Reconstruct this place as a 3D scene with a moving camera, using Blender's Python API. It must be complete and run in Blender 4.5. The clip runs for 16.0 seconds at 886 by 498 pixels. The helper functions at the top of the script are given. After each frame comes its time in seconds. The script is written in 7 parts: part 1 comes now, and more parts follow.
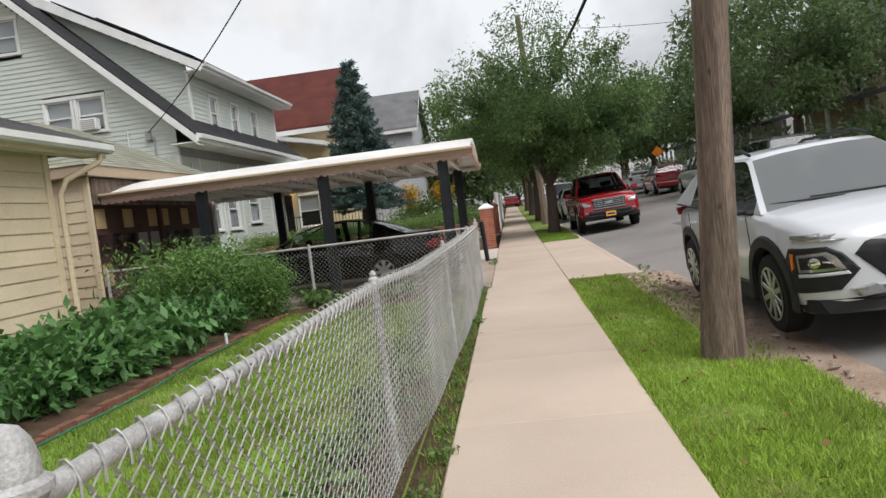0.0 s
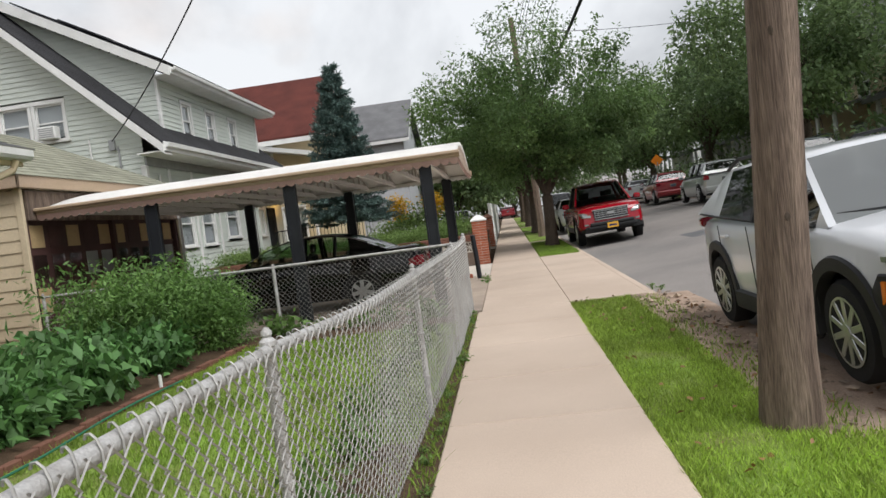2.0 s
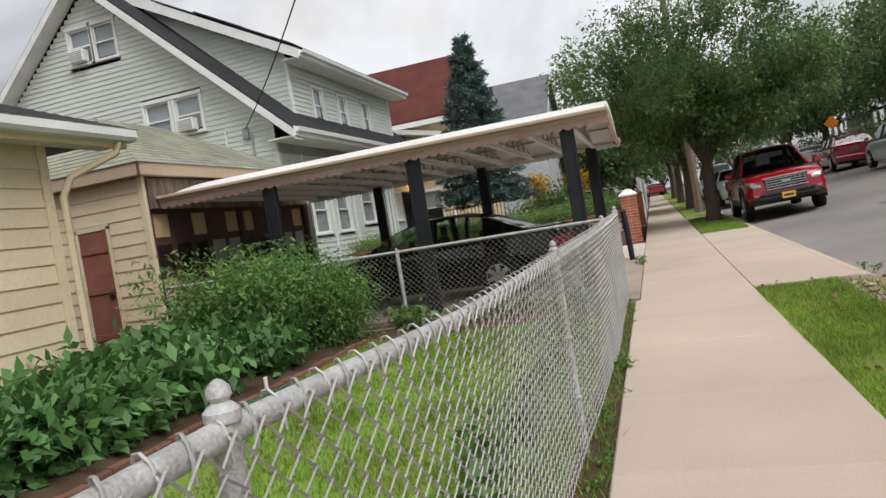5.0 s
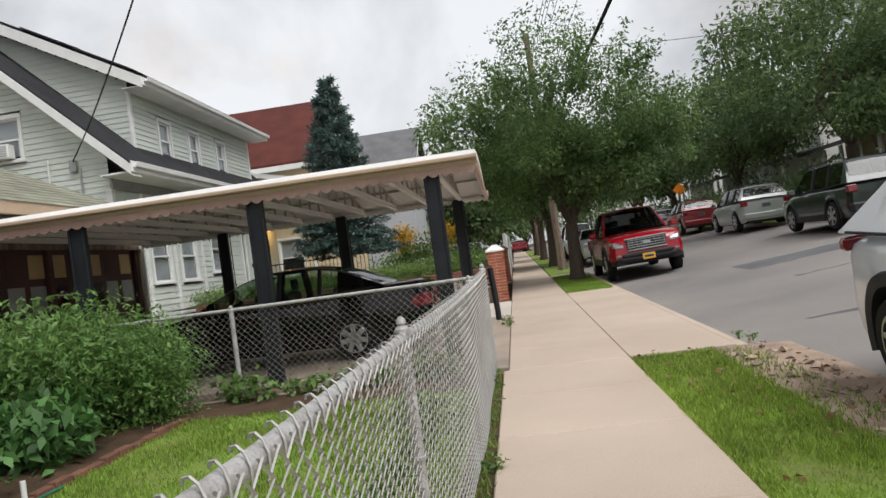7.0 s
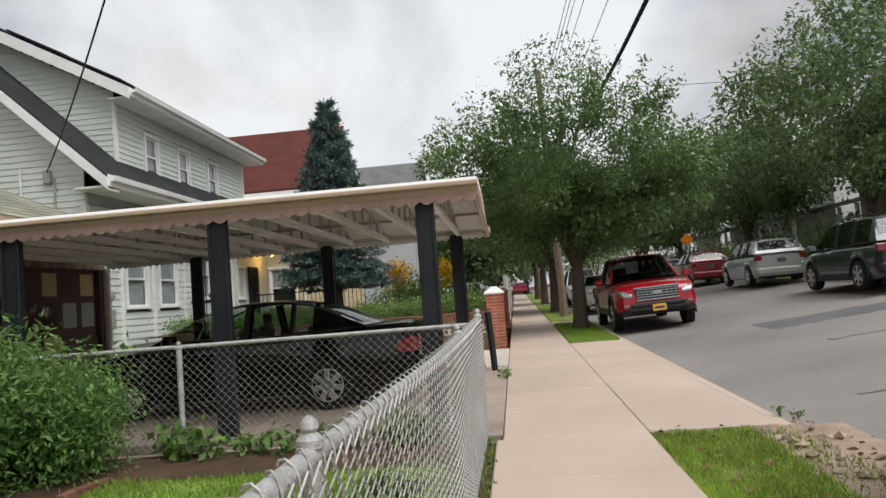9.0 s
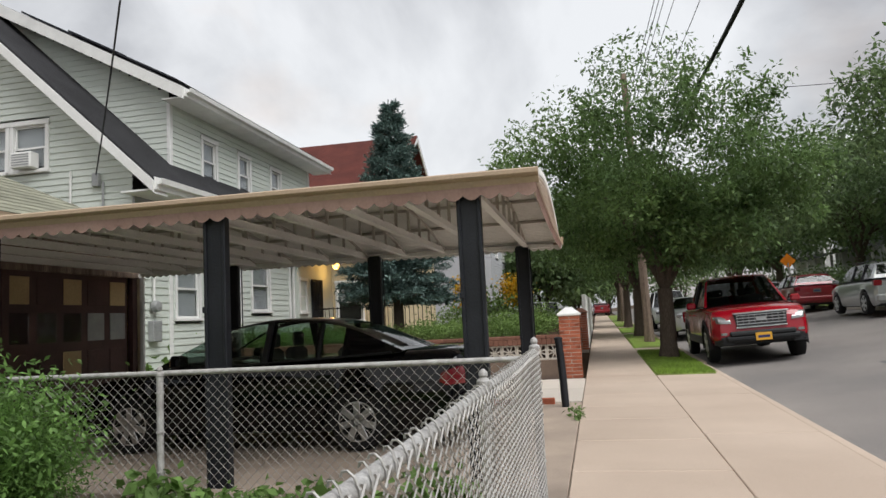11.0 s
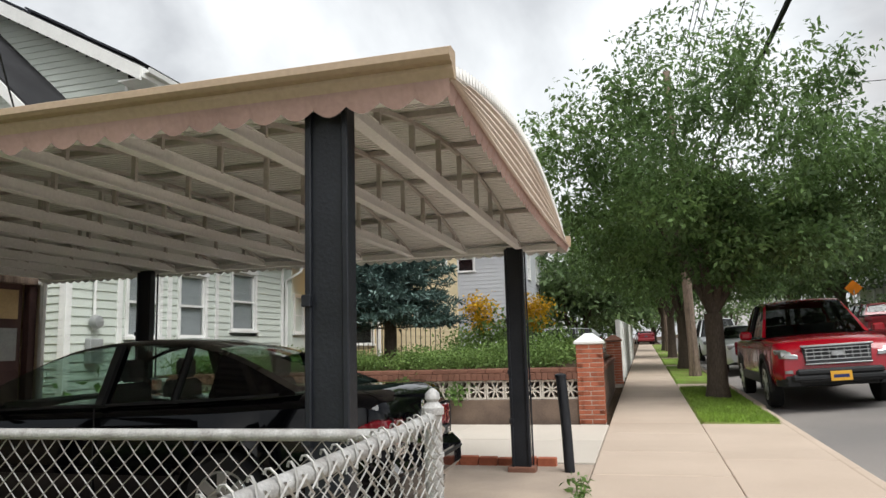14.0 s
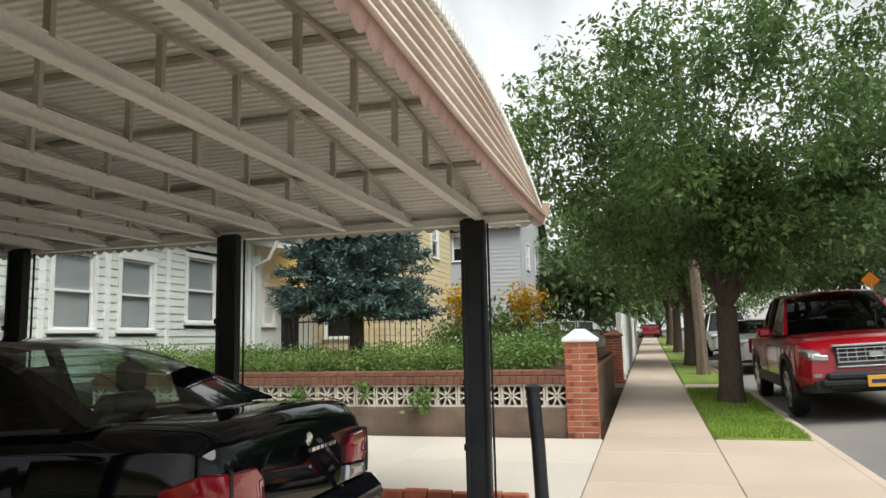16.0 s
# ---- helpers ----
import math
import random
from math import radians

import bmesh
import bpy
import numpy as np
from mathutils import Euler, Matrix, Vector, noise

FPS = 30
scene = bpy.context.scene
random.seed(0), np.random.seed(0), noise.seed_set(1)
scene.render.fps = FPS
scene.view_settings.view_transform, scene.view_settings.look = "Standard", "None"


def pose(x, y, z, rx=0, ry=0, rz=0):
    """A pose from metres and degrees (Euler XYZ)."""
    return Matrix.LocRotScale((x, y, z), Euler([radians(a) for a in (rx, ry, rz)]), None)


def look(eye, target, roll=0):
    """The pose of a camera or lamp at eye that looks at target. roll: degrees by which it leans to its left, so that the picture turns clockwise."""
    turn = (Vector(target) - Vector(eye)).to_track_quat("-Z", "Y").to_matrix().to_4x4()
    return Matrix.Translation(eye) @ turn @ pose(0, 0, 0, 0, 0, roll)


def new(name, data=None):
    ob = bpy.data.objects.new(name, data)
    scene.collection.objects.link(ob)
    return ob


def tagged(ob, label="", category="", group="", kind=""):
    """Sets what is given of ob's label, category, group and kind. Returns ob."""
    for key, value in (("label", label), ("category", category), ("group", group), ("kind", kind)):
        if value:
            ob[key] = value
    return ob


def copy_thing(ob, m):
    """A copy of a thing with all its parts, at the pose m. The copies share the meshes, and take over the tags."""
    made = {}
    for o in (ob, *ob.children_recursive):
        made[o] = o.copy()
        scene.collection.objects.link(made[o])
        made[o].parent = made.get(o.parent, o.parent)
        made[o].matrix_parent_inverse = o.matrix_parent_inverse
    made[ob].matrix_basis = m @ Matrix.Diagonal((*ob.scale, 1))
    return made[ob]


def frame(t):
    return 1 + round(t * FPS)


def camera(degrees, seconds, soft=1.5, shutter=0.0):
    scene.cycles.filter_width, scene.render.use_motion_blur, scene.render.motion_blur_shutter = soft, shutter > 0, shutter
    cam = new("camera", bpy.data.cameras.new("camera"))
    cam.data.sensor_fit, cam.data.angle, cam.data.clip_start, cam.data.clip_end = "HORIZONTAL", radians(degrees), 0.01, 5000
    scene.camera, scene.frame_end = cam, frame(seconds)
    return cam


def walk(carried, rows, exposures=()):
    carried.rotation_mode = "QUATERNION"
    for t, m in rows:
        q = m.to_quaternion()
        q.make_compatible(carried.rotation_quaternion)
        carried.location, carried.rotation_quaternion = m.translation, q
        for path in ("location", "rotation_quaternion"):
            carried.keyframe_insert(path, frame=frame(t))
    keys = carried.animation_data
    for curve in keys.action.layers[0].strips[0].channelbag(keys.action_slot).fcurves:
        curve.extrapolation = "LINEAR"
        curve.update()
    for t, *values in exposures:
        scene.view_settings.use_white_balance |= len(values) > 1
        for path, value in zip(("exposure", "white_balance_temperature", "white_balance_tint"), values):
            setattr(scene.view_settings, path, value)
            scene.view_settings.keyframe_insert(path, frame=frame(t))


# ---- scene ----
cam = camera(64.3, 16.0)
PATH = [
    (0, (1.312, 0.791, 1.472), (1.131, 2.78, 1.369), -7.0),
    (0.5, (1.292, 1.187, 1.48), (1.283, 3.186, 1.403), -9.0),
    (1, (1.331, 1.592, 1.483), (1.267, 3.59, 1.421), -8.4),
    (1.5, (1.328, 2.023, 1.484), (1.232, 4.02, 1.42), -8.8),
    (2, (1.388, 2.405, 1.47), (1.22, 4.397, 1.399), -7.5),
    (2.5, (1.352, 2.752, 1.461), (1.111, 4.735, 1.37), -8.2),
    (3, (1.33, 3.06, 1.469), (1.058, 5.04, 1.392), -8.2),
    (3.5, (1.334, 3.322, 1.469), (0.9, 5.273, 1.393), -7.2),
    (3.7, (1.311, 3.394, 1.458), (0.817, 5.33, 1.369), -8.2),
    (5.8, (1.188, 4.355, 1.34), (0.618, 6.272, 1.345), -9.0),
    (6, (1.196, 4.494, 1.345), (0.65, 6.418, 1.374), -8.1),
    (6.5, (1.19, 4.816, 1.347), (0.767, 6.77, 1.388), -5.9),
    (7, (1.12, 5.119, 1.394), (0.939, 7.111, 1.424), -7.7),
    (7.5, (1.136, 5.426, 1.391), (0.946, 7.416, 1.47), -6.7),
    (8, (1.099, 5.734, 1.394), (0.886, 7.721, 1.467), -6.7),
    (8.5, (1.045, 6.099, 1.42), (0.934, 8.094, 1.516), -6.5),
    (8.7, (1.068, 6.202, 1.421), (0.935, 8.194, 1.535), -5.7),
    (11, (1.217, 8.055, 1.449), (0.822, 10.005, 1.65), -2.9),
    (11.5, (1.221, 8.569, 1.429), (0.552, 10.45, 1.546), -2.9),
    (12, (1.221, 9.034, 1.461), (0.571, 10.921, 1.594), -3.5),
    (12.5, (1.284, 9.517, 1.469), (0.575, 11.381, 1.613), -1.2),
    (13, (1.336, 10.002, 1.49), (0.752, 11.898, 1.744), -1.2),
    (13.5, (1.45, 10.468, 1.491), (0.87, 12.359, 1.787), -0.9),
    (14, (1.522, 10.924, 1.439), (1.01, 12.838, 1.713), -1.6),
    (14.5, (1.553, 11.444, 1.489), (1.036, 13.365, 1.697), -1.1),
    (15, (1.585, 11.911, 1.495), (1.026, 13.821, 1.69), -2.1),
    (15.5, (1.592, 12.373, 1.513), (1.2, 14.321, 1.735), -1.7),
    (16, (1.582, 12.844, 1.504), (1.055, 14.757, 1.755), -1.3),
]
walk(cam, [(t, look(eye, target, roll)) for t, eye, target, roll in PATH], [(0, 0.0, 6300, 10), (11.0, -0.05, 6350, 10), (12.5, 0.1, 6350, 10), (14.0, 0.24, 6350, 8), (16.0, 0.36, 6400, 5)])

# ---- light ----
world = bpy.data.worlds.new("sky")
scene.world = world
world.use_nodes = True
wn, wl = world.node_tree.nodes, world.node_tree.links
wn.clear()


def wnode(kind, **kw):
    n = wn.new(kind)
    for k, v in kw.items():
        n.inputs[k].default_value = v
    return n


SUN_EL, SUN_ROT = radians(48), radians(200)
sky = wn.new("ShaderNodeTexSky")
sky.sky_type, sky.sun_disc = "NISHITA", False
sky.sun_elevation, sky.sun_rotation = SUN_EL, SUN_ROT
sky.air_density, sky.dust_density = 1.5, 3.0
coord = wn.new("ShaderNodeTexCoord")
stretch = wn.new("ShaderNodeMapping")
stretch.inputs["Scale"].default_value = (1.0, 1.0, 1.5)
stretch.inputs["Location"].default_value = (0.35, 0.1, 0.2)
wl.new(coord.outputs["Generated"], stretch.inputs["Vector"])
cloud = wnode("ShaderNodeTexNoise", Scale=1.5, Detail=8.0, Roughness=0.52, Distortion=0.35)
wl.new(stretch.outputs[0], cloud.inputs["Vector"])
grey = wn.new("ShaderNodeValToRGB")
grey.color_ramp.elements[0].position, grey.color_ramp.elements[0].color = 0.38, (0.31, 0.33, 0.36, 1)
grey.color_ramp.elements[1].position, grey.color_ramp.elements[1].color = 0.62, (0.95, 0.95, 0.95, 1)
e = grey.color_ramp.elements.new(0.47)
e.color = (0.52, 0.52, 0.535, 1)
wl.new(cloud.outputs["Fac"], grey.inputs["Fac"])
warm = wnode("ShaderNodeTexNoise", Scale=2.6, Detail=4.0)
wl.new(stretch.outputs[0], warm.inputs["Vector"])
wramp = wn.new("ShaderNodeValToRGB")
wramp.color_ramp.elements[0].position, wramp.color_ramp.elements[0].color = 0.56, (0, 0, 0, 1)
wramp.color_ramp.elements[1].position, wramp.color_ramp.elements[1].color = 0.75, (0.65, 0.65, 0.65, 1)
wl.new(warm.outputs["Fac"], wramp.inputs["Fac"])
tint = wn.new("ShaderNodeMixRGB")
tint.blend_type = "MULTIPLY"
tint.inputs["Color2"].default_value = (1.0, 0.80, 0.66, 1)
wl.new(wramp.outputs["Color"], tint.inputs["Fac"])
wl.new(grey.outputs["Color"], tint.inputs["Color1"])
bg_sky, bg_cloud = wnode("ShaderNodeBackground", Strength=0.10), wnode("ShaderNodeBackground", Strength=1.05)
wl.new(sky.outputs[0], bg_sky.inputs["Color"])
wl.new(tint.outputs[0], bg_cloud.inputs["Color"])
mix = wnode("ShaderNodeMixShader", Fac=0.88)
wl.new(bg_sky.outputs[0], mix.inputs[1])
wl.new(bg_cloud.outputs[0], mix.inputs[2])
wout = wn.new("ShaderNodeOutputWorld")
wl.new(mix.outputs[0], wout.inputs["Surface"])

sun = new("sun", bpy.data.lights.new("sun", "SUN"))
sun.data.energy, sun.data.angle, sun.data.color = 3.4, radians(45), (1.0, 0.975, 0.94)
sun.matrix_world = look((13, 1, 20), (1, 10, 0))

# ---- materials ----
MATS = {}


def mat(name, col, rough=0.6, metal=0.0, var=0.15, scale=4.0, fine=60.0, bump=0.1, spec=0.5, col2=None, island=0.0, obj=0.0, stretch3=(1, 1, 1), coat=0.0):
    """Two-scale varied surface: blotches mix col and col2, a fine grain shifts the value and gives relief."""
    m = bpy.data.materials.new(name)
    m.use_nodes = True
    n, l = m.node_tree.nodes, m.node_tree.links
    b = n["Principled BSDF"]
    b.inputs["Roughness"].default_value, b.inputs["Metallic"].default_value = rough, metal
    b.inputs["Specular IOR Level"].default_value = spec
    b.inputs["Coat Weight"].default_value = coat
    b.inputs["Coat Roughness"].default_value = 0.04
    tc, mp = n.new("ShaderNodeTexCoord"), n.new("ShaderNodeMapping")
    mp.inputs["Scale"].default_value = stretch3
    l.new(tc.outputs["Object"], mp.inputs["Vector"])
    big, small = n.new("ShaderNodeTexNoise"), n.new("ShaderNodeTexNoise")
    big.inputs["Scale"].default_value, big.inputs["Detail"].default_value = scale, 5
    small.inputs["Scale"].default_value, small.inputs["Detail"].default_value = fine, 3
    l.new(mp.outputs[0], big.inputs["Vector"])
    l.new(mp.outputs[0], small.inputs["Vector"])
    ramp = n.new("ShaderNodeValToRGB")
    ramp.color_ramp.elements[0].position, ramp.color_ramp.elements[1].position = 0.35, 0.68
    c2 = col2 or tuple(c * (1 - 1.6 * var) for c in col)
    ramp.color_ramp.elements[0].color, ramp.color_ramp.elements[1].color = (*c2, 1), (*col, 1)
    l.new(big.outputs["Fac"], ramp.inputs["Fac"])
    hsv = n.new("ShaderNodeHueSaturation")
    l.new(ramp.outputs["Color"], hsv.inputs["Color"])
    grain = n.new("ShaderNodeMapRange")
    grain.inputs["From Min"].default_value, grain.inputs["From Max"].default_value = 0.3, 0.7
    grain.inputs["To Min"].default_value, grain.inputs["To Max"].default_value = 1 - var, 1 + var
    l.new(small.outputs["Fac"], grain.inputs["Value"])
    value = grain.outputs[0]
    if island or obj:
        src = n.new("ShaderNodeNewGeometry").outputs["Random Per Island"] if island else n.new("ShaderNodeObjectInfo").outputs["Random"]
        k = island or obj
        rr = n.new("ShaderNodeMapRange")
        rr.inputs["To Min"].default_value, rr.inputs["To Max"].default_value = 1 - k, 1 + k
        l.new(src, rr.inputs["Value"])
        mul = n.new("ShaderNodeMath")
        mul.operation = "MULTIPLY"
        l.new(value, mul.inputs[0])
        l.new(rr.outputs[0], mul.inputs[1])
        value = mul.outputs[0]
    l.new(value, hsv.inputs["Value"])
    l.new(hsv.outputs[0], b.inputs["Base Color"])
    if bump:
        bp = n.new("ShaderNodeBump")
        bp.inputs["Strength"].default_value, bp.inputs["Distance"].default_value = bump, 0.02
        l.new(small.outputs["Fac"], bp.inputs["Height"])
        l.new(bp.outputs[0], b.inputs["Normal"])
    MATS[name] = m
    return m


def leafmat(name, col, col2, trans=0.35, island=0.35):
    m = mat(name, col, 0.55, 0, 0.12, 0.5, 8.0, 0, 0.4, col2, island)
    n, l = m.node_tree.nodes, m.node_tree.links
    b, out = n["Principled BSDF"], n["Material Output"]
    t, mx = n.new("ShaderNodeBsdfTranslucent"), n.new("ShaderNodeMixShader")
    mx.inputs["Fac"].default_value = trans
    src = b.inputs["Base Color"].links[0].from_socket
    l.new(src, t.inputs["Color"])
    l.new(b.outputs[0], mx.inputs[1])
    l.new(t.outputs[0], mx.inputs[2])
    l.new(mx.outputs[0], out.inputs["Surface"])
    return m


def glassmat(name, tint_col, gloss_rough=0.03, clear=0.75):
    """Thin glass: tinted see-through with a sharp gloss set by Fresnel."""
    m = bpy.data.materials.new(name)
    m.use_nodes = True
    n, l = m.node_tree.nodes, m.node_tree.links
    n.remove(n["Principled BSDF"])
    tr, gl, fr, mx = n.new("ShaderNodeBsdfTransparent"), n.new("ShaderNodeBsdfGlossy"), n.new("ShaderNodeLayerWeight"), n.new("ShaderNodeMixShader")
    tr.inputs["Color"].default_value = (*[c * clear for c in tint_col], 1)
    gl.inputs["Roughness"].default_value = gloss_rough
    fr.inputs["Blend"].default_value = 0.35
    pw, ad = n.new("ShaderNodeMath"), n.new("ShaderNodeMath")
    pw.operation, ad.operation = "POWER", "MULTIPLY_ADD"
    pw.inputs[1].default_value = 3.0
    ad.inputs[1].default_value, ad.inputs[2].default_value = 0.9, 0.06
    l.new(fr.outputs["Facing"], pw.inputs[0])
    l.new(pw.outputs[0], ad.inputs[0])
    l.new(ad.outputs[0], mx.inputs[0])
    l.new(tr.outputs[0], mx.inputs[1])
    l.new(gl.outputs[0], mx.inputs[2])
    l.new(mx.outputs[0], n["Material Output"].inputs["Surface"])
    MATS[name] = m
    return m


mat("walk_concrete", (0.56, 0.455, 0.37), 0.88, 0, 0.07, 0.55, 110, 0.2, 0.3, (0.475, 0.38, 0.305), obj=0.035)
mat("drive_concrete", (0.58, 0.52, 0.455), 0.85, 0, 0.06, 0.5, 80, 0.12, 0.3, (0.51, 0.46, 0.40), obj=0.04)
mat("carport_slab", (0.45, 0.365, 0.295), 0.85, 0, 0.08, 0.9, 80, 0.15, 0.3, (0.28, 0.23, 0.19))
mat("asphalt", (0.285, 0.258, 0.238), 0.88, 0, 0.2, 0.3, 150, 0.35, 0.3, (0.205, 0.19, 0.182))
mat("dirt", (0.42, 0.32, 0.25), 0.95, 0, 0.22, 1.8, 60, 0.6, 0.2, (0.26, 0.185, 0.135))
mat("soil", (0.10, 0.065, 0.04), 0.95, 0, 0.25, 3, 60, 0.6, 0.2)
mat("lawn", (0.20, 0.33, 0.05), 0.9, 0, 0.25, 1.3, 70, 0.6, 0.2, (0.17, 0.19, 0.055))
mat("stone_chip", (0.36, 0.28, 0.21), 0.9, 0, 0.2, 8, 50, 0.4, island=0.35)
mat("galvanized", (0.50, 0.495, 0.485), 0.6, 0.2, 0.18, 14, 120, 0.25, 0.5, (0.33, 0.315, 0.30))
mat("wire", (0.43, 0.42, 0.405), 0.5, 0.3, 0.1, 4, 40, 0, 0.5, (0.33, 0.32, 0.30))
mat("siding_green", (0.60, 0.64, 0.585), 0.6, 0, 0.03, 0.6, 30, 0.05, 0.4, (0.54, 0.58, 0.53), island=0.03)
mat("siding_beige", (0.66, 0.55, 0.385), 0.65, 0, 0.05, 0.9, 25, 0.08, 0.4, (0.56, 0.46, 0.31), island=0.05)
mat("siding_yellow", (0.62, 0.51, 0.32), 0.65, 0, 0.05, 0.9, 25, 0.05, 0.4, island=0.05)
mat("siding_grey", (0.50, 0.51, 0.53), 0.65, 0, 0.05, 0.9, 25, 0.05, 0.4)
mat("white_paint", (0.78, 0.78, 0.76), 0.55, 0, 0.04, 2, 30, 0.05, 0.4, (0.68, 0.68, 0.66))
mat("shingle_green", (0.30, 0.30, 0.23), 0.9, 0, 0.15, 1.2, 80, 0.4, 0.2, (0.22, 0.22, 0.17), island=0.12)
mat("shingle_grey", (0.17, 0.17, 0.175), 0.9, 0, 0.15, 1.2, 80, 0.4, 0.2, island=0.12)
mat("shingle_dark", (0.035, 0.035, 0.038), 0.85, 0, 0.2, 1.2, 80, 0.4, 0.2)
mat("shingle_red", (0.12, 0.036, 0.028), 0.9, 0, 0.15, 1.2, 60, 0.4, 0.2, (0.085, 0.027, 0.022))
mat("solar", (0.012, 0.013, 0.018), 0.2, 0, 0.1, 3, 20, 0, 0.6)
mat("awning", (0.84, 0.83, 0.805), 0.5, 0.0, 0.06, 0.8, 40, 0.05, 0.4, (0.72, 0.71, 0.685))
mat("awning_pale", (0.66, 0.58, 0.50), 0.5, 0.0, 0.08, 1.2, 40, 0.05, 0.4, (0.52, 0.43, 0.36))
# darker copy of awning: shade on the roof framing put into the colour
mat("awning_painted_shade", (0.52, 0.50, 0.47), 0.6, 0, 0.08, 2, 40, 0.05, 0.3, (0.40, 0.36, 0.32))
mat("awning_cream", (0.43, 0.32, 0.235), 0.6, 0, 0.07, 1.2, 40, 0.06, 0.35, (0.42, 0.315, 0.215))
mat("awning_rose", (0.38, 0.25, 0.21), 0.65, 0, 0.08, 1.4, 40, 0.06, 0.4, (0.30, 0.19, 0.16))
mat("black_post", (0.006, 0.0075, 0.011), 0.5, 0.0, 0.25, 3, 60, 0.12, 0.4, (0.014, 0.016, 0.021))
mat("brick", (0.40, 0.13, 0.07), 0.85, 0, 0.14, 7, 90, 0.35, 0.3, (0.30, 0.09, 0.05), obj=0.2)
mat("mortar", (0.45, 0.41, 0.36), 0.95, 0, 0.1, 6, 80, 0.4, 0.2)
mat("wall_cap", (0.20, 0.095, 0.065), 0.85, 0, 0.15, 4, 70, 0.3, 0.3, obj=0.15)
mat("wall_base", (0.20, 0.145, 0.11), 0.9, 0, 0.15, 2.5, 60, 0.4, 0.3, (0.13, 0.095, 0.075))
mat("breeze", (0.66, 0.61, 0.54), 0.85, 0, 0.08, 5, 70, 0.25, 0.3, (0.54, 0.49, 0.42))
mat("pole_wood", (0.27, 0.205, 0.16), 0.88, 0, 0.42, 2.2, 30, 0.8, 0.2, (0.12, 0.088, 0.07), stretch3=(4, 4, 0.22))
mat("bark", (0.10, 0.078, 0.06), 0.9, 0, 0.3, 3, 26, 0.7, 0.2, (0.08, 0.062, 0.05), stretch3=(2, 2, 0.5))
mat("door_brown", (0.26, 0.10, 0.07), 0.7, 0, 0.12, 3, 40, 0.15, 0.3, (0.20, 0.075, 0.055))
mat("garage_door", (0.095, 0.045, 0.04), 0.6, 0, 0.15, 2, 40, 0.12, 0.4, (0.055, 0.026, 0.024))
mat("board_tan", (0.52, 0.38, 0.20), 0.75, 0, 0.08, 2, 40, 0.1, 0.3)
mat("blind", (0.62, 0.62, 0.61), 0.8, 0, 0.06, 2, 30, 0.0, 0.2)
# near-black colour stands in for unlit rooms; the storm door shares it
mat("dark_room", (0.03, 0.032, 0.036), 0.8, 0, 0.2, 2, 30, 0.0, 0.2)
mat("paint_black", (0.002, 0.0022, 0.0035), 0.05, 0, 0.1, 2, 200, 0, 0.34)
mat("paint_red", (0.30, 0.003, 0.012), 0.25, 0, 0.05, 2, 200, 0, 0.4, coat=0.6)
mat("paint_white", (0.63, 0.645, 0.67), 0.3, 0, 0.02, 2, 200, 0, 0.5, coat=0.8)
mat("paint_silver", (0.45, 0.46, 0.46), 0.3, 0.6, 0.05, 2, 200, 0, 0.5, coat=0.8)
mat("paint_green", (0.012, 0.02, 0.018), 0.28, 0.1, 0.05, 2, 200, 0, 0.5, coat=0.9)
mat("paint_maroon", (0.24, 0.012, 0.02), 0.3, 0.1, 0.05, 2, 200, 0, 0.5, coat=0.9)
mat("trim_black", (0.016, 0.017, 0.019), 0.6, 0, 0.2, 5, 90, 0.1, 0.4)
mat("rubber", (0.014, 0.014, 0.015), 0.8, 0, 0.2, 5, 90, 0.15, 0.3)
mat("alloy", (0.55, 0.56, 0.57), 0.3, 0.85, 0.06, 8, 80, 0, 0.5)
mat("chrome", (0.75, 0.76, 0.78), 0.12, 1.0, 0.03, 8, 80, 0, 0.5)
mat("lamp_red", (0.19, 0.002, 0.010), 0.12, 0, 0.1, 8, 80, 0, 0.6, coat=1.0)
mat("lamp_clear", (0.38, 0.38, 0.38), 0.1, 0.6, 0.1, 14, 80, 0, 0.6, coat=1.0)
mat("lamp_amber", (0.75, 0.20, 0.02), 0.2, 0, 0.1, 14, 80, 0, 0.6)
mat("plate_yellow", (0.72, 0.38, 0.04), 0.5, 0, 0.05, 8, 60, 0, 0.4)
mat("plate_blue", (0.02, 0.03, 0.12), 0.5, 0, 0.05, 8, 60, 0, 0.4)
mat("seat_cloth", (0.085, 0.085, 0.085), 0.9, 0, 0.1, 5, 60, 0.1, 0.2)
mat("iron", (0.012, 0.012, 0.013), 0.5, 0.4, 0.2, 5, 60, 0.1, 0.5)
mat("cable", (0.012, 0.012, 0.013), 0.7, 0, 0.2, 5, 60, 0, 0.3)
mat("sign_orange", (0.85, 0.25, 0.01), 0.5, 0, 0.05, 5, 60, 0, 0.4)
mat("meter_grey", (0.36, 0.37, 0.37), 0.5, 0.3, 0.1, 5, 60, 0.05, 0.4)
mat("hose_green", (0.03, 0.16, 0.09), 0.5, 0, 0.1, 5, 60, 0.0, 0.4)
mat("stucco", (0.62, 0.60, 0.56), 0.85, 0, 0.08, 1.5, 60, 0.2, 0.3)
leafmat("leaf_tree", (0.17, 0.265, 0.085), (0.085, 0.145, 0.05), 0.48, 0.4)
leafmat("leaf_far", (0.18, 0.255, 0.095), (0.11, 0.17, 0.075), 0.44, 0.4)
leafmat("leaf_spruce", (0.13, 0.20, 0.175), (0.07, 0.115, 0.105), 0.12)
leafmat("leaf_pepper", (0.13, 0.27, 0.075), (0.075, 0.17, 0.05), 0.28, 0.45)
leafmat("leaf_tomato", (0.20, 0.35, 0.09), (0.11, 0.20, 0.055), 0.42, 0.45)
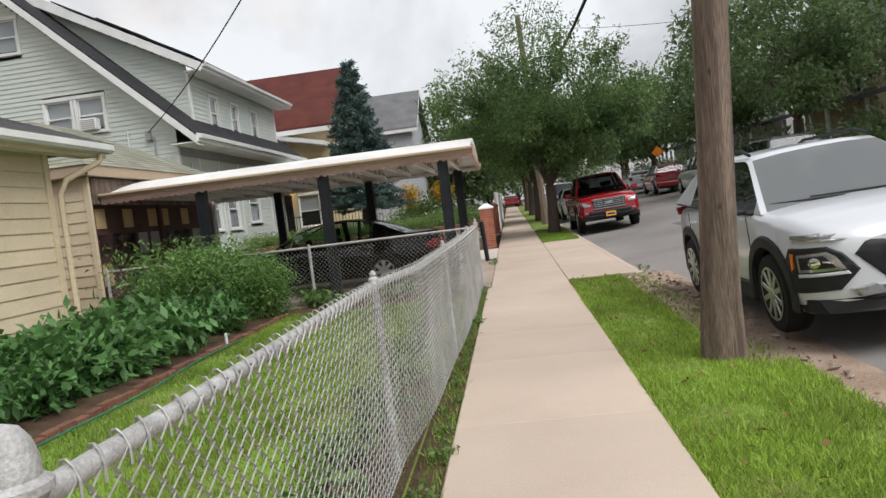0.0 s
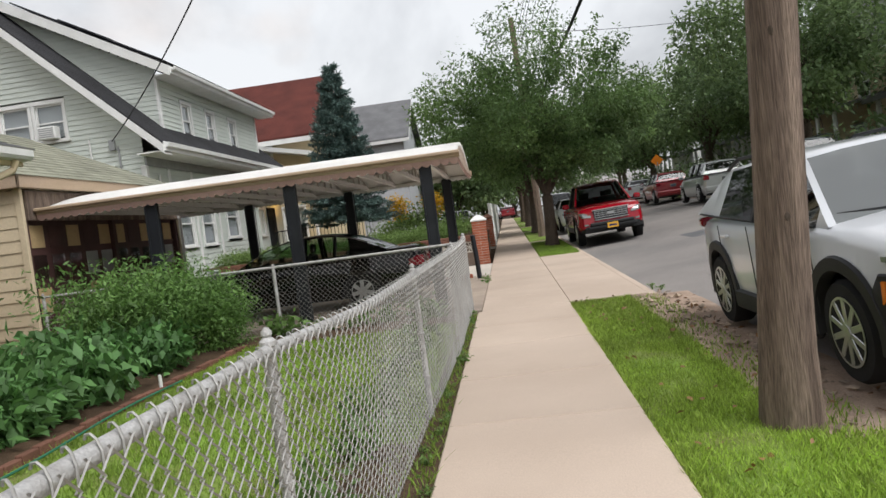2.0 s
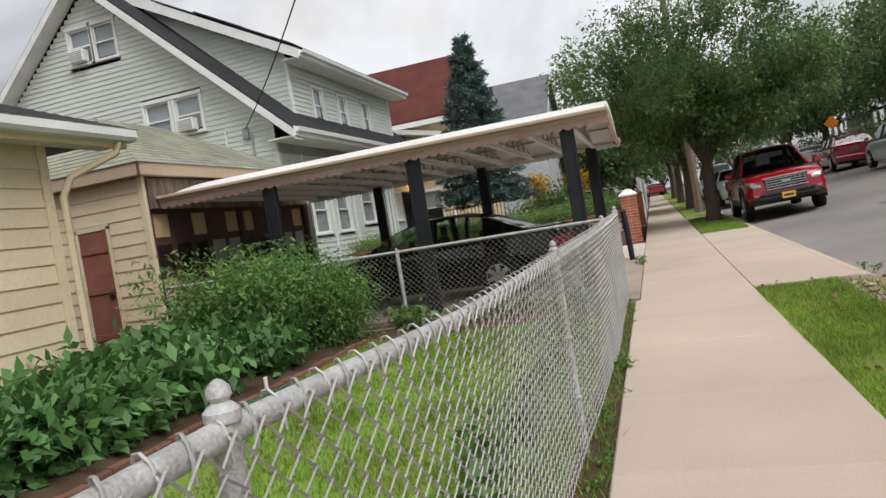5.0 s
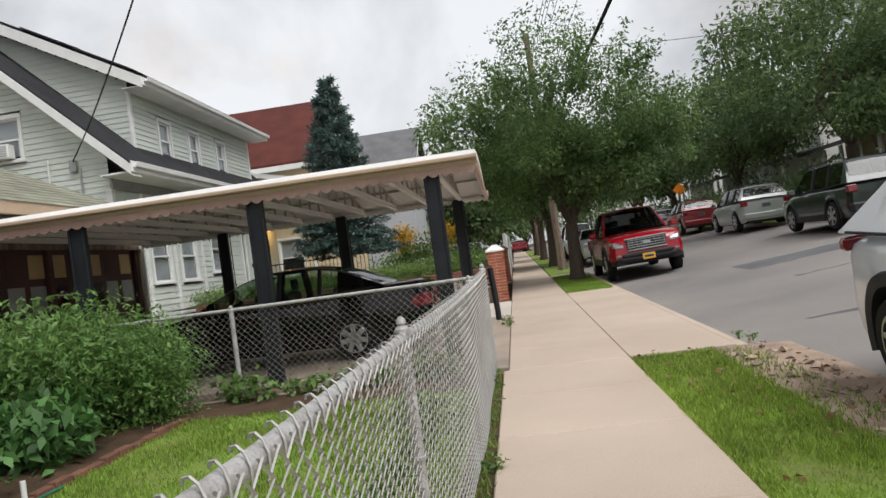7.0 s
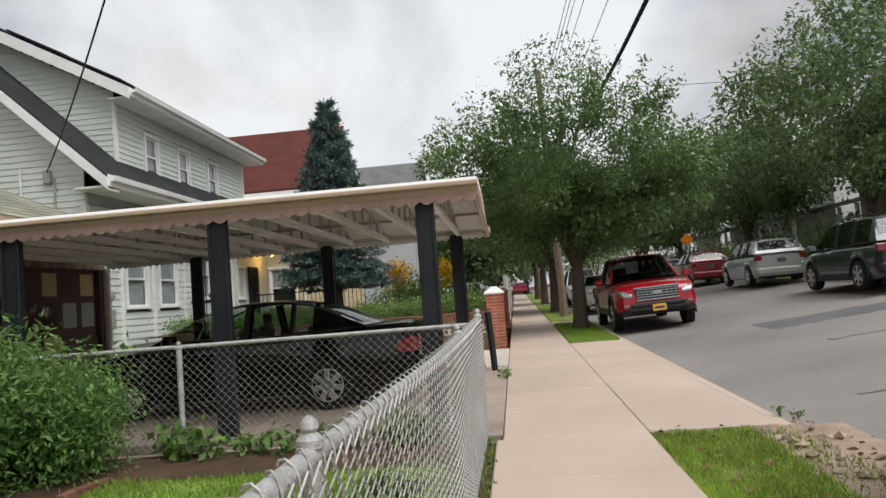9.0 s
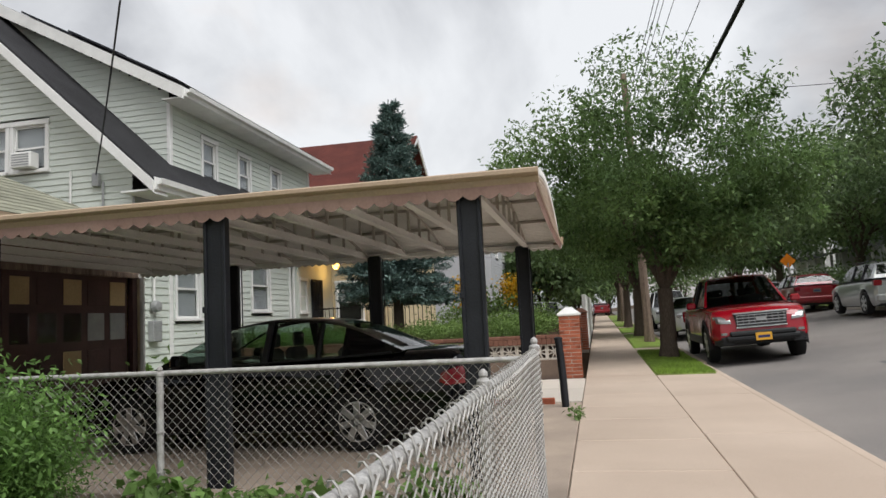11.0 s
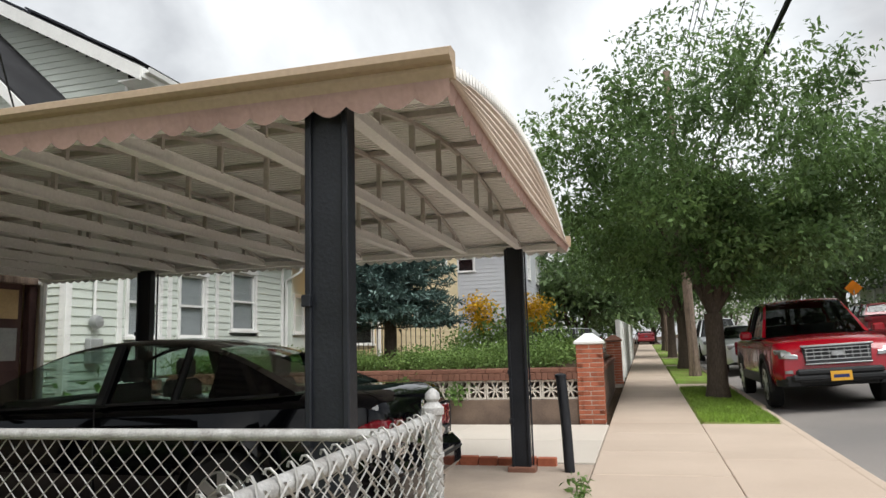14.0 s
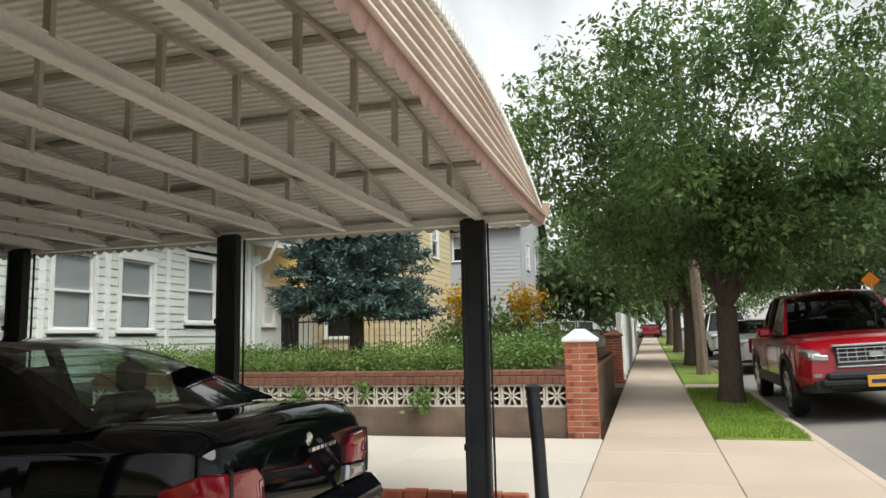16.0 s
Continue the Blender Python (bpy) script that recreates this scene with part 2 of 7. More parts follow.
leafmat("leaf_weed", (0.19, 0.31, 0.08), (0.115, 0.2, 0.055), 0.35)
leafmat("leaf_shrub", (0.22, 0.33, 0.085), (0.13, 0.21, 0.055), 0.3)
leafmat("flower_yellow", (0.80, 0.50, 0.02), (0.60, 0.36, 0.02), 0.3, 0.2)
leafmat("grass_blade", (0.29, 0.43, 0.065), (0.19, 0.28, 0.05), 0.42, 0.4)
leafmat("grass_verge", (0.38, 0.53, 0.085), (0.24, 0.32, 0.06), 0.48, 0.45)
leafmat("leaf_dry", (0.30, 0.16, 0.06), (0.18, 0.09, 0.04), 0.1, 0.3)
glassmat("car_glass", (0.66, 0.78, 0.72), 0.02, 0.85)
glassmat("car_glass_dark", (0.30, 0.32, 0.32), 0.02, 0.7)
glassmat("window_glass", (0.92, 0.94, 0.95), 0.03, 0.95)
# grey layer paints the sky's reflection and dusty haze into the windshield
haze_sheen = glassmat("hazy_sheen_glass", (0.5, 0.55, 0.53), 0.03, 0.7)
hn, hl = haze_sheen.node_tree.nodes, haze_sheen.node_tree.links
painted_sheen = hn.new("ShaderNodeBsdfPrincipled")
painted_sheen.inputs["Base Color"].default_value, painted_sheen.inputs["Roughness"].default_value = (0.52, 0.54, 0.54, 1), 0.15
hm_ = hn.new("ShaderNodeMixShader")
hm_.inputs[0].default_value = 0.28
hl.new(hn["Material Output"].inputs["Surface"].links[0].from_socket, hm_.inputs[1])
hl.new(painted_sheen.outputs[0], hm_.inputs[2])
hl.new(hm_.outputs[0], hn["Material Output"].inputs["Surface"])
glow = mat("porch_glow", (1.0, 0.62, 0.2), 0.5)
glow.node_tree.nodes["Principled BSDF"].inputs["Emission Color"].default_value = (1.0, 0.50, 0.10, 1)
glow.node_tree.nodes["Principled BSDF"].inputs["Emission Strength"].default_value = 7.0

# ---- building helpers ----
RISE, SKEW = 0.0125, 0.011


def gz(y):
    """Height of the pavement: the street climbs gently."""
    return RISE * (min(y, 200.0) - 7.0)


def lay(u, y, h=0.0):
    """A place on the street: u metres across, y along, h above the pavement."""
    return Vector((u + SKEW * (y - 7.3), y, gz(y) + h))


def road_h(u):
    return -0.10 + 0.10 * max(0.0, min(u - 3.6, 7.6)) * (0.75 if u < 6 else 1.0)


def thing(name, label, category, loc=(0, 0, 0), rz=0.0, group="", kind=""):
    ob = new(name)
    ob.matrix_basis = pose(*loc, 0, 0, rz)
    return tagged(ob, label, category, group, kind)


def finish(name, bm, m, smooth=False):
    me = bpy.data.meshes.new(name)
    bmesh.ops.recalc_face_normals(bm, faces=bm.faces[:])
    bm.to_mesh(me)
    bm.free()
    me.materials.append(MATS[m])
    if smooth:
        me.shade_smooth()
        me.set_sharp_from_angle(angle=radians(38))
    return me


def part(name, bm, m, parent, label="", smooth=False):
    me = bm if isinstance(bm, bpy.types.Mesh) else finish(name, bm, m, smooth)
    ob = new(name, me)
    ob.parent = parent
    if label:
        tagged(ob, label)
    return ob


def structure(name, bm, m, label, category, smooth=False):
    me = bm if isinstance(bm, bpy.types.Mesh) else finish(name, bm, m, smooth)
    return tagged(new(name, me), label, category, kind="structure")


def box(bm, x0, x1, y0, y1, z0, z1, bevel=0.0, m4=None):
    vs = [bm.verts.new(p) for p in ((x0, y0, z0), (x1, y0, z0), (x1, y1, z0), (x0, y1, z0), (x0, y0, z1), (x1, y0, z1), (x1, y1, z1), (x0, y1, z1))]
    fs = [bm.faces.new([vs[i] for i in q]) for q in ((0, 3, 2, 1), (4, 5, 6, 7), (0, 1, 5, 4), (1, 2, 6, 5), (2, 3, 7, 6), (3, 0, 4, 7))]
    if bevel:
        es = {e for f in fs for e in f.edges}
        r = bmesh.ops.bevel(bm, geom=list(es), offset=bevel, segments=1, affect="EDGES")
        vs = list({v for f in r["faces"] for v in f.verts} | {v for v in vs if v.is_valid})
    if m4 is not None:
        bmesh.ops.transform(bm, matrix=m4, verts=vs)
    return vs


def bx(*a, **k):
    bm = bmesh.new()
    box(bm, *a, **k)
    return bm


def tube(bm, pts, radii, seg=8, cap=True):
    """A tube along points, with a radius for each."""
    rings, pts = [], [Vector(p) for p in pts]
    if not hasattr(radii, "__len__"):
        radii = [radii] * len(pts)
    side = None
    for i, p in enumerate(pts):
        d = (pts[min(i + 1, len(pts) - 1)] - pts[max(i - 1, 0)]).normalized()
        if side is None:
            side = d.orthogonal().normalized()
        side = (side - d * side.dot(d)).normalized()
        up = d.cross(side)
        rings.append([bm.verts.new(p + radii[i] * (math.cos(a) * side + math.sin(a) * up)) for a in (2 * math.pi * k / seg for k in range(seg))])
    for a, b in zip(rings, rings[1:]):
        for k in range(seg):
            bm.faces.new((a[k], a[(k + 1) % seg], b[(k + 1) % seg], b[k]))
    if cap:
        bm.faces.new(rings[0][::-1])
        bm.faces.new(rings[-1])


def tb(pts, radii, seg=8):
    bm = bmesh.new()
    tube(bm, pts, radii, seg)
    return bm


def lathe(bm, prof, seg=16, at=(0, 0, 0), axis="z", cap=True):
    """Turns a profile of (radius, height) about an axis."""
    rings = []
    for r, h in prof:
        ring = []
        for k in range(seg):
            a = 2 * math.pi * k / seg
            c, s = r * math.cos(a), r * math.sin(a)
            p = (c, s, h) if axis == "z" else (h, c, s)
            ring.append(bm.verts.new((p[0] + at[0], p[1] + at[1], p[2] + at[2])))
        rings.append(ring)
    for a, b in zip(rings, rings[1:]):
        for k in range(seg):
            bm.faces.new((a[k], a[(k + 1) % seg], b[(k + 1) % seg], b[k]))
    if cap:
        bm.faces.new(rings[0][::-1])
        bm.faces.new(rings[-1])


def poly(bm, pts):
    return bm.faces.new([bm.verts.new(p) for p in pts])


def prism(bm, pts, off):
    """A flat outline thickened by the vector off."""
    a = [bm.verts.new(p) for p in pts]
    b = [bm.verts.new(Vector(p) + Vector(off)) for p in pts]
    bm.faces.new(a[::-1])
    bm.faces.new(b)
    for i in range(len(a)):
        j = (i + 1) % len(a)
        bm.faces.new((a[i], a[j], b[j], b[i]))


def pr(pts, off):
    bm = bmesh.new()
    prism(bm, pts, off)
    return bm


def rawmesh(name, verts, faces, m, smooth=False):
    me = bpy.data.meshes.new(name)
    me.from_pydata([tuple(v) for v in verts], [], faces)
    me.materials.append(MATS[m])
    if smooth:
        me.shade_smooth()
    return me


def leaves(name, pos, ln, wd, m, rng, droop=0.3, out=None, jitter=0.35, dirs=None):
    """Leaves as folded four-cornered blades at the given places."""
    n = len(pos)
    d = rng.normal(size=(n, 3)) if dirs is None else dirs + rng.normal(size=(n, 3)) * jitter
    if out is not None:
        d = d + out
    d[:, 2] -= droop
    d /= np.linalg.norm(d, axis=1)[:, None] + 1e-9
    s = np.cross(d, rng.normal(size=(n, 3)) * 0.6 + (0, 0, 1))
    s /= np.linalg.norm(s, axis=1)[:, None] + 1e-9
    u = np.cross(s, d)
    size = (0.65 + 0.7 * rng.random((n, 1)))
    l, w = ln * size, wd * size
    v = np.empty((n, 4, 3))
    v[:, 0] = pos
    v[:, 1] = pos + d * l * 0.45 + s * w * 0.5 + u * w * 0.18
    v[:, 2] = pos + d * l
    v[:, 3] = pos + d * l * 0.45 - s * w * 0.5 + u * w * 0.18
    me = bpy.data.meshes.new(name)
    me.vertices.add(4 * n)
    me.vertices.foreach_set("co", v.astype(np.float32).ravel())
    me.loops.add(4 * n)
    me.loops.foreach_set("vertex_index", np.arange(4 * n, dtype=np.int32))
    me.polygons.add(n)
    me.polygons.foreach_set("loop_start", np.arange(0, 4 * n, 4, dtype=np.int32))
    me.polygons.foreach_set("loop_total", np.full(n, 4, dtype=np.int32))
    me.update(calc_edges=True)
    me.validate()
    me.materials.append(MATS[m])
    return me

# ---- ground ----
def strip(bm, us, y0, y1, hs, step=4.0, thick=0.0):
    """A sheet between lines across the street, following the climb."""
    ny = max(2, int((y1 - y0) / step) + 1)
    rows = [[bm.verts.new(lay(u, y0 + (y1 - y0) * j / (ny - 1), h)) for u, h in zip(us, hs)] for j in range(ny)]
    for a, b in zip(rows, rows[1:]):
        for i in range(len(us) - 1):
            bm.faces.new((a[i], a[i + 1], b[i + 1], b[i]))
    if thick:
        r = bmesh.ops.extrude_face_region(bm, geom=bm.faces[:])
        bmesh.ops.translate(bm, vec=(0, 0, -thick), verts=[v for v in r["geom"] if isinstance(v, bmesh.types.BMVert)])
    return bm


def slab(u0, u1, y0, y1, h, thick=0.12, bev=0.008):
    bm = bmesh.new()
    top = [lay(u0, y0, h), lay(u1, y0, h), lay(u1, y1, h), lay(u0, y1, h)]
    ins = [lay(u0 + bev, y0 + bev, h), lay(u1 - bev, y0 + bev, h), lay(u1 - bev, y1 - bev, h), lay(u0 + bev, y1 - bev, h)]
    a = [bm.verts.new(p) for p in ins]
    b = [bm.verts.new(p - Vector((0, 0, bev))) for p in top]
    c = [bm.verts.new(p - Vector((0, 0, thick))) for p in top]
    bm.faces.new(a)
    for r0, r1 in ((a, b), (b, c)):
        for i in range(4):
            j = (i + 1) % 4
            bm.faces.new((r0[i], r1[i], r1[j], r0[j]))
    return bm


bm = bmesh.new()
us = [-600, -120, -30, 3.0, 3.35, 3.6, 12.0, 13.0, 40, 160, 600]
ny = [-600, -100, -20] + list(range(-10, 61, 5)) + [80, 120, 200, 400, 900]
hs = {u: (-0.14 if u <= 3.0 else -0.17 if u < 3.5 else road_h(u) - 0.06) for u in us}
rows = [[bm.verts.new(lay(u, y, hs[u])) for u in us] for y in ny]
for a, b in zip(rows, rows[1:]):
    for i in range(len(us) - 1):
        bm.faces.new((a[i], a[i + 1], b[i + 1], b[i]))
structure("ground", bm, "soil", "dark bare soil under yards and street", "ground")

bm = bmesh.new()
ru = [3.30, 3.6, 4.4, 5.2, 6.0, 6.8, 8.0, 9.5, 11.2]
strip(bm, ru, -30, 130, [road_h(max(u, 3.6)) for u in ru], 3.0)
structure("road", bm, "asphalt", "worn grey asphalt street with faint patches", "road", True)
rng = np.random.default_rng(3)

# asphalt patches and dark crack lines
for (u0, u1, y0, y1) in ((4.6, 7.6, 14.2, 14.32), (5.4, 8.2, 18.1, 18.2), (6.0, 8.8, 20.6, 22.0), (4.4, 6.0, 11.0, 12.2)):
    bm = bmesh.new()
    n = 14
    lo, hi = [], []
    for i in range(n + 1):
        u = u0 + (u1 - u0) * i / n
        lo.append(bm.verts.new(lay(u, y0 + rng.normal() * 0.05, road_h(u) + 0.004)))
        hi.append(bm.verts.new(lay(u, y1 + rng.normal() * 0.05, road_h(u) + 0.004)))
    for i in range(n):
        bm.faces.new((lo[i], lo[i + 1], hi[i + 1], hi[i]))
    structure("road_patch", bm, "shingle_grey", "darker tar repair patch in the asphalt", "road patch")

pav = thing("pavement", "pinkish-beige poured concrete pavement in scored slabs", "pavement", kind="structure")
WALK_L, WALK_R, KERB = 0.83, 2.215, 3.50
ys = [-8.4, -6.9, -5.4, -3.6, -1.7, 0.2, 2.0, 3.8, 5.57, 7.44, 8.78, 10.3, 11.62, 13.0, 14.4, 15.8, 17.2, 18.3, 19.7, 21.3, 22.5]
y = 22.5
while y < 90:
    y += 1.5
    ys.append(y)
for a, b in zip(ys, ys[1:]):
    part("slab", slab(WALK_L if a < 12.9 else 0.89, WALK_R, a + 0.006, b - 0.006, 0.0, 0.12, 0.012), "walk_concrete", pav)

apron = thing("driveway_apron", "pale concrete driveway apron between pavement and kerb", "driveway", kind="structure")
for u0, u1, a, b in ((2.22, 3.36, 13.0, 16.1), (2.22, 3.36, 16.11, 19.3), (2.22, 3.36, 19.31, 22.33)):
    part("slab", slab(u0, u1, a, b, -0.003), "walk_concrete", apron)
drv = thing("driveway", "light concrete driveway slabs beside the carport", "driveway", kind="structure")
for u0, u1, a, b in ((-1.2, 0.882, 18.95, 20.6), (-1.2, 0.882, 20.62, 22.2), (-3.6, -1.21, 18.95, 22.2), (-6.0, -3.61, 18.95, 22.2)):
    part("slab", slab(u0, u1, a, b, 0.0), "drive_concrete", drv)
bm = slab(-6.1, 0.882, 13.3, 18.9, -0.012)
structure("carport_floor", bm, "carport_slab", "stained brownish concrete floor under the carport", "floor")

kerb = thing("kerb", "weathered concrete kerb along the street", "kerb", kind="structure")
y = 13.0
while y < 90:
    n = min(y + 3.0, 90)
    bm = bmesh.new()
    low = 0.0 if y > 22 else -0.035
    pts = [(3.37, low), (3.40, low + 0.012), (3.48, low + 0.012), (3.52, low - 0.01), (3.54, -0.16), (3.37, -0.16)]
    a = [bm.verts.new(lay(u, y + 0.004, h)) for u, h in pts]
    b = [bm.verts.new(lay(u, n - 0.004, h)) for u, h in pts]
    for i in range(len(pts)):
        j = (i + 1) % len(pts)
        bm.faces.new((a[i], a[j], b[j], b[i]))
    bm.faces.new(a[::-1]), bm.faces.new(b)
    part("kerbstone", bm, "walk_concrete", kerb)
    y = n
bm = slab(11.15, 11.32, -20, 110, road_h(11.2) + 0.12, 0.3)
structure("kerb_far", bm, "drive_concrete", "far concrete kerb across the street", "kerb")
bm = slab(11.33, 16.5, -20, 110, road_h(11.2) + 0.11, 0.3)
structure("far_verge", bm, "lawn", "grassy strip and yards across the street", "lawn")


def sheet(name, u0, u1, y0, y1, h, m, label, cat, amp=0.02, cell=0.25):
    nu, nv = max(2, int((u1 - u0) / cell) + 1), max(2, int((y1 - y0) / cell) + 1)
    vs, fs = [], []
    for j in range(nv):
        for i in range(nu):
            u, y = u0 + (u1 - u0) * i / (nu - 1), y0 + (y1 - y0) * j / (nv - 1)
            edge = min(i, nu - 1 - i, j, nv - 1 - j) == 0
            vs.append(lay(u, y, h + (0 if edge else amp * (noise.noise((u * 1.7, y * 1.7, 3.1)) + 0.5))))
    for j in range(nv - 1):
        for i in range(nu - 1):
            k = j * nu + i
            fs.append((k, k + 1, k + nu + 1, k + nu))
    return structure(name, rawmesh(name, vs, fs, m, True), m, label, cat)


sheet("lawn", -2.72, 0.62, -6, 12.35, -0.03, "lawn", "mown green front lawn behind the fence", "lawn", 0.03)
sheet("garden_soil", -4.85, -2.7, -6, 12.9, 0.0, "soil", "dark garden soil of the vegetable bed", "soil", 0.08)
sheet("weedy_bed", 0.12, 0.62, 0.5, 7.2, 0.0, "soil", "dark weedy soil strip inside the fence", "soil", 0.03)
sheet("fence_bed", -6.0, 0.62, 12.3, 13.3, -0.02, "soil", "dark soil along the chain-link fence", "soil", 0.06)
sheet("fence_fringe", 0.60, 0.84, -6, 13.0, -0.03, "soil", "weedy soil gap between fence and pavement", "soil", 0.03)
sheet("verge", 2.21, 3.05, -6, 13.0, -0.045, "lawn", "grass verge beside the pavement", "grass", 0.05)
sheet("verge_near", 3.02, 3.52, -6, 6.6, -0.055, "lawn", "rough grass between pole and parked car", "grass", 0.045)
sheet("worn_edge", 3.0, 4.0, -6, 13.2, -0.075, "dirt", "bare trampled earth at the street's broken edge", "dirt", 0.035)
sheet("house_yard", -12, -6.0, 18.9, 34, 0.0, "lawn", "rough grass beside the pale green house", "lawn", 0.05, 0.6)
yard = sheet("raised_yard", -8.0, 0.6, 22.55, 33.5, 0.80, "soil", "raised planted yard behind the breeze-block wall", "soil", 0.08, 0.4)
tree_strip = thing("tree_strip", "mown grass strips between pavement and kerb", "grass", kind="structure")
PATCHES = ((22.35, 29.5), (30.7, 40.5), (41.4, 49.0), (50, 58), (59, 68), (69, 88))
for a, b in PATCHES:
    part("grass_patch", slab(2.225, 3.36, a, b, 0.01, 0.15, 0.05), "lawn", tree_strip)
GAPS = [(b, a2) for (a, b), (a2, b2) in zip(PATCHES, PATCHES[1:])]
for a, b in GAPS:
    part("crossing_slab", slab(2.225, 3.36, a + 0.004, b - 0.004, 0.0), "walk_concrete", pav)


def grass(name, areas, n, h, label, seed, hb=0.0, m="grass_blade", lean=0.35):
    r = np.random.default_rng(seed)
    area = np.array([(u1 - u0) * (y1 - y0) for u0, u1, y0, y1 in areas])
    pick = r.choice(len(areas), n, p=area / area.sum())
    a = np.array(areas)[pick]
    u = a[:, 0] + (a[:, 1] - a[:, 0]) * r.random(n)
    y = a[:, 2] + (a[:, 3] - a[:, 2]) * r.random(n)
    clump = np.array([noise.noise((uu * 2.3, yy * 2.3, 7.7)) for uu, yy in zip(u, y)])
    hh = h * (0.5 + 0.7 * r.random(n)) * (1 + 0.6 * clump)
    x, z = u + SKEW * (y - 7.3), RISE * (y - 7) + hb
    ang = r.random(n) * 6.283
    w = 0.004 + 0.004 * r.random(n)
    base = np.stack([x, y, z], 1)
    side = np.stack([np.cos(ang) * w, np.sin(ang) * w, 0 * w], 1)
    tip = base + np.stack([r.normal(size=n) * hh * lean, r.normal(size=n) * hh * lean, hh], 1)
    v = np.stack([base - side, base + side, tip], 1).reshape(-1, 3)
    me = bpy.data.meshes.new(name)
    me.vertices.add(3 * n)
    me.vertices.foreach_set("co", v.astype(np.float32).ravel())
    me.loops.add(3 * n)
    me.loops.foreach_set("vertex_index", np.arange(3 * n, dtype=np.int32))
    me.polygons.add(n)
    me.polygons.foreach_set("loop_start", np.arange(0, 3 * n, 3, dtype=np.int32))
    me.polygons.foreach_set("loop_total", np.full(n, 3, dtype=np.int32))
    me.update(calc_edges=True)
    me.materials.append(MATS[m])
    return tagged(new(name, me), label, "grass", kind="stuff")


# ---- buildings ----
def siding(bm, p0, p1, z0, z1, step, out, holes=(), zz=None, lap=0.018):
    """Lapped boards on a wall from p0 to p1 (plan), each board its own wedge; holes are (s0, s1, z0, z1); zz(s) gives a sloping top."""
    p0, p1 = Vector((*p0, 0)), Vector((*p1, 0))
    ln = (p1 - p0).length
    d, o = (p1 - p0) / ln, Vector((*out, 0))
    z = z0
    while z < z1 - 0.01:
        t = min(z + step, z1)
        spans = [(0.0, ln)]
        if zz:
            mid = (z + t) / 2
            ss = [ln * k / 200 for k in range(201) if zz(ln * k / 200) >= mid]
            spans = [(min(ss), max(ss))] if ss else []
        for s0, s1, h0, h1 in holes:
            if t > h0 + 0.02 and z < h1 - 0.02:
                nxt = []
                for a, b in spans:
                    if s0 > a:
                        nxt.append((a, min(b, s0)))
                    if s1 < b:
                        nxt.append((max(a, s1), b))
                spans = [(a, b) for a, b in nxt if b - a > 0.02]
        for a, b in spans:
            A, B = p0 + d * a, p0 + d * b
            up = Vector((0, 0, 1))
            q = [A + up * z, B + up * z, B + up * t, A + up * t]
            v = [bm.verts.new(p) for p in (q[0] + o * lap, q[1] + o * lap, q[2] + o * 0.003, q[3] + o * 0.003, q[0], q[1])]
            bm.faces.new(v[:4])
            bm.faces.new((v[4], v[5], v[1], v[0]))
        z = t


def window(parent, p, d, o, w, h, m_frame="white_paint", two=True, dark=False, name="window", blind=0.6, ac=False):
    """A sash window: p is the middle of the sill on the wall, d along the wall, o outward."""
    win = new(name)
    win.parent = parent
    M = Matrix(((d[0], o[0], 0, p[0]), (d[1], o[1], 0, p[1]), (0, 0, 1, p[2]), (0, 0, 0, 1)))
    t = 0.09
    for n, a in (("jamb", (-w / 2 - t, -w / 2, -0.05, 0.05, 0, h)), ("jamb", (w / 2, w / 2 + t, -0.05, 0.05, 0, h)),
                 ("head", (-w / 2 - t - 0.02, w / 2 + t + 0.02, -0.05, 0.06, h, h + t + 0.02)), ("sill", (-w / 2 - t - 0.04, w / 2 + t + 0.04, -0.05, 0.09, -0.07, 0))):
        part(n, bx(*a, 0.008, M), m_frame, win)
    part("lower_sash", sash(-w / 2, w / 2, 0.0, h / 2 + 0.02, -0.01, M), m_frame, win)
    part("upper_sash", sash(-w / 2, w / 2, h / 2 - 0.02, h, -0.035, M), m_frame, win)
    part("pane", bx(-w / 2 + 0.03, w / 2 - 0.03, -0.032, -0.026, 0.03, h / 2, 0, M), "window_glass", win)
    part("pane", bx(-w / 2 + 0.03, w / 2 - 0.03, -0.052, -0.046, h / 2, h - 0.03, 0, M), "window_glass", win)
    part("blind", bx(-w / 2, w / 2, -0.085, -0.078, h * (1 - blind), h, 0, M), "blind", win)
    # sheet added behind the blind, the room's darkness painted as its colour
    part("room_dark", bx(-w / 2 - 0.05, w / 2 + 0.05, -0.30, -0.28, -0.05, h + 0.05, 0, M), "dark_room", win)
    return win


def sash(x0, x1, z0, z1, y, M, t=0.045):
    bm = bmesh.new()
    for a in ((x0, x0 + t, y - 0.02, y + 0.015, z0, z1), (x1 - t, x1, y - 0.02, y + 0.015, z0, z1), (x0 + t, x1 - t, y - 0.02, y + 0.015, z0, z0 + t), (x0 + t, x1 - t, y - 0.02, y + 0.015, z1 - t, z1)):
        box(bm, *a, 0, M)
    return bm


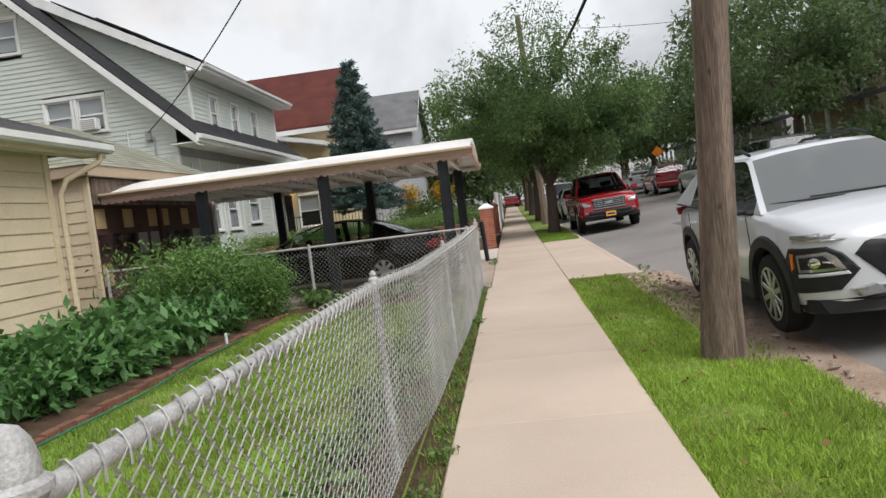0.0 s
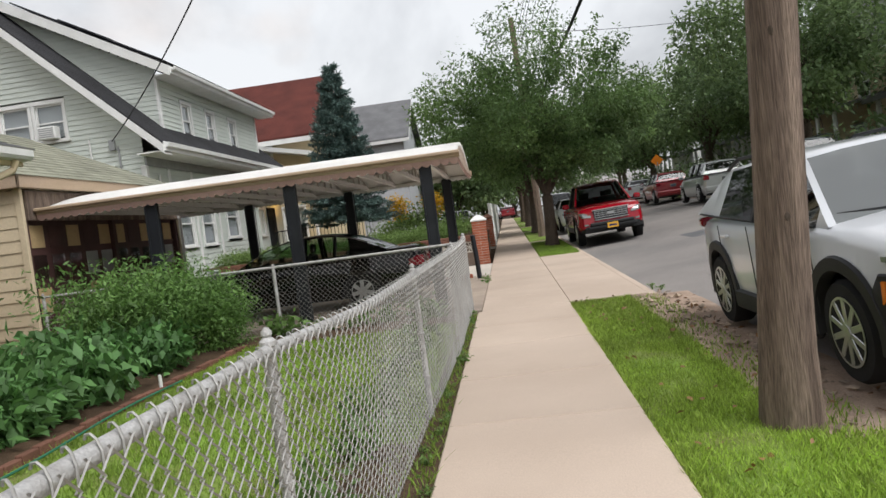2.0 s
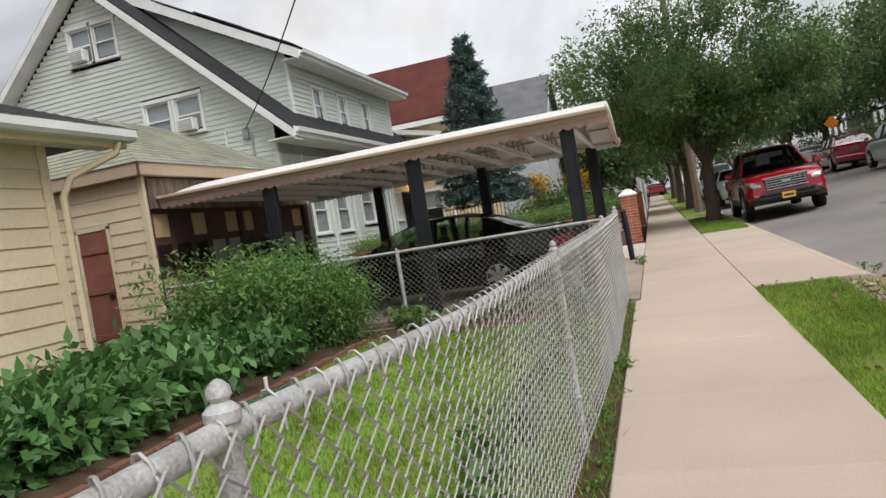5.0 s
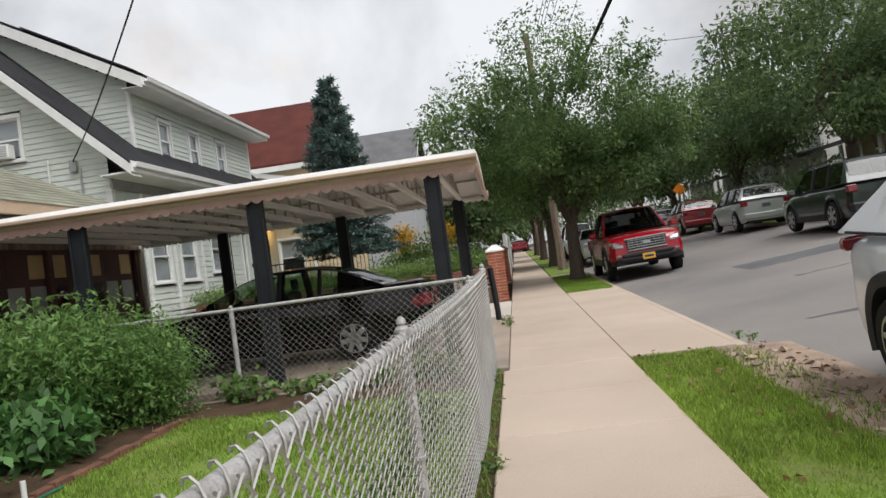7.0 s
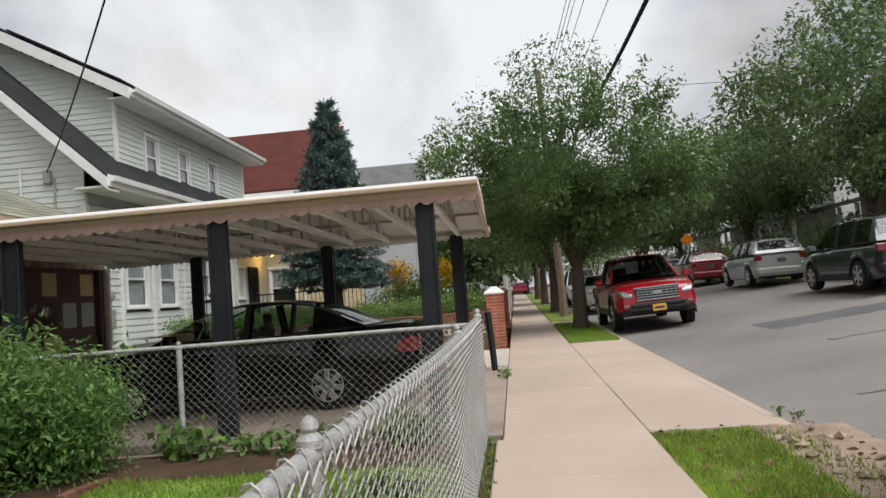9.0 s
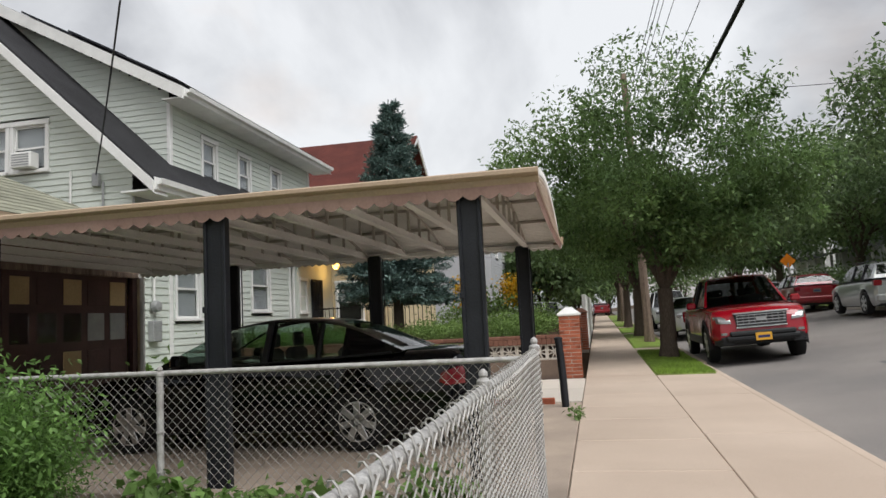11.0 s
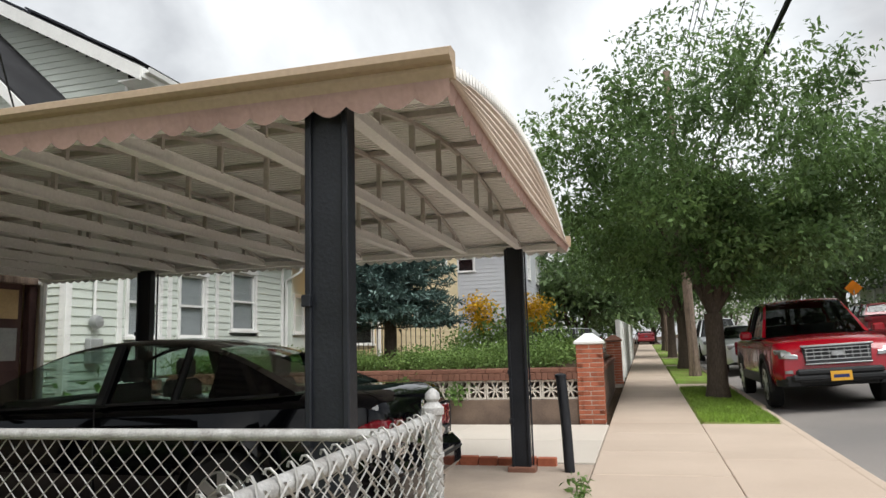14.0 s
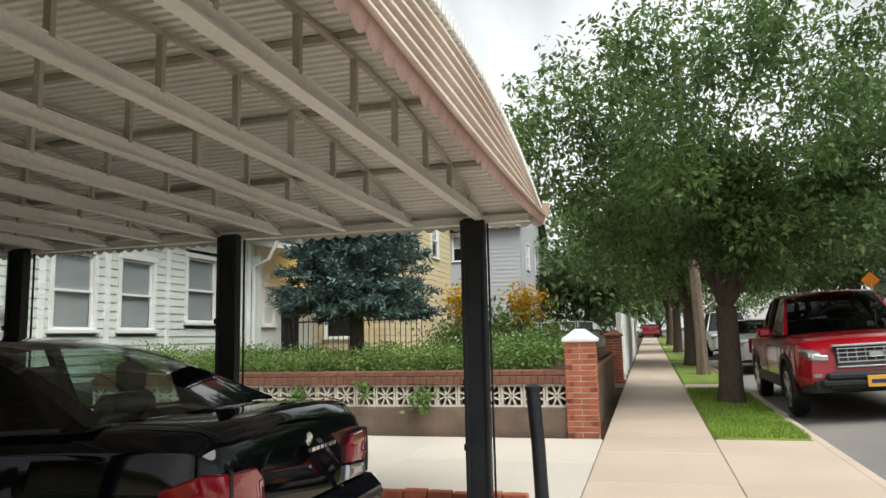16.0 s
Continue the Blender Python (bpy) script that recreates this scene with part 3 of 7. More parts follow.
def shingle_plane(bm, a, b, c, d, rows, tabs, lift=0.012):
    """Courses of shingles on the quad a-b (eave) to d-c (ridge)."""
    a, b, c, d = (Vector(p) for p in (a, b, c, d))
    nrm = (b - a).cross(d - a).normalized()
    for r in range(rows):
        f0, f1 = r / rows, min(1.0, (r + 1.12) / rows)
        l0, r0, l1, r1 = a.lerp(d, f0), b.lerp(c, f0), a.lerp(d, f1), b.lerp(c, f1)
        off = 0.5 / tabs if r % 2 else 0.0
        cuts = sorted({0.0, 1.0} | {min(1.0, max(0.0, k / tabs + off)) for k in range(tabs + 1)})
        for s, t in zip(cuts, cuts[1:]):
            q = [l0.lerp(r0, s) + nrm * lift, l0.lerp(r0, t) + nrm * lift, l1.lerp(r1, t) + nrm * 0.002, l1.lerp(r1, s) + nrm * 0.002]
            v = [bm.verts.new(p) for p in q]
            bm.faces.new(v)
            w = [bm.verts.new(l0.lerp(r0, s)), bm.verts.new(l0.lerp(r0, t))]
            bm.faces.new((w[0], w[1], v[1], v[0]))


# near beige outbuilding
nb = thing("beige_outbuilding", "low building with cream clapboard siding and grey shingle eave", "building")
part("core", bx(-11, -4.78, -7, 9.95, -0.3, 3.02), "siding_beige", nb)
bm = bmesh.new()
siding(bm, (-4.78, -7), (-4.78, 9.95), 0.05, 2.95, 0.20, (1, 0))
siding(bm, (-11, 10.45), (-4.78, 9.95), 0.05, 2.95, 0.20, (0, 1))
part("siding", bm, "siding_beige", nb)
part("corner_board", bx(-4.80, -4.74, 9.86, 9.975, 0.05, 2.95, 0.006), "siding_beige", nb)
part("fascia", bx(-4.45, -4.40, -7, 10.82, 2.86, 3.02, 0.008), "siding_beige", nb)
part("soffit", bx(-4.76, -4.46, -7, 10.8, 2.90, 2.93), "white_paint", nb)
bm = bmesh.new()
pts = [(-4.40, 2.92), (-4.30, 2.93), (-4.27, 2.97), (-4.27, 3.05), (-4.30, 3.05), (-4.31, 2.98), (-4.40, 2.96)]
prism(bm, [(x, -7, z) for x, z in pts], (0, 17.85, 0))
part("gutter", bm, "white_paint", nb)
part("downspout", tb([(-4.35, 10.62, 2.92), (-4.40, 10.60, 2.80), (-4.62, 10.12, 2.55), (-4.69, 10.05, 2.35), (-4.69, 10.05, 0.15)], 0.042, 8), "siding_beige", nb, smooth=True)
bm = bmesh.new()
shingle_plane(bm, (-4.28, -7.2, 3.06), (-4.28, 10.9, 3.06), (-8.2, 10.9, 4.5), (-8.2, -7.2, 4.5), 22, 40)
box(bm, -8.2, -4.32, -7.2, 10.88, 3.0, 3.04)
part("roof", bm, "shingle_grey", nb)

# garage behind the carport
gar = thing("garage", "cream clapboard garage with brown panelled doors and green shingle hip roof", "garage")
GX, GY0, GY1 = -6.2, 13.22, 18.7
part("core", bx(-10.6, GX - 0.25, GY0 + 0.03, GY1 - 0.03, -0.2, 2.95), "siding_beige", gar)
bm = bmesh.new()
siding(bm, (-10.6, GY0), (GX, GY0), 0.1, 2.9, 0.20, (0, -1), holes=((2.98, 3.66, 0.2, 2.32),))
part("siding", bm, "siding_beige", gar)
bm = bmesh.new()
siding(bm, (-10.6, GY1), (GX, GY1), 0.1, 2.9, 0.20, (0, 1))
part("siding", bm, "siding_beige", gar)
part("corner_board", bx(GX - 0.09, GX + 0.02, GY0 - 0.03, GY0 + 0.04, 0.05, 2.92, 0.006), "siding_beige", gar)
side_door = part("side_door", bx(-7.56, -7.02, GY0 - 0.02, GY0 + 0.02, 0.25, 2.2, 0.006), "door_brown", gar, "weathered red-brown wooden door")
for zz0 in (0.45, 1.2, 1.85):
    part("batten", bx(-7.55, -7.03, GY0 - 0.04, GY0 - 0.02, zz0, zz0 + 0.1, 0.004), "door_brown", side_door)
part("latch", bx(-7.13, -7.04, GY0 - 0.06, GY0 - 0.02, 1.12, 1.17, 0.004), "iron", side_door)
for a in ((-7.63, -7.57, 0.25, 2.27), (-7.01, -6.95, 0.25, 2.27)):
    part("door_casing", bx(a[0], a[1], GY0 - 0.03, GY0 + 0.02, a[2], a[3], 0.004), "siding_beige", gar)
part("door_casing", bx(-7.63, -6.95, GY0 - 0.03, GY0 + 0.02, 2.21, 2.29, 0.004), "siding_beige", gar)
part("fascia", bx(GX + 0.10, GX + 0.14, GY0 - 0.2, GY1 + 0.2, 2.92, 3.14, 0.01), "awning_cream", gar)
part("fascia", bx(-10.6, GX + 0.14, GY0 - 0.2, GY0 - 0.16, 2.92, 3.14, 0.01), "awning_cream", gar)
part("soffit", bx(-10.6, GX + 0.1, GY0 - 0.16, GY1 + 0.16, 2.93, 2.97), "siding_beige", gar)
part("worn_lintel", bx(GX - 0.03, GX + 0.03, GY0 + 0.1, GY1 - 0.05, 2.40, 2.90, 0.01), "pole_wood", gar, "bare weathered wooden lintel boards")
bm = bmesh.new()
ex, ax, z0, z1 = GX + 0.16, -8.3, 3.12, 4.42
shingle_plane(bm, (ex, GY0 - 0.22, z0), (ex, GY1 + 0.22, z0), (ax, 16.6, z1), (ax, 14.9, z1), 16, 22)
shingle_plane(bm, (-10.7, GY0 - 0.22, z0), (ex, GY0 - 0.22, z0), (ax, 14.9, z1), (ax - 0.01, 14.9, z1), 16, 18)
shingle_plane(bm, (ex, GY1 + 0.22, z0), (-10.7, GY1 + 0.22, z0), (ax - 0.01, 16.6, z1), (ax, 16.6, z1), 16, 18)
shingle_plane(bm, (-10.7, GY1 + 0.22, z0), (-10.7, GY0 - 0.22, z0), (ax, 14.9, z1), (ax, 16.6, z1), 10, 12)
part("roof", bm, "shingle_green", gar)
for i, (a, b) in enumerate(((GY0 + 0.15, 15.9), (15.95, GY1 - 0.2))):
    gd = part("garage_door", bx(GX - 0.16, GX - 0.10, a, b, 0.08, 2.42, 0.006), "garage_door", gar, "dark brown panelled garage door with boarded panes")
    cw = (b - a) / 5
    for r, (h0, h1) in enumerate(((0.2, 0.72), (0.82, 1.3), (1.38, 1.86), (1.92, 2.36))):
        for c in range(5):
            kind = "garage_door"
            if r == 2:
                kind = "meter_grey" if c > 2 else "window_glass"
            if (r == 3 and c % 2 == 0) or (r == 1 and (c + i) % 3 == 0):
                kind = "board_tan"
            d = 0.012 if kind != "garage_door" else 0.008
            part("panel", bx(GX - 0.10, GX - 0.10 + d, a + c * cw + 0.07, a + (c + 1) * cw - 0.07, h0 + 0.03, h1 - 0.03, 0.003), kind, gd)
for y in (GY0 + 0.08, 15.92, GY1 - 0.1):
    part("jamb", bx(GX - 0.12, GX - 0.02, y - 0.06, y + 0.06, 0.05, 2.45, 0.006), "garage_door", gar)
part("drain_pipe", tb([(GX + 0.06, GY1 - 0.02, 2.6), (GX + 0.06, GY1 - 0.02, 0.2)], 0.04, 8), "white_paint", gar, smooth=True)

# pale green house
HX, HY0, HY1 = -7.95, 21.0, 31.3
AX, AZ, EZ = -13.25, 10.0, 4.55
hs_ = thing("pale_green_house", "pale green clapboard house with steep dark gable roof and long dormer", "house")
W = 2 * (HX - AX)


def gable(s):
    x = HX - W + s
    return AZ - 0.25 - abs(x - AX) * (AZ - EZ - 0.1) / (HX + 0.75 - AX)


part("core", bx(HX - W, HX - 0.34, HY0 + 0.34, HY1, -0.2, 4.4), "siding_green", hs_)
bm = bmesh.new()
prism(bm, [(HX - W, HY0 + 0.34, 4.3), (HX - 0.34, HY0 + 0.34, 4.3), (AX, HY0 + 0.34, 9.6)], (0, HY1 - HY0 - 0.34, 0))
part("attic_core", bm, "siding_green", hs_)
bm = bmesh.new()
wins = ((-11.45, 5.12, 0.80, 1.0), (-10.45, 5.12, 0.80, 1.0), (-13.62, 7.72, 0.72, 1.0), (-12.78, 7.72, 0.72, 1.0))
siding(bm, (HX - W, HY0), (HX, HY0), 0.55, 9.9, 0.14, (0, -1), holes=[(x - w / 2 - 0.08 - (HX - W), x + w / 2 + 0.08 - (HX - W), z - 0.06, z + h + 0.08) for x, z, w, h in wins], zz=gable, lap=0.024)
part("gable_siding", bm, "siding_green", hs_)
part("foundation", bx(HX - W, HX - 0.02, HY0 + 0.01, HY1, -0.2, 0.56), "stucco", hs_)
for x, z, w, h in wins:
    window(hs_, (x, HY0, z), (1, 0), (0, -1), w, h, blind=0.9)
for x, z, w in ((-10.45, 5.14, 0.5), (-13.62, 7.74, 0.5)):
    acu = part("air_conditioner", bx(x - w / 2, x + w / 2, HY0 - 0.28, HY0 - 0.02, z, z + 0.34, 0.02), "white_paint", hs_, "boxy white window air conditioner")
    for k in range(5):
        part("louvre", bx(x - w / 2 + 0.04, x + w / 2 - 0.04, HY0 - 0.287, HY0 - 0.28, z + 0.05 + k * 0.055, z + 0.075 + k * 0.055), "meter_grey", acu)
# street front
front_w = [(23.0, 1.80, 0.92, 1.36), (24.62, 1.80, 0.92, 1.36), (26.75, 1.98, 1.05, 1.42)]
bm = bmesh.new()
siding(bm, (HX, HY0), (HX, HY1), 0.55, 4.1, 0.16, (1, 0), holes=[(y - w / 2 - 0.08 - HY0, y + w / 2 + 0.08 - HY0, z - 0.06, z + h + 0.1) for y, z, w, h in front_w], lap=0.024)
siding(bm, (HX, 22.35), (HX, 30.6), 4.85, 6.8, 0.14, (1, 0), holes=[(y - 0.4 - 22.35, y + 0.4 - 22.35, 5.15, 6.35) for y in (24.05, 25.9, 27.9)], lap=0.024)
siding(bm, (-12.9, 22.35), (HX, 22.35), 5.0, 9.9, 0.14, (0, -1), zz=lambda s: 7.06 + (4.9 - s) * 0.545, lap=0.02)
part("front_siding", bm, "siding_green", hs_)
part("dormer_core", bx(-12.6, HX - 0.34, 22.7, 30.5, 4.4, 6.85), "siding_green", hs_)
for y, z, w, h in front_w:
    window(hs_, (HX, y, z), (0, 1), (1, 0), w, h, blind=0.97)
for y in (24.05, 25.9, 27.9):
    window(hs_, (HX, y, 5.22), (0, 1), (1, 0), 0.62, 1.0, blind=1.0)
for y in (21.03, 22.3, 23.8, 25.55, 28.75):
    part("corner_trim", bx(HX - 0.02, HX + 0.035, y - 0.07, y + 0.07, 0.5, 4.1, 0.006), "white_paint", hs_)
for y in (22.37, 30.5):
    part("corner_trim", bx(HX - 0.05, HX + 0.035, y - 0.06, y + 0.06, 4.75, 6.85, 0.006), "white_paint", hs_)
part("corner_trim", bx(HX - 0.12, HX + 0.02, HY0 - 0.035, HY0 + 0.02, 0.5, 4.1, 0.006), "white_paint", hs_)
# main roof
rx = HX + 0.80
rz0 = EZ - 0.1
bm = bmesh.new()
for sgn in (1, -1):
    a = Vector((AX + sgn * (rx - AX), HY0 - 0.45, rz0))
    t = Vector((AX, HY0 - 0.45, AZ + 0.05))
    n = Vector((0, 0, 0.14))
    prism(bm, [a, t, t + n, a + n], (0, HY1 - HY0 + 0.9, 0))
part("roof", bm, "shingle_dark", hs_, "dark weathered shingle roof")
for sgn in (1, -1):
    a = Vector((AX + sgn * (rx - AX), HY0 - 0.49, rz0 - 0.16))
    t = Vector((AX, HY0 - 0.49, AZ - 0.12))
    part("bargeboard", pr([a, t, t + Vector((0, 0, 0.24)), a + Vector((0, 0, 0.24))], (0, 0.045, 0)), "white_paint", hs_)
    u0, u1 = a + Vector((0, 0.05, -0.02)), t + Vector((0, 0.05, -0.02))
    part("rake_soffit", pr([u0, u1, u1 + Vector((0, 0, 0.03)), u0 + Vector((0, 0, 0.03))], (0, 0.44, 0)), "white_paint", hs_)
part("eave_fascia", bx(rx - 0.02, rx + 0.03, HY0 - 0.45, HY1 + 0.4, rz0 - 0.10, rz0 + 0.16, 0.01), "white_paint", hs_)
bm = bmesh.new()
prism(bm, [(rx + 0.03, HY0 - 0.4, rz0), (rx + 0.13, HY0 - 0.4, rz0 + 0.02), (rx + 0.15, HY0 - 0.4, rz0 + 0.13), (rx + 0.12, HY0 - 0.4, rz0 + 0.13), (rx + 0.10, HY0 - 0.4, rz0 + 0.05), (rx + 0.03, HY0 - 0.4, rz0 + 0.04)], (0, HY1 - HY0 + 0.7, 0))
part("gutter", bm, "white_paint", hs_)
part("eave_soffit", bx(HX, rx - 0.02, HY0 - 0.4, HY1 + 0.35, rz0 - 0.10, rz0 - 0.06), "white_paint", hs_)
# grey strip below the soffit, the eave's shadow put into its colour
part("eave_shadow_board", bx(HX - 0.02, HX + 0.05, HY0, HY1, 4.1, 4.36, 0.006), "meter_grey", hs_)
# dormer roof
bm = bmesh.new()
prism(bm, [(HX + 0.62, 21.95, 6.84), (AX + 0.35, 21.95, 9.84), (AX + 0.35, 21.95, 9.96), (HX + 0.62, 21.95, 6.96)], (0, 9.1, 0))
part("dormer_roof", bm, "shingle_dark", hs_)
part("dormer_fascia", bx(HX + 0.60, HX + 0.65, 21.93, 31.07, 6.72, 6.93, 0.01), "white_paint", hs_)
bm = bmesh.new()
prism(bm, [(HX + 0.62, 21.91, 6.66), (AX + 0.6, 21.91, 9.52), (AX + 0.6, 21.91, 9.82), (HX + 0.62, 21.91, 6.94)], (0, 0.05, 0))
part("dormer_rake", bm, "white_paint", hs_)
bm = bmesh.new()
prism(bm, [(HX + 0.65, 22.0, 6.82), (HX + 0.75, 22.0, 6.83), (HX + 0.77, 22.0, 6.92), (HX + 0.74, 22.0, 6.92), (HX + 0.73, 22.0, 6.86), (HX + 0.65, 22.0, 6.86)], (0, 9.05, 0))
part("dormer_gutter", bm, "white_paint", hs_)
part("dormer_soffit", bx(HX + 0.04, HX + 0.6, 22.0, 31.0, 6.72, 6.75), "white_paint", hs_)
# solar panels
d = Vector((AX + 0.35 - (HX + 0.62), 0, 9.90 - 6.9)).normalized()
nrm = Vector((-d.z, 0, d.x)) if d.x > 0 else Vector((d.z, 0, -d.x))
for r in range(3):
    for c in range(7 if r < 2 else 4):
        o = Vector((HX + 0.45, 22.1 + 0.25 * r + c * 1.2, 6.97)) + d * (r * 1.75 + 0.25) + nrm * (0.13 + 0.03 * (r % 2))
        q = [o, o + Vector((0, 1.12, 0)), o + Vector((0, 1.12, 0)) + d * 1.66, o + d * 1.66]
        part("solar_panel", pr(q, nrm * 0.04), "solar", hs_, "black glossy solar panel")
d2 = Vector((AX - rx, 0, AZ + 0.05 - rz0)).normalized()
n2 = Vector((-d2.z, 0, d2.x)) if d2.x > 0 else Vector((d2.z, 0, -d2.x))
for k in range(3):
    o = Vector((rx - 0.4, HY0 - 0.3, rz0 + 0.22)) + d2 * (0.2 + 1.75 * k) + n2 * 0.12
    q = [o, o + Vector((0, 1.25, 0)), o + Vector((0, 1.25, 0)) + d2 * 1.68, o + d2 * 1.68]
    part("solar_panel", pr(q, n2 * 0.04), "solar", hs_, "black glossy solar panel")
# entry porch with its warm lamp
part("porch_roof", pr([(HX - 0.2, 28.9, 4.05), (HX + 1.7, 28.9, 3.72), (HX + 1.7, 28.9, 3.84), (HX - 0.2, 28.9, 4.2)], (0, 3.6, 0)), "white_paint", hs_)
part("porch_wall", bx(HX - 0.02, HX + 0.22, 28.9, 29.0, 0.5, 3.7), "siding_green", hs_)
part("porch_post", bx(HX + 1.5, HX + 1.62, 32.2, 32.32, 0.4, 3.75, 0.01), "white_paint", hs_)
part("porch_back", bx(HX + 0.02, HX + 0.06, 29.05, 32.4, 0.5, 4.0), "siding_green", hs_)
part("porch_floor", bx(HX, HX + 1.7, 28.9, 32.5, 0.2, 0.85), "stucco", hs_)
sd = part("storm_door", bx(HX + 0.07, HX + 0.12, 30.35, 31.3, 0.85, 3.05, 0.01), "dark_room", hs_, "black scrolled iron storm door")
for k in range(7):
    part("bar", bx(HX + 0.12, HX + 0.14, 30.42 + k * 0.13, 30.44 + k * 0.13, 0.9, 3.0), "iron", sd)
for k in range(5):
    a = radians(30 + 30 * k)
    part("scroll", tb([(HX + 0.145, 30.82, 1.9), (HX + 0.145, 30.82 + 0.4 * math.cos(a), 1.9 + 0.7 * math.sin(a))], 0.012, 5), "iron", sd)
window(hs_, (HX + 0.06, 29.65, 1.95), (0, 1), (1, 0), 0.5, 1.0, blind=0.2)
part("downspout", tb([(HX + 0.85, 28.8, 4.2), (HX + 0.55, 28.8, 3.6), (HX + 0.1, 28.85, 3.4), (HX + 0.08, 28.85, 0.6)], 0.045, 8), "white_paint", hs_, smooth=True)
lamp = thing("porch_lamp", "small glowing amber porch lamp beside the entry", "lamp", (HX + 0.55, 31.5, 3.55))
bm = bmesh.new()
lathe(bm, [(0.03, 0.12), (0.10, 0.10), (0.12, 0.0), (0.09, -0.10), (0.02, -0.13)], 14)
part("globe", bm, "porch_glow", lamp, smooth=True)
bm = bmesh.new()
lathe(bm, [(0.05, 0.24), (0.05, 0.12), (0.11, 0.10)], 14)
part("cap", bm, "iron", lamp, smooth=True)
pl = new("porch_light", bpy.data.lights.new("porch_light", "POINT"))
pl.data.energy, pl.data.color, pl.data.shadow_soft_size = 14, (1.0, 0.55, 0.15), 0.1
pl.location = (HX + 0.6, 31.5, 3.3)
meter = thing("electric_meter", "grey electric meter with conduit on the house wall", "meter", (HX + 0.02, 21.6, 0))
part("meter_box", bx(0.0, 0.14, -0.16, 0.16, 1.3, 1.75, 0.015), "meter_grey", meter)
bm = bmesh.new()
lathe(bm, [(0.12, 0.0), (0.13, 0.06), (0.11, 0.13), (0.02, 0.15)], 14, (0.04, 0.0, 2.05), "x")
part("dial", bm, "meter_grey", meter, smooth=True)
part("conduit", tb([(0.05, 0, 1.9), (0.05, 0, 3.9)], 0.03, 7), "white_paint", meter)
srv = thing("service_bracket", "grey service bracket and conduit on the gable", "bracket", (-8.75, HY0 - 0.03, 0))
part("insulator", bx(-0.08, 0.08, -0.12, 0.0, 4.6, 4.9, 0.02), "meter_grey", srv)
part("conduit", tb([(0.14, -0.03, 4.7), (0.14, -0.03, 3.4)], 0.025, 7), "meter_grey", srv)
part("conduit", tb([(-0.65, -0.03, 5.0), (-0.65, -0.03, 3.4)], 0.025, 7), "white_paint", srv)


def plain_house(name, label, x0, x1, y0, y1, z0, ze, zr, ridge, m, roof, wins, group="", porch=False, front=1):
    """A storeyed house with gable roof; ridge 'x' or 'y'; wins: (face, s, z, w, h)."""
    h = thing(name, label, "house", group=group)
    part("wall", bx(x0 + 0.3, x1 - 0.3, y0 + 0.3, y1 - 0.3, z0 - 0.6, ze), m, h)
    bm = bmesh.new()
    hol = {"s": [], "e": [], "w": []}
    for f, s, z, w, hh in wins:
        base = x0 if f == "s" else y0
        hol[f].append((s - w / 2 - 0.08 - base, s + w / 2 + 0.08 - base, z - 0.06, z + hh + 0.08))
    mx, my = (x0 + x1) / 2, (y0 + y1) / 2
    g1 = (lambda s: ze + (zr - ze) * (1 - abs(s - (x1 - x0) / 2) / ((x1 - x0) / 2))) if ridge == "y" else None
    g2 = (lambda s: ze + (zr - ze) * (1 - abs(s - (y1 - y0) / 2) / ((y1 - y0) / 2))) if ridge == "x" else None
    siding(bm, (x0, y0), (x1, y0), z0 - 0.3, zr if g1 else ze, 0.22, (0, -1), hol["s"], g1)
    siding(bm, (x1, y0), (x1, y1), z0 - 0.3, zr if g2 else ze, 0.22, (1, 0), hol["e"], g2)
    siding(bm, (x0, y0), (x0, y1), z0 - 0.3, zr if g2 else ze, 0.22, (-1, 0), hol["w"], g2)
    part("siding", bm, m, h)
    for f, s, z, w, hh in wins:
        p, d, o = ((s, y0, z), (1, 0), (0, -1)) if f == "s" else ((x1, s, z), (0, 1), (1, 0)) if f == "e" else ((x0, s, z), (0, 1), (-1, 0))
        window(h, p, d, o, w, hh, blind=0.5)
    bm = bmesh.new()
    o, t = 0.45, Vector((0, 0, 0.16))
    if ridge == "x":
        for sg in (1, -1):
            a, r = Vector((x0 - o, my + sg * (my - y0 + o), ze - 0.2)), Vector((x0 - o, my, zr))
            prism(bm, [a, r, r + t, a + t], (x1 - x0 + 2 * o, 0, 0))
    else:
        for sg in (1, -1):
            a, r = Vector((mx + sg * (mx - x0 + o), y0 - o, ze - 0.2)), Vector((mx, y0 - o, zr))
            prism(bm, [a, r, r + t, a + t], (0, y1 - y0 + 2 * o, 0))
    part("roof", bm, roof, h)
    for sg in (1, -1):
        if ridge == "x":
            for xe in (x0 - o, x1 + o - 0.04):
                a, r = Vector((xe, my + sg * (my - y0 + o + 0.03), ze - 0.36)), Vector((xe, my, zr - 0.13))
                part("bargeboard", pr([a, r, r + t * 1.2, a + t * 1.2], (0.05, 0, 0)), "white_paint", h)
            part("fascia", bx(x0 - o, x1 + o, my + sg * (my - y0 + o) - 0.02, my + sg * (my - y0 + o) + 0.02, ze - 0.36, ze - 0.14), "white_paint", h)
        else:
            a, r = Vector((mx + sg * (mx - x0 + o + 0.03), y0 - o - 0.04, ze - 0.36)), Vector((mx, y0 - o - 0.04, zr - 0.13))
            part("bargeboard", pr([a, r, r + t * 1.2, a + t * 1.2], (0, 0.05, 0)), "white_paint", h)
    return h


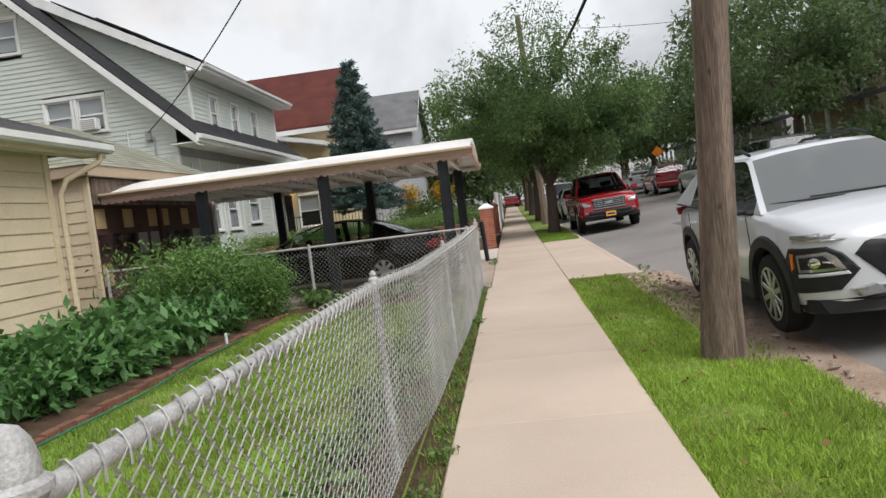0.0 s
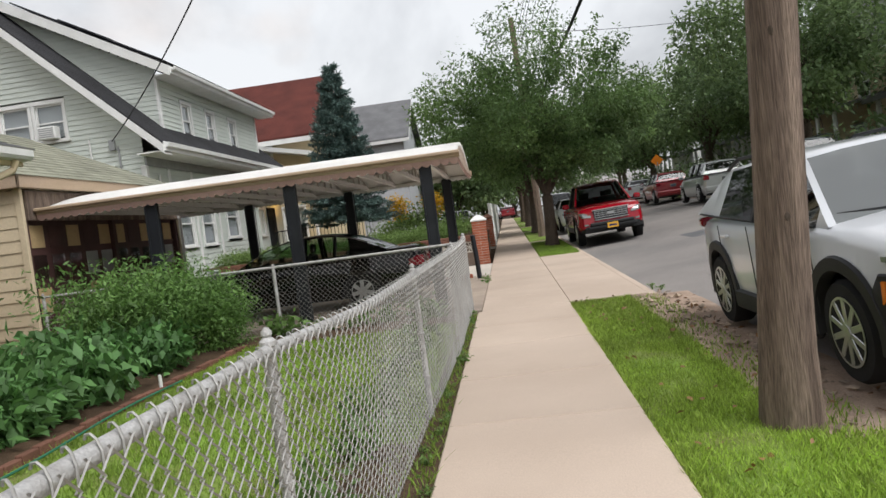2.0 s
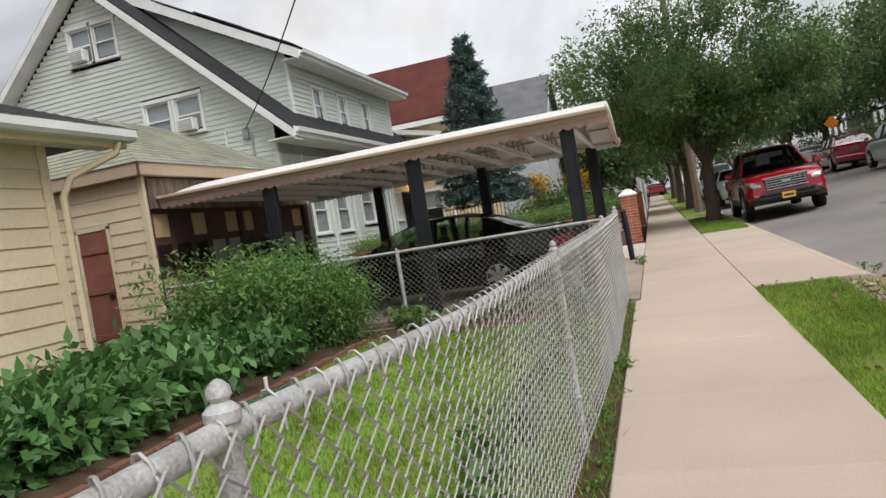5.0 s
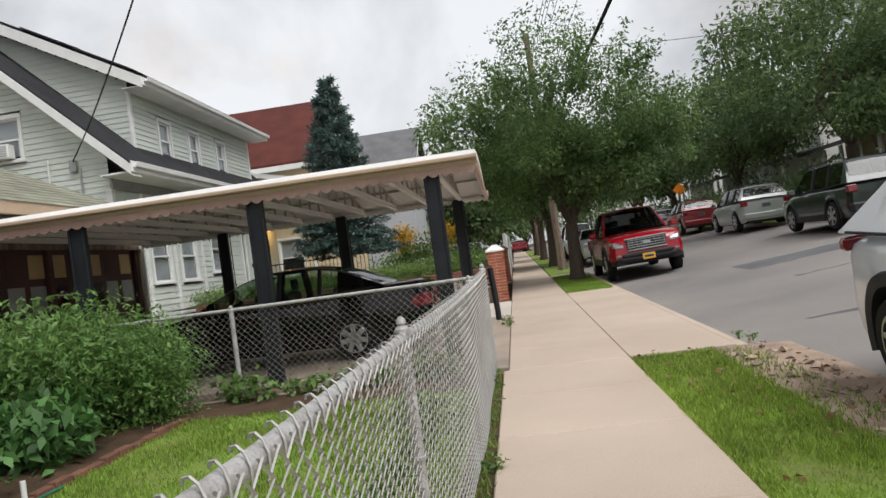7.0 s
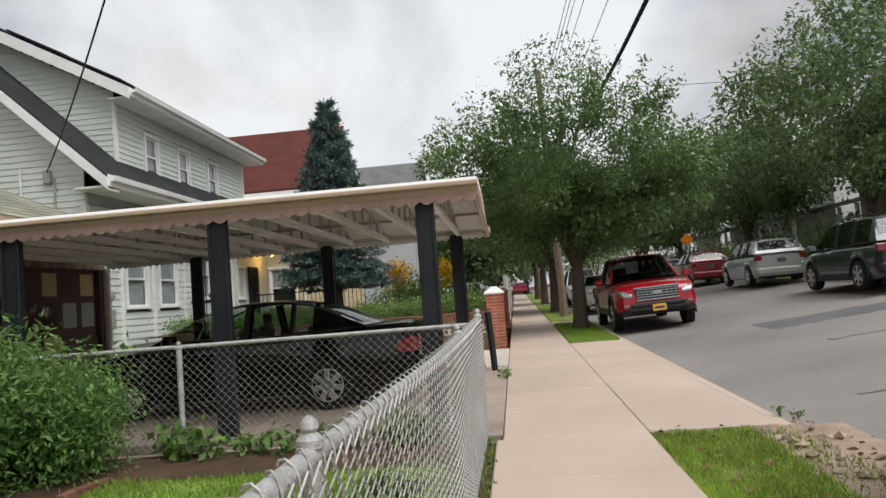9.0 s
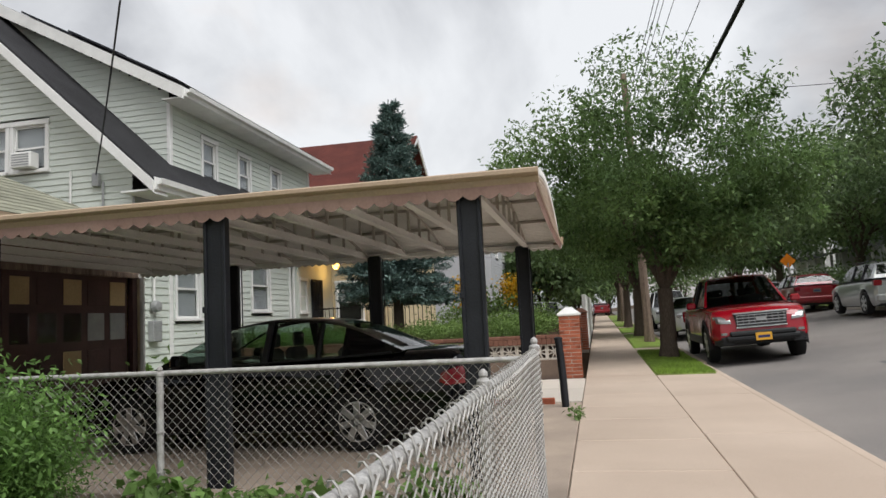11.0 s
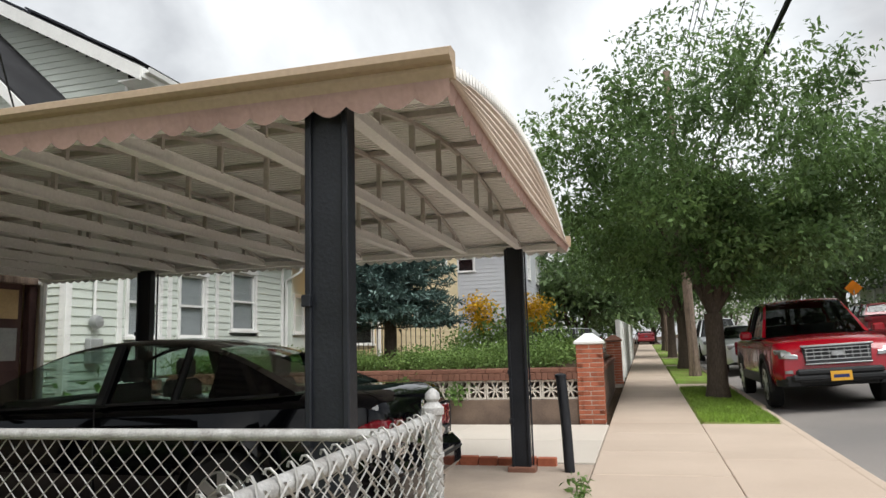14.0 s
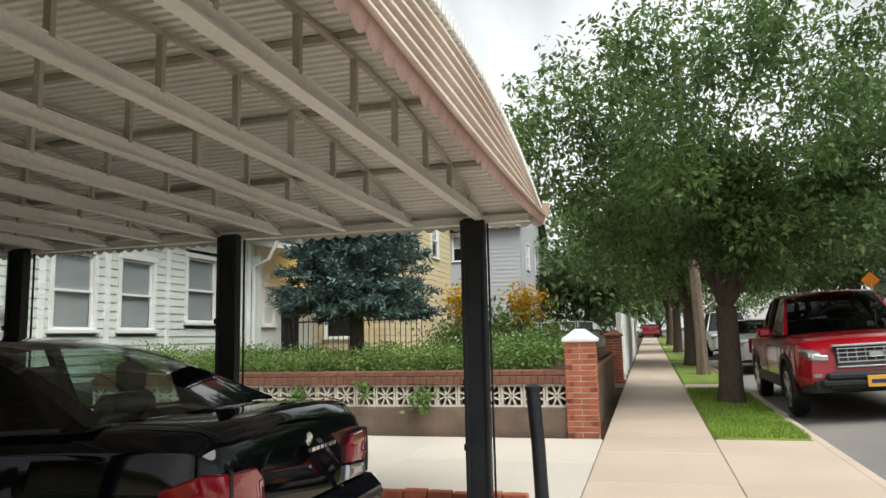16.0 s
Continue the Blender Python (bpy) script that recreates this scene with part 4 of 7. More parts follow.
yh = plain_house("cream_house", "cream-yellow clapboard house with red-brown shingle roof", -15.9, -6.4, 34.6, 43, 0.4, 6.4, 9.75, "x", "siding_yellow", "shingle_red",
                 [("s", -9.2, 4.75, 1.0, 1.35), ("s", -12.5, 4.75, 0.9, 1.35), ("s", -8.0, 1.6, 1.0, 1.5), ("e", 37.0, 4.8, 0.9, 1.4), ("e", 40.5, 4.8, 0.9, 1.4), ("e", 38.7, 6.9, 0.8, 1.1)])
part("porch_roof", pr([(-10.7, 33.5, 6.2), (-6.6, 33.5, 5.3), (-6.6, 33.5, 5.5), (-10.7, 33.5, 6.4)], (0, 1.1, 0)), "white_paint", yh)
plain_house("grey_house", "grey shingled house with white trim farther along the street", -11, -4.3, 49.5, 58, 0.5, 7.6, 10.6, "x", "siding_grey", "shingle_grey",
            [("s", -7.5, 5.6, 0.9, 1.4), ("e", 52, 5.2, 0.9, 1.4), ("e", 55.5, 5.2, 0.9, 1.4)])
plain_house("white_house", "white clapboard house far along the street", -10, -3.8, 64, 72, 0.7, 7.0, 10.0, "y", "white_paint", "shingle_grey", [("s", -6.5, 5.2, 0.9, 1.4)])

# ---- carport ----
CX0, CX1, CY0, CY1 = -6.05, 0.88, 13.52, 18.62
CM = (CY0 + CY1) / 2
ROOF0 = 2.51


def arch(y):
    """Height of the bowed roof sheet."""
    return ROOF0 + 0.36 * (1 - ((y - CM) / (CY1 - CM)) ** 2)


cp = thing("carport", "bowed aluminium carport awning on six black posts", "carport")
NY = 300
vs, fs = [], []
for k in range(NY + 1):
    y = CY0 + (CY1 - CY0) * k / NY
    z = arch(y) + (0.055 if k % 4 == 0 else 0.0)
    vs += [(CX0, y, z), (CX1 - 0.03, y, z), (CX0, y, z + 0.012), (CX1 - 0.03, y, z + 0.012)]
for k in range(NY):
    a, b = 4 * k, 4 * k + 4
    fs += [(a, a + 1, b + 1, b), (a + 2, b + 2, b + 3, a + 3)]
part("roof_sheet", rawmesh("roof_sheet", vs, fs, "awning"), "awning", cp, "greyish-white corrugated aluminium roof sheet")
# bowed end valance with ribs that follow the curve
vs, fs = [], []
prof = []
for r in range(7):
    f0 = r / 7
    prof += [(0.05 * f0, f0), (0.055 + 0.05 * f0, f0 + 0.02), (0.062 + 0.05 * f0, f0 + 0.075), (0.004 + 0.05 * f0, f0 + 0.10)]
prof.append((0.11, 1.0))


def fan(y):
    """Depth of the end valance, widest under the crown."""
    return 0.08 + 0.42 * (arch(min(max(y, CY0), CY1)) - ROOF0) / 0.36


NV = 60
for k in range(NV + 1):
    y = CY0 - 0.02 + (CY1 - CY0 + 0.04) * k / NV
    for px_, pz in prof:
        vs.append((CX1 - 0.10 + px_, y, arch(min(max(y, CY0), CY1)) + 0.05 - fan(y) * pz))
m_ = len(prof)
for k in range(NV):
    for i in range(m_ - 1):
        a = k * m_ + i
        fs.append((a, a + 1, a + m_ + 1, a + m_))
part("end_valance", rawmesh("end_valance", vs, fs, "awning_pale"), "awning_pale", cp, "ribbed curved end valance")


def scallop(bm, p0, p1, z, drop, n, off, sub=6):
    """A hanging strip with a scalloped lower edge."""
    p0, p1 = Vector(p0), Vector(p1)
    top, low = [], []
    for i in range(n * sub + 1):
        f = i / (n * sub)
        p = p0.lerp(p1, f)
        zz = z(f) if callable(z) else z
        ph = (i % sub) / sub if i % sub else 0.0
        top.append(bm.verts.new((p.x, p.y, zz)))
        low.append(bm.verts.new((p.x + off[0], p.y + off[1], zz - drop * (0.62 + 0.38 * math.sin(math.pi * ph)))))
    for i in range(n * sub):
        bm.faces.new((top[i], top[i + 1], low[i + 1], low[i]))


bm = bmesh.new()
scallop(bm, (CX1, CY0, 0), (CX1, CY1, 0), lambda f: arch(CY0 + (CY1 - CY0) * f) + 0.055 - fan(CY0 + (CY1 - CY0) * f), 0.08, 40, (-0.02, 0))
part("end_scallop", bm, "awning_rose", cp, "dusty rose scalloped edge")
bm = bmesh.new()
fpr = [(0.0, 0.0), (-0.03, 0.0), (-0.05, 0.035), (-0.05, 0.05), (-0.08, 0.055), (-0.10, 0.07), (-0.10, 0.10), (-0.07, 0.115), (0.0, 0.115)]
prism(bm, [(CX0 - 0.1, CY0 + a, ROOF0 - 0.03 + b) for a, b in fpr], (CX1 - CX0 + 0.12, 0, 0))
part("front_gutter", bm, "awning_cream", cp, "cream moulded gutter beam")
bm = bmesh.new()
prism(bm, [(CX0 - 0.1, CY1 - a, ROOF0 - 0.03 + b) for a, b in fpr], (CX1 - CX0 + 0.12, 0, 0))
part("rear_gutter", bm, "awning_cream", cp, "cream moulded gutter beam")
bm = bmesh.new()
scallop(bm, (CX0 - 0.1, CY0 - 0.03, 0), (CX1, CY0 - 0.03, 0), ROOF0 - 0.03, 0.10, 48, (0, 0.01))
part("front_scallop", bm, "awning_rose", cp, "dusty rose scalloped valance")
bm = bmesh.new()
scallop(bm, (CX0 - 0.1, CY1 - 0.02, 0), (CX1, CY1 - 0.02, 0), ROOF0 - 0.03, 0.08, 60, (0, -0.01))
part("rear_scallop", bm, "awning", cp)
part("inner_beam", bx(CX0, CX1 - 0.12, CY0 + 0.02, CY0 + 0.10, ROOF0 - 0.07, ROOF0 - 0.01, 0.006), "awning", cp)
part("inner_beam", bx(CX0, CX1 - 0.12, CY1 - 0.13, CY1 - 0.04, ROOF0 - 0.07, ROOF0 - 0.01, 0.006), "awning", cp)
for k in range(11):
    x = 0.36 - 0.62 * k
    tr = part("truss", bx(x - 0.035, x + 0.035, CY0 + 0.1, CY1 - 0.13, ROOF0 - 0.055, ROOF0 - 0.045), "awning", cp, "painted metal truss")
    part("chord_web", bx(x - 0.008, x + 0.008, CY0 + 0.1, CY1 - 0.13, ROOF0 - 0.045, ROOF0 + 0.02), "awning", tr)
    part("chord_lip", bx(x - 0.035, x + 0.012, CY0 + 0.1, CY1 - 0.13, ROOF0 + 0.02, ROOF0 + 0.03), "awning", tr)
    pts = [(x, CY0 + 0.1 + (CY1 - CY0 - 0.23) * i / 16, arch(CY0 + 0.1 + (CY1 - CY0 - 0.23) * i / 16) - 0.045) for i in range(17)]
    # top chord, struts and purlins get their underside shade from the darker colour
    part("top_chord", tb(pts, 0.018, 4), "awning_painted_shade", tr)
    for j in range(1, 9):
        y = CY0 + (CY1 - CY0) * j / 9
        part("strut", bx(x - 0.016, x + 0.016, y - 0.012, y + 0.012, ROOF0 + 0.02, arch(y) - 0.04), "awning_painted_shade", tr)
for y in (14.55, 15.6, 16.55, 17.6):
    part("purlin", bx(CX0, CX1 - 0.1, y - 0.02, y + 0.02, arch(y) - 0.04, arch(y) - 0.006), "awning_painted_shade", cp)
POSTS = [(0.325, 13.62, 0.082), (-1.90, 13.62, 0.088), (-4.24, 13.62, 0.094), (0.30, 18.46, 0.085), (-1.97, 18.46, 0.085), (-4.34, 18.46, 0.085)]
for x, y, hw in POSTS:
    z0, z1 = gz(y) - 0.02, ROOF0 - 0.03
    post = part("post", bx(x - hw, x + hw, y - 0.05, y + 0.05, z0, z1, 0.012), "black_post", cp, "black-painted metal post")
    for sx in (-1, 1):
        part("channel", bx(x + sx * hw - 0.014, x + sx * hw + 0.014, y - 0.07, y + 0.02, z0, z1 - 0.02, 0.005), "black_post", post)
    lean = tb([(x + hw + 0.022, y + 0.06, z0), (x + hw + 0.02, y + 0.06, z1)], 0.010, 6)
    if y > 15:
        part("conduit", lean, "black_post", post)
    for h in (0.5, 1.0, 1.55):
        part("clip", bx(x - hw - 0.02, x - hw + 0.02, y - 0.09, y - 0.06, z0 + h, z0 + h + 0.05, 0.004), "black_post", post)
    part("shoe", bx(x - hw - 0.06, x + hw + 0.06, y - 0.09, y + 0.09, z0, z0 + 0.06, 0.008), "wall_cap", post)
edge = thing("brick_edging", "low row of red-brown bricks edging the driveway", "edging", group="")
for k in range(26):
    x = 0.62 - 0.215 * k
    part("brick", bx(x - 0.205, x, 18.74, 18.84, gz(18.8) - 0.04, gz(18.8) + 0.075 + 0.008 * math.sin(k * 2.1), 0.008), "brick", edge)
bol = thing("bollard", "short black metal pipe bollard in the driveway", "bollard", (0.79, 18.45, gz(18.45)))
bm = bmesh.new()
tube(bm, [(0, 0, -0.1), (-0.02, 0, 0.5), (-0.05, 0, 0.96)], 0.055, 14)
part("pipe", bm, "black_post", bol, smooth=True)
bm = bmesh.new()
lathe(bm, [(0.06, 0.94), (0.062, 0.97), (0.03, 0.985)], 14, (-0.05, 0, 0))
part("cap", bm, "black_post", bol, smooth=True)

# ---- chain-link fence ----
FU, FTOP = 0.63, 1.10


def fence_u(y):
    """The fence line runs a little askew to the pavement."""
    return float(np.interp(y, [3.0, 5.0, 6.0, 7.5, 10.0, 13.5], [0.55, 0.54, 0.61, 0.655, 0.715, 0.72]))


def fence_t(y):
    return FTOP + 0.05 * min(1.0, max(0.0, (6.2 - y) / 2.5))



def mesh_run(p0, p1, zf, height, w=0.041, r=0.0034, sag=0.012, seed=1, shift=None):
    """Zigzag wires hooked into each other, as three-sided tubes."""
    rr = np.random.default_rng(seed)
    p0, p1 = Vector(p0), Vector(p1)
    ln = (p1 - p0).length
    d = (p1 - p0) / ln
    o = Vector((d.y, -d.x, 0))
    n, steps = int(ln / w), int((height(0) if callable(height) else height) / w)
    vs, fs = [], []
    for i in range(n):
        base = len(vs)
        for k in range(steps + 1):
            s = (i + ((k + i) % 2) * 1.0) * w + (0.004 if (k + i) % 2 else -0.004)
            bow = 0.03 * math.sin(s * 1.3) * math.sin(math.pi * k / steps) + 0.02 * noise.noise((s * 0.7, k * 0.05, seed))
            q = p0 + d * s + o * (bow + (r if (k + i) % 2 else -r)) + Vector((shift(s) if shift else 0, 0, 0))
            hh = height(s) if callable(height) else height
            z = zf(s) + 0.03 + (hh - 0.03) * k / steps
            if k == steps:
                z += 0.012
            for a in (0, 2.094, 4.189):
                vs.append((q.x + o.x * r * math.cos(a) + d.x * r * math.sin(a), q.y + o.y * r * math.cos(a) + d.y * r * math.sin(a), z + 0.3 * r * math.sin(a + 1)))
        for k in range(steps):
            a, b = base + 3 * k, base + 3 * k + 3
            for j in range(3):
                fs.append((a + j, a + (j + 1) % 3, b + (j + 1) % 3, b + j))
    return vs, fs


def fence_post(parent, x, y, z, h, r, dome=False, name="post"):
    bm = bmesh.new()
    tube(bm, [(x, y, z - 0.2), (x, y, z + h)], r, 14)
    p = part(name, bm, "galvanized", parent, smooth=True)
    if dome:
        prof = [(r + 0.002, -0.7 * r), (r * 1.32, -0.6 * r), (r * 1.32, -0.3 * r), (r * 1.0, -0.1 * r), (r * 0.98, 0.5 * r), (r * 0.80, 1.15 * r), (r * 0.5, 1.6 * r), (0.003, 1.78 * r)]
    else:
        prof = [(r + 0.002, -0.6 * r), (r * 1.25, -0.5 * r), (r * 1.25, 0.25 * r), (r * 0.9, 0.6 * r), (r * 0.6, 0.85 * r), (r * 0.85, 1.2 * r), (r * 0.8, 1.75 * r), (r * 0.4, 2.2 * r), (0.003, 2.35 * r)]
    bm = bmesh.new()
    lathe(bm, prof, 18, (x, y, z + h))
    part("finial", bm, "galvanized", p, "weathered silver dome cap" if dome else "weathered silver acorn finial", smooth=True)
    for k in (0.25, 0.55, 0.85):
        bm = bmesh.new()
        lathe(bm, [(r + 0.001, 0.0), (r + 0.006, 0.002), (r + 0.006, 0.016), (r + 0.001, 0.018)], 12, (x, y, z + h * k))
        part("tie_band", bm, "galvanized", p)
    return p


fence = thing("chain_link_fence", "old silver-painted chain-link fence beside the pavement", "fence")
p0, p1 = lay(FU + 0.034, -6.0), lay(FU + 0.034, 13.44)
p0.z = p1.z = 0
vs, fs = mesh_run(p0, p1, lambda s: gz(-6.0 + s) - 0.02, lambda s: fence_t(s - 6.0) + 0.015, seed=2, shift=lambda s: fence_u(s - 6.0) - FU)
part("wire_mesh", rawmesh("wire_mesh", vs, fs, "wire"), "wire", fence, "diamond wire mesh")
FP = [-5.8, -2.0, 1.82, 4.85, 7.85, 11.04, 13.46]
for i, y in enumerate(FP):
    p = lay(fence_u(y), y)
    fence_post(fence, p.x, p.y, p.z, fence_t(y) + (0.055 if i == 2 else 0.03), 0.048 if i == 2 else 0.033 if i == 6 else 0.024, i == 2)
for a, b in zip(FP, FP[1:]):
    pts = []
    for k in range(9):
        f = k / 8
        yy = a + (b - a) * f
        q = lay(fence_u(yy), yy, fence_t(yy) - 0.012 * math.sin(math.pi * f))
        pts.append(q)
    part("top_rail", tb(pts, 0.024, 12), "galvanized", fence, smooth=True)
# wire ends curled over the rail
bm = bmesh.new()
tube(bm, [(0.030, 0.0, -0.035), (0.029, 0.003, 0.0), (0.018, 0.008, 0.024), (0.004, 0.012, 0.036), (-0.008, 0.016, 0.034), (-0.012, 0.018, 0.024)], 0.0034, 5)
tie_me = finish("wire_end", bm, "wire")
y = -0.6
while y < 13.42:
    o = part("wire_end", tie_me, "wire", fence)
    o.matrix_basis = Matrix.Translation(lay(fence_u(y), y, fence_t(y) - 0.004)) @ pose(0, 0, 0, 0, 0, 14 * math.sin(y * 37))
    y += 0.082
side = thing("side_fence", "galvanized chain-link fence between garden and carport", "fence")
SY = 13.30
fx1 = lay(fence_u(SY), SY).x - 0.05
vs, fs = mesh_run((-6.1, SY, 0), (fx1, SY, 0), lambda s: gz(SY) + 0.0, 1.03, seed=5)
part("wire_mesh", rawmesh("wire_mesh", vs, fs, "wire"), "wire", side, "diamond wire mesh")
for x in (-6.1, -4.2, -2.24):
    fence_post(side, x, SY - 0.03, gz(SY), 1.05, 0.028)
part("top_rail", tb([(-6.1, SY, gz(SY) + 1.05), (-2.24, SY, gz(SY) + 1.055), (fx1 + 0.03, SY, gz(SY) + 1.06)], 0.022, 12), "galvanized", side, smooth=True)
part("bottom_kerb", bx(-6.1, fx1, SY + 0.05, SY + 0.2, -0.1, gz(SY) + 0.09, 0.01), "carport_slab", side, "low concrete kerb under the fence")

bed = thing("brick_bed_edging", "sunken red-brown brick edging along the lawn", "edging")
for k in range(86):
    y = -5.5 + 0.21 * k
    if y > 12.3:
        break
    u = -2.70 + 0.18 * max(0, (y - 8) / 5)
    p = lay(u, y, 0.0)
    part("brick", bx(p.x - 0.04, p.x + 0.04, p.y, p.y + 0.2, p.z - 0.06, p.z + 0.045 + 0.012 * math.sin(k * 1.7), 0.008), "wall_cap", bed)
hose = thing("garden_hose", "thin green garden hose lying along the bed edge", "hose")
bm = bmesh.new()
tube(bm, [lay(-2.52 + 0.05 * math.sin(y * 1.9), y, 0.03) for y in np.arange(5.0, 10.4, 0.2)], 0.011, 6)
part("tube", bm, "hose_green", hose, smooth=True)
stake = thing("garden_stake", "short white plastic stake at the bed edge", "stake", lay(-2.62, 9.95, 0))
bm = bmesh.new()
tube(bm, [(0, 0, -0.05), (0, 0, 0.17)], 0.02, 8)
part("shaft", bm, "white_paint", stake)

# ---- breeze-block wall and brick pillar ----
WY = 22.32
wall = thing("garden_wall", "low garden wall with breeze-block screen course and red coping", "wall")
wz = gz(WY)
WX0, WX1 = -6.9, 0.62
part("base_course", bx(WX0, WX1, WY, WY + 0.2, wz - 0.1, wz + 0.37, 0.01), "wall_base", wall, "stained brown rendered base")
for k in range(25):
    x1 = WX1 - 0.30 * k
    x0 = x1 - 0.292
    if x0 < WX0:
        break
    if k == 0:
        bm = bmesh.new()
        z0, z1 = 0.0, 0.30
        t = 0.028
        for a in ((0, 0.292, z0, t), (0, 0.292, z1 - t, z1), (0, t, t, z1 - t), (0.292 - t, 0.292, t, z1 - t)):
            box(bm, a[0], a[1], 0.02, 0.16, a[2], a[3])
        cx, cz = 0.146, 0.15
        for j in range(8):
            a = radians(22.5 + 45 * j)
            c, s = math.cos(a), math.sin(a)
            R = 0.125 / max(abs(c), abs(s))
            q = Matrix.Translation((cx, 0, cz)) @ Matrix.Rotation(-a, 4, "Y")
            box(bm, 0.01, R, 0.02, 0.16, -0.011, 0.011, 0, q)
        breeze_me = finish("breeze_block", bm, "breeze")
    o = part("breeze_block", breeze_me, "breeze", wall)
    o.matrix_basis = pose(x0, WY + 0.01, wz + 0.375)
part("screen_back", bx(WX0, WX1, WY + 0.19, WY + 0.25, wz + 0.37, wz + 0.68), "wall_base", wall)
cap_me = finish("coping_brick", bx(0, 0.093, -0.03, 0.30, 0, 0.11, 0.008), "wall_cap")
top_me = finish("coping_course", bx(0, 0.293, -0.01, 0.27, 0, 0.07, 0.008), "wall_cap")
for k in range(79):
    x = WX1 - 0.096 * (k + 1)
    if x > WX0:
        o = part("coping_brick", cap_me, "wall_cap", wall)
        o.matrix_basis = pose(x, WY - 0.0, wz + 0.68 + 0.003 * math.sin(k * 3.3))
for k in range(25):
    x = WX1 - 0.298 * (k + 1)
    if x > WX0:
        o = part("coping_course", top_me, "wall_cap", wall)
        o.matrix_basis = pose(x, WY, wz + 0.793)


def brick_pillar(name, label, x0, y0, w, z0, rows, capm="white_paint"):
    pl_ = thing(name, label, "pillar", (x0, y0, z0))
    part("mortar", bx(0.006, w - 0.006, 0.006, w - 0.006, -0.1, rows * 0.072, 0), "mortar", pl_)
    bl, bh, bw = (w - 0.01) / 2, 0.062, 0.095
    long_ = finish("brick", bx(0, bl, 0, bw, 0, bh, 0.004), "brick")
    for r in range(rows):
        z = r * 0.072
        for fx in range(4):
            for j in range(2):
                o = part("brick", long_, "brick", pl_)
                M = [pose(0, 0, z), pose(w, 0, z, 0, 0, 90), pose(w, w, z, 0, 0, 180), pose(0, w, z, 0, 0, 270)][fx]
                off = j * (bl + 0.01)
                if r % 2:
                    off = off + bw * 0.5 if j == 0 else off
                    off = min(off, w - bl)
                o.matrix_basis = M @ pose(off, 0.002 * ((r + j + fx) % 3), 0)
    zc = rows * 0.072
    part("cap_slab", bx(-0.03, w + 0.03, -0.03, w + 0.03, zc, zc + 0.05, 0.01), capm, pl_)
    bm = bmesh.new()
    b = [bm.verts.new(p) for p in ((-0.02, -0.02, zc + 0.05), (w + 0.02, -0.02, zc + 0.05), (w + 0.02, w + 0.02, zc + 0.05), (-0.02, w + 0.02, zc + 0.05))]
    t = [bm.verts.new(p) for p in ((w * 0.35, w * 0.35, zc + 0.17), (w * 0.65, w * 0.35, zc + 0.17), (w * 0.65, w * 0.65, zc + 0.17), (w * 0.35, w * 0.65, zc + 0.17))]
    bm.faces.new(t)
    for i in range(4):
        bm.faces.new((b[i], b[(i + 1) % 4], t[(i + 1) % 4], t[i]))
    part("cap_top", bm, capm, pl_)
    return pl_


brick_pillar("brick_pillar", "square red brick pillar with white pyramid cap", 0.60, 22.28, 0.40, gz(22.3), 17)
brick_pillar("brick_pillar", "square brick pillar with dark cap at the yard's end", 0.72, 31.0, 0.40, gz(31), 16, "wall_cap")
sw = thing("street_wall", "low brown rendered wall beside the pavement", "wall")
part("body", bx(0.70, 0.90, 22.70, 31.0, -0.1, gz(22) + 0.72, 0.01), "wall_base", sw)
part("coping", bx(0.66, 0.94, 22.70, 31.0, gz(22) + 0.722, gz(22) + 0.83, 0.01), "wall_cap", sw)
wf = thing("white_fence", "tall white panelled fence beside the pavement", "fence")
for k in range(13):
    y = 31.6 + 1.9 * k
    p = lay(0.78, y)
    part("post", bx(p.x - 0.06, p.x + 0.06, y - 0.06, y + 0.06, p.z - 0.1, p.z + 1.75, 0.008), "white_paint", wf)
    pn = part("panel", bx(p.x - 0.02, p.x + 0.02, y + 0.06, y + 1.84, p.z + 0.1, p.z + 1.6), "white_paint", wf)
    for j in range(9):
        part("picket", bx(p.x - 0.032, p.x - 0.02, y + 0.1 + j * 0.195, y + 0.26 + j * 0.195, p.z + 0.1, p.z + 1.62), "white_paint", pn)
irf = thing("iron_railing", "black iron railing in front of the entry", "railing")
for k in range(28):
    x = -7.4 + 0.14 * k
    part("baluster", tb([(x, 29.6, 0.9), (x, 29.6, 2.05)], 0.011, 5), "iron", irf)
for z in (1.0, 1.98):
    part("rail", bx(-7.45, -3.5, 29.58, 29.62, z, z + 0.035), "iron", irf)

# ---- poles and cables ----
def utility_pole(name, label, base, top, r0, r1, seed, flare=True):
    p = thing(name, label, "utility pole", group="utility poles")
    b, t = Vector(base), Vector(top)
    pts = [b.lerp(t, k / 24) for k in range(25)]
    rad = [r0 + (r1 - r0) * k / 24 + (0.05 * math.exp(-k * 1.2) if flare else 0) for k in range(25)]
    pts[0].z -= 0.2
    vs, fs = [], []
    seg = 28
    for k, q in enumerate(pts):
        for j in range(seg):
            a = 2 * math.pi * j / seg
            rr = rad[k] * (1 + 0.035 * noise.noise((j * 1.7, seed, k * 0.12)))
            vs.append((q.x + rr * math.cos(a), q.y + rr * math.sin(a), q.z))
    for k in range(24):
        for j in range(seg):
            fs.append((k * seg + j, k * seg + (j + 1) % seg, (k + 1) * seg + (j + 1) % seg, (k + 1) * seg + j))
    fs.append(tuple(range(24 * seg, 25 * seg)))
    part("shaft", rawmesh("shaft", vs, fs, "pole_wood", True), "pole_wood", p)
    return p


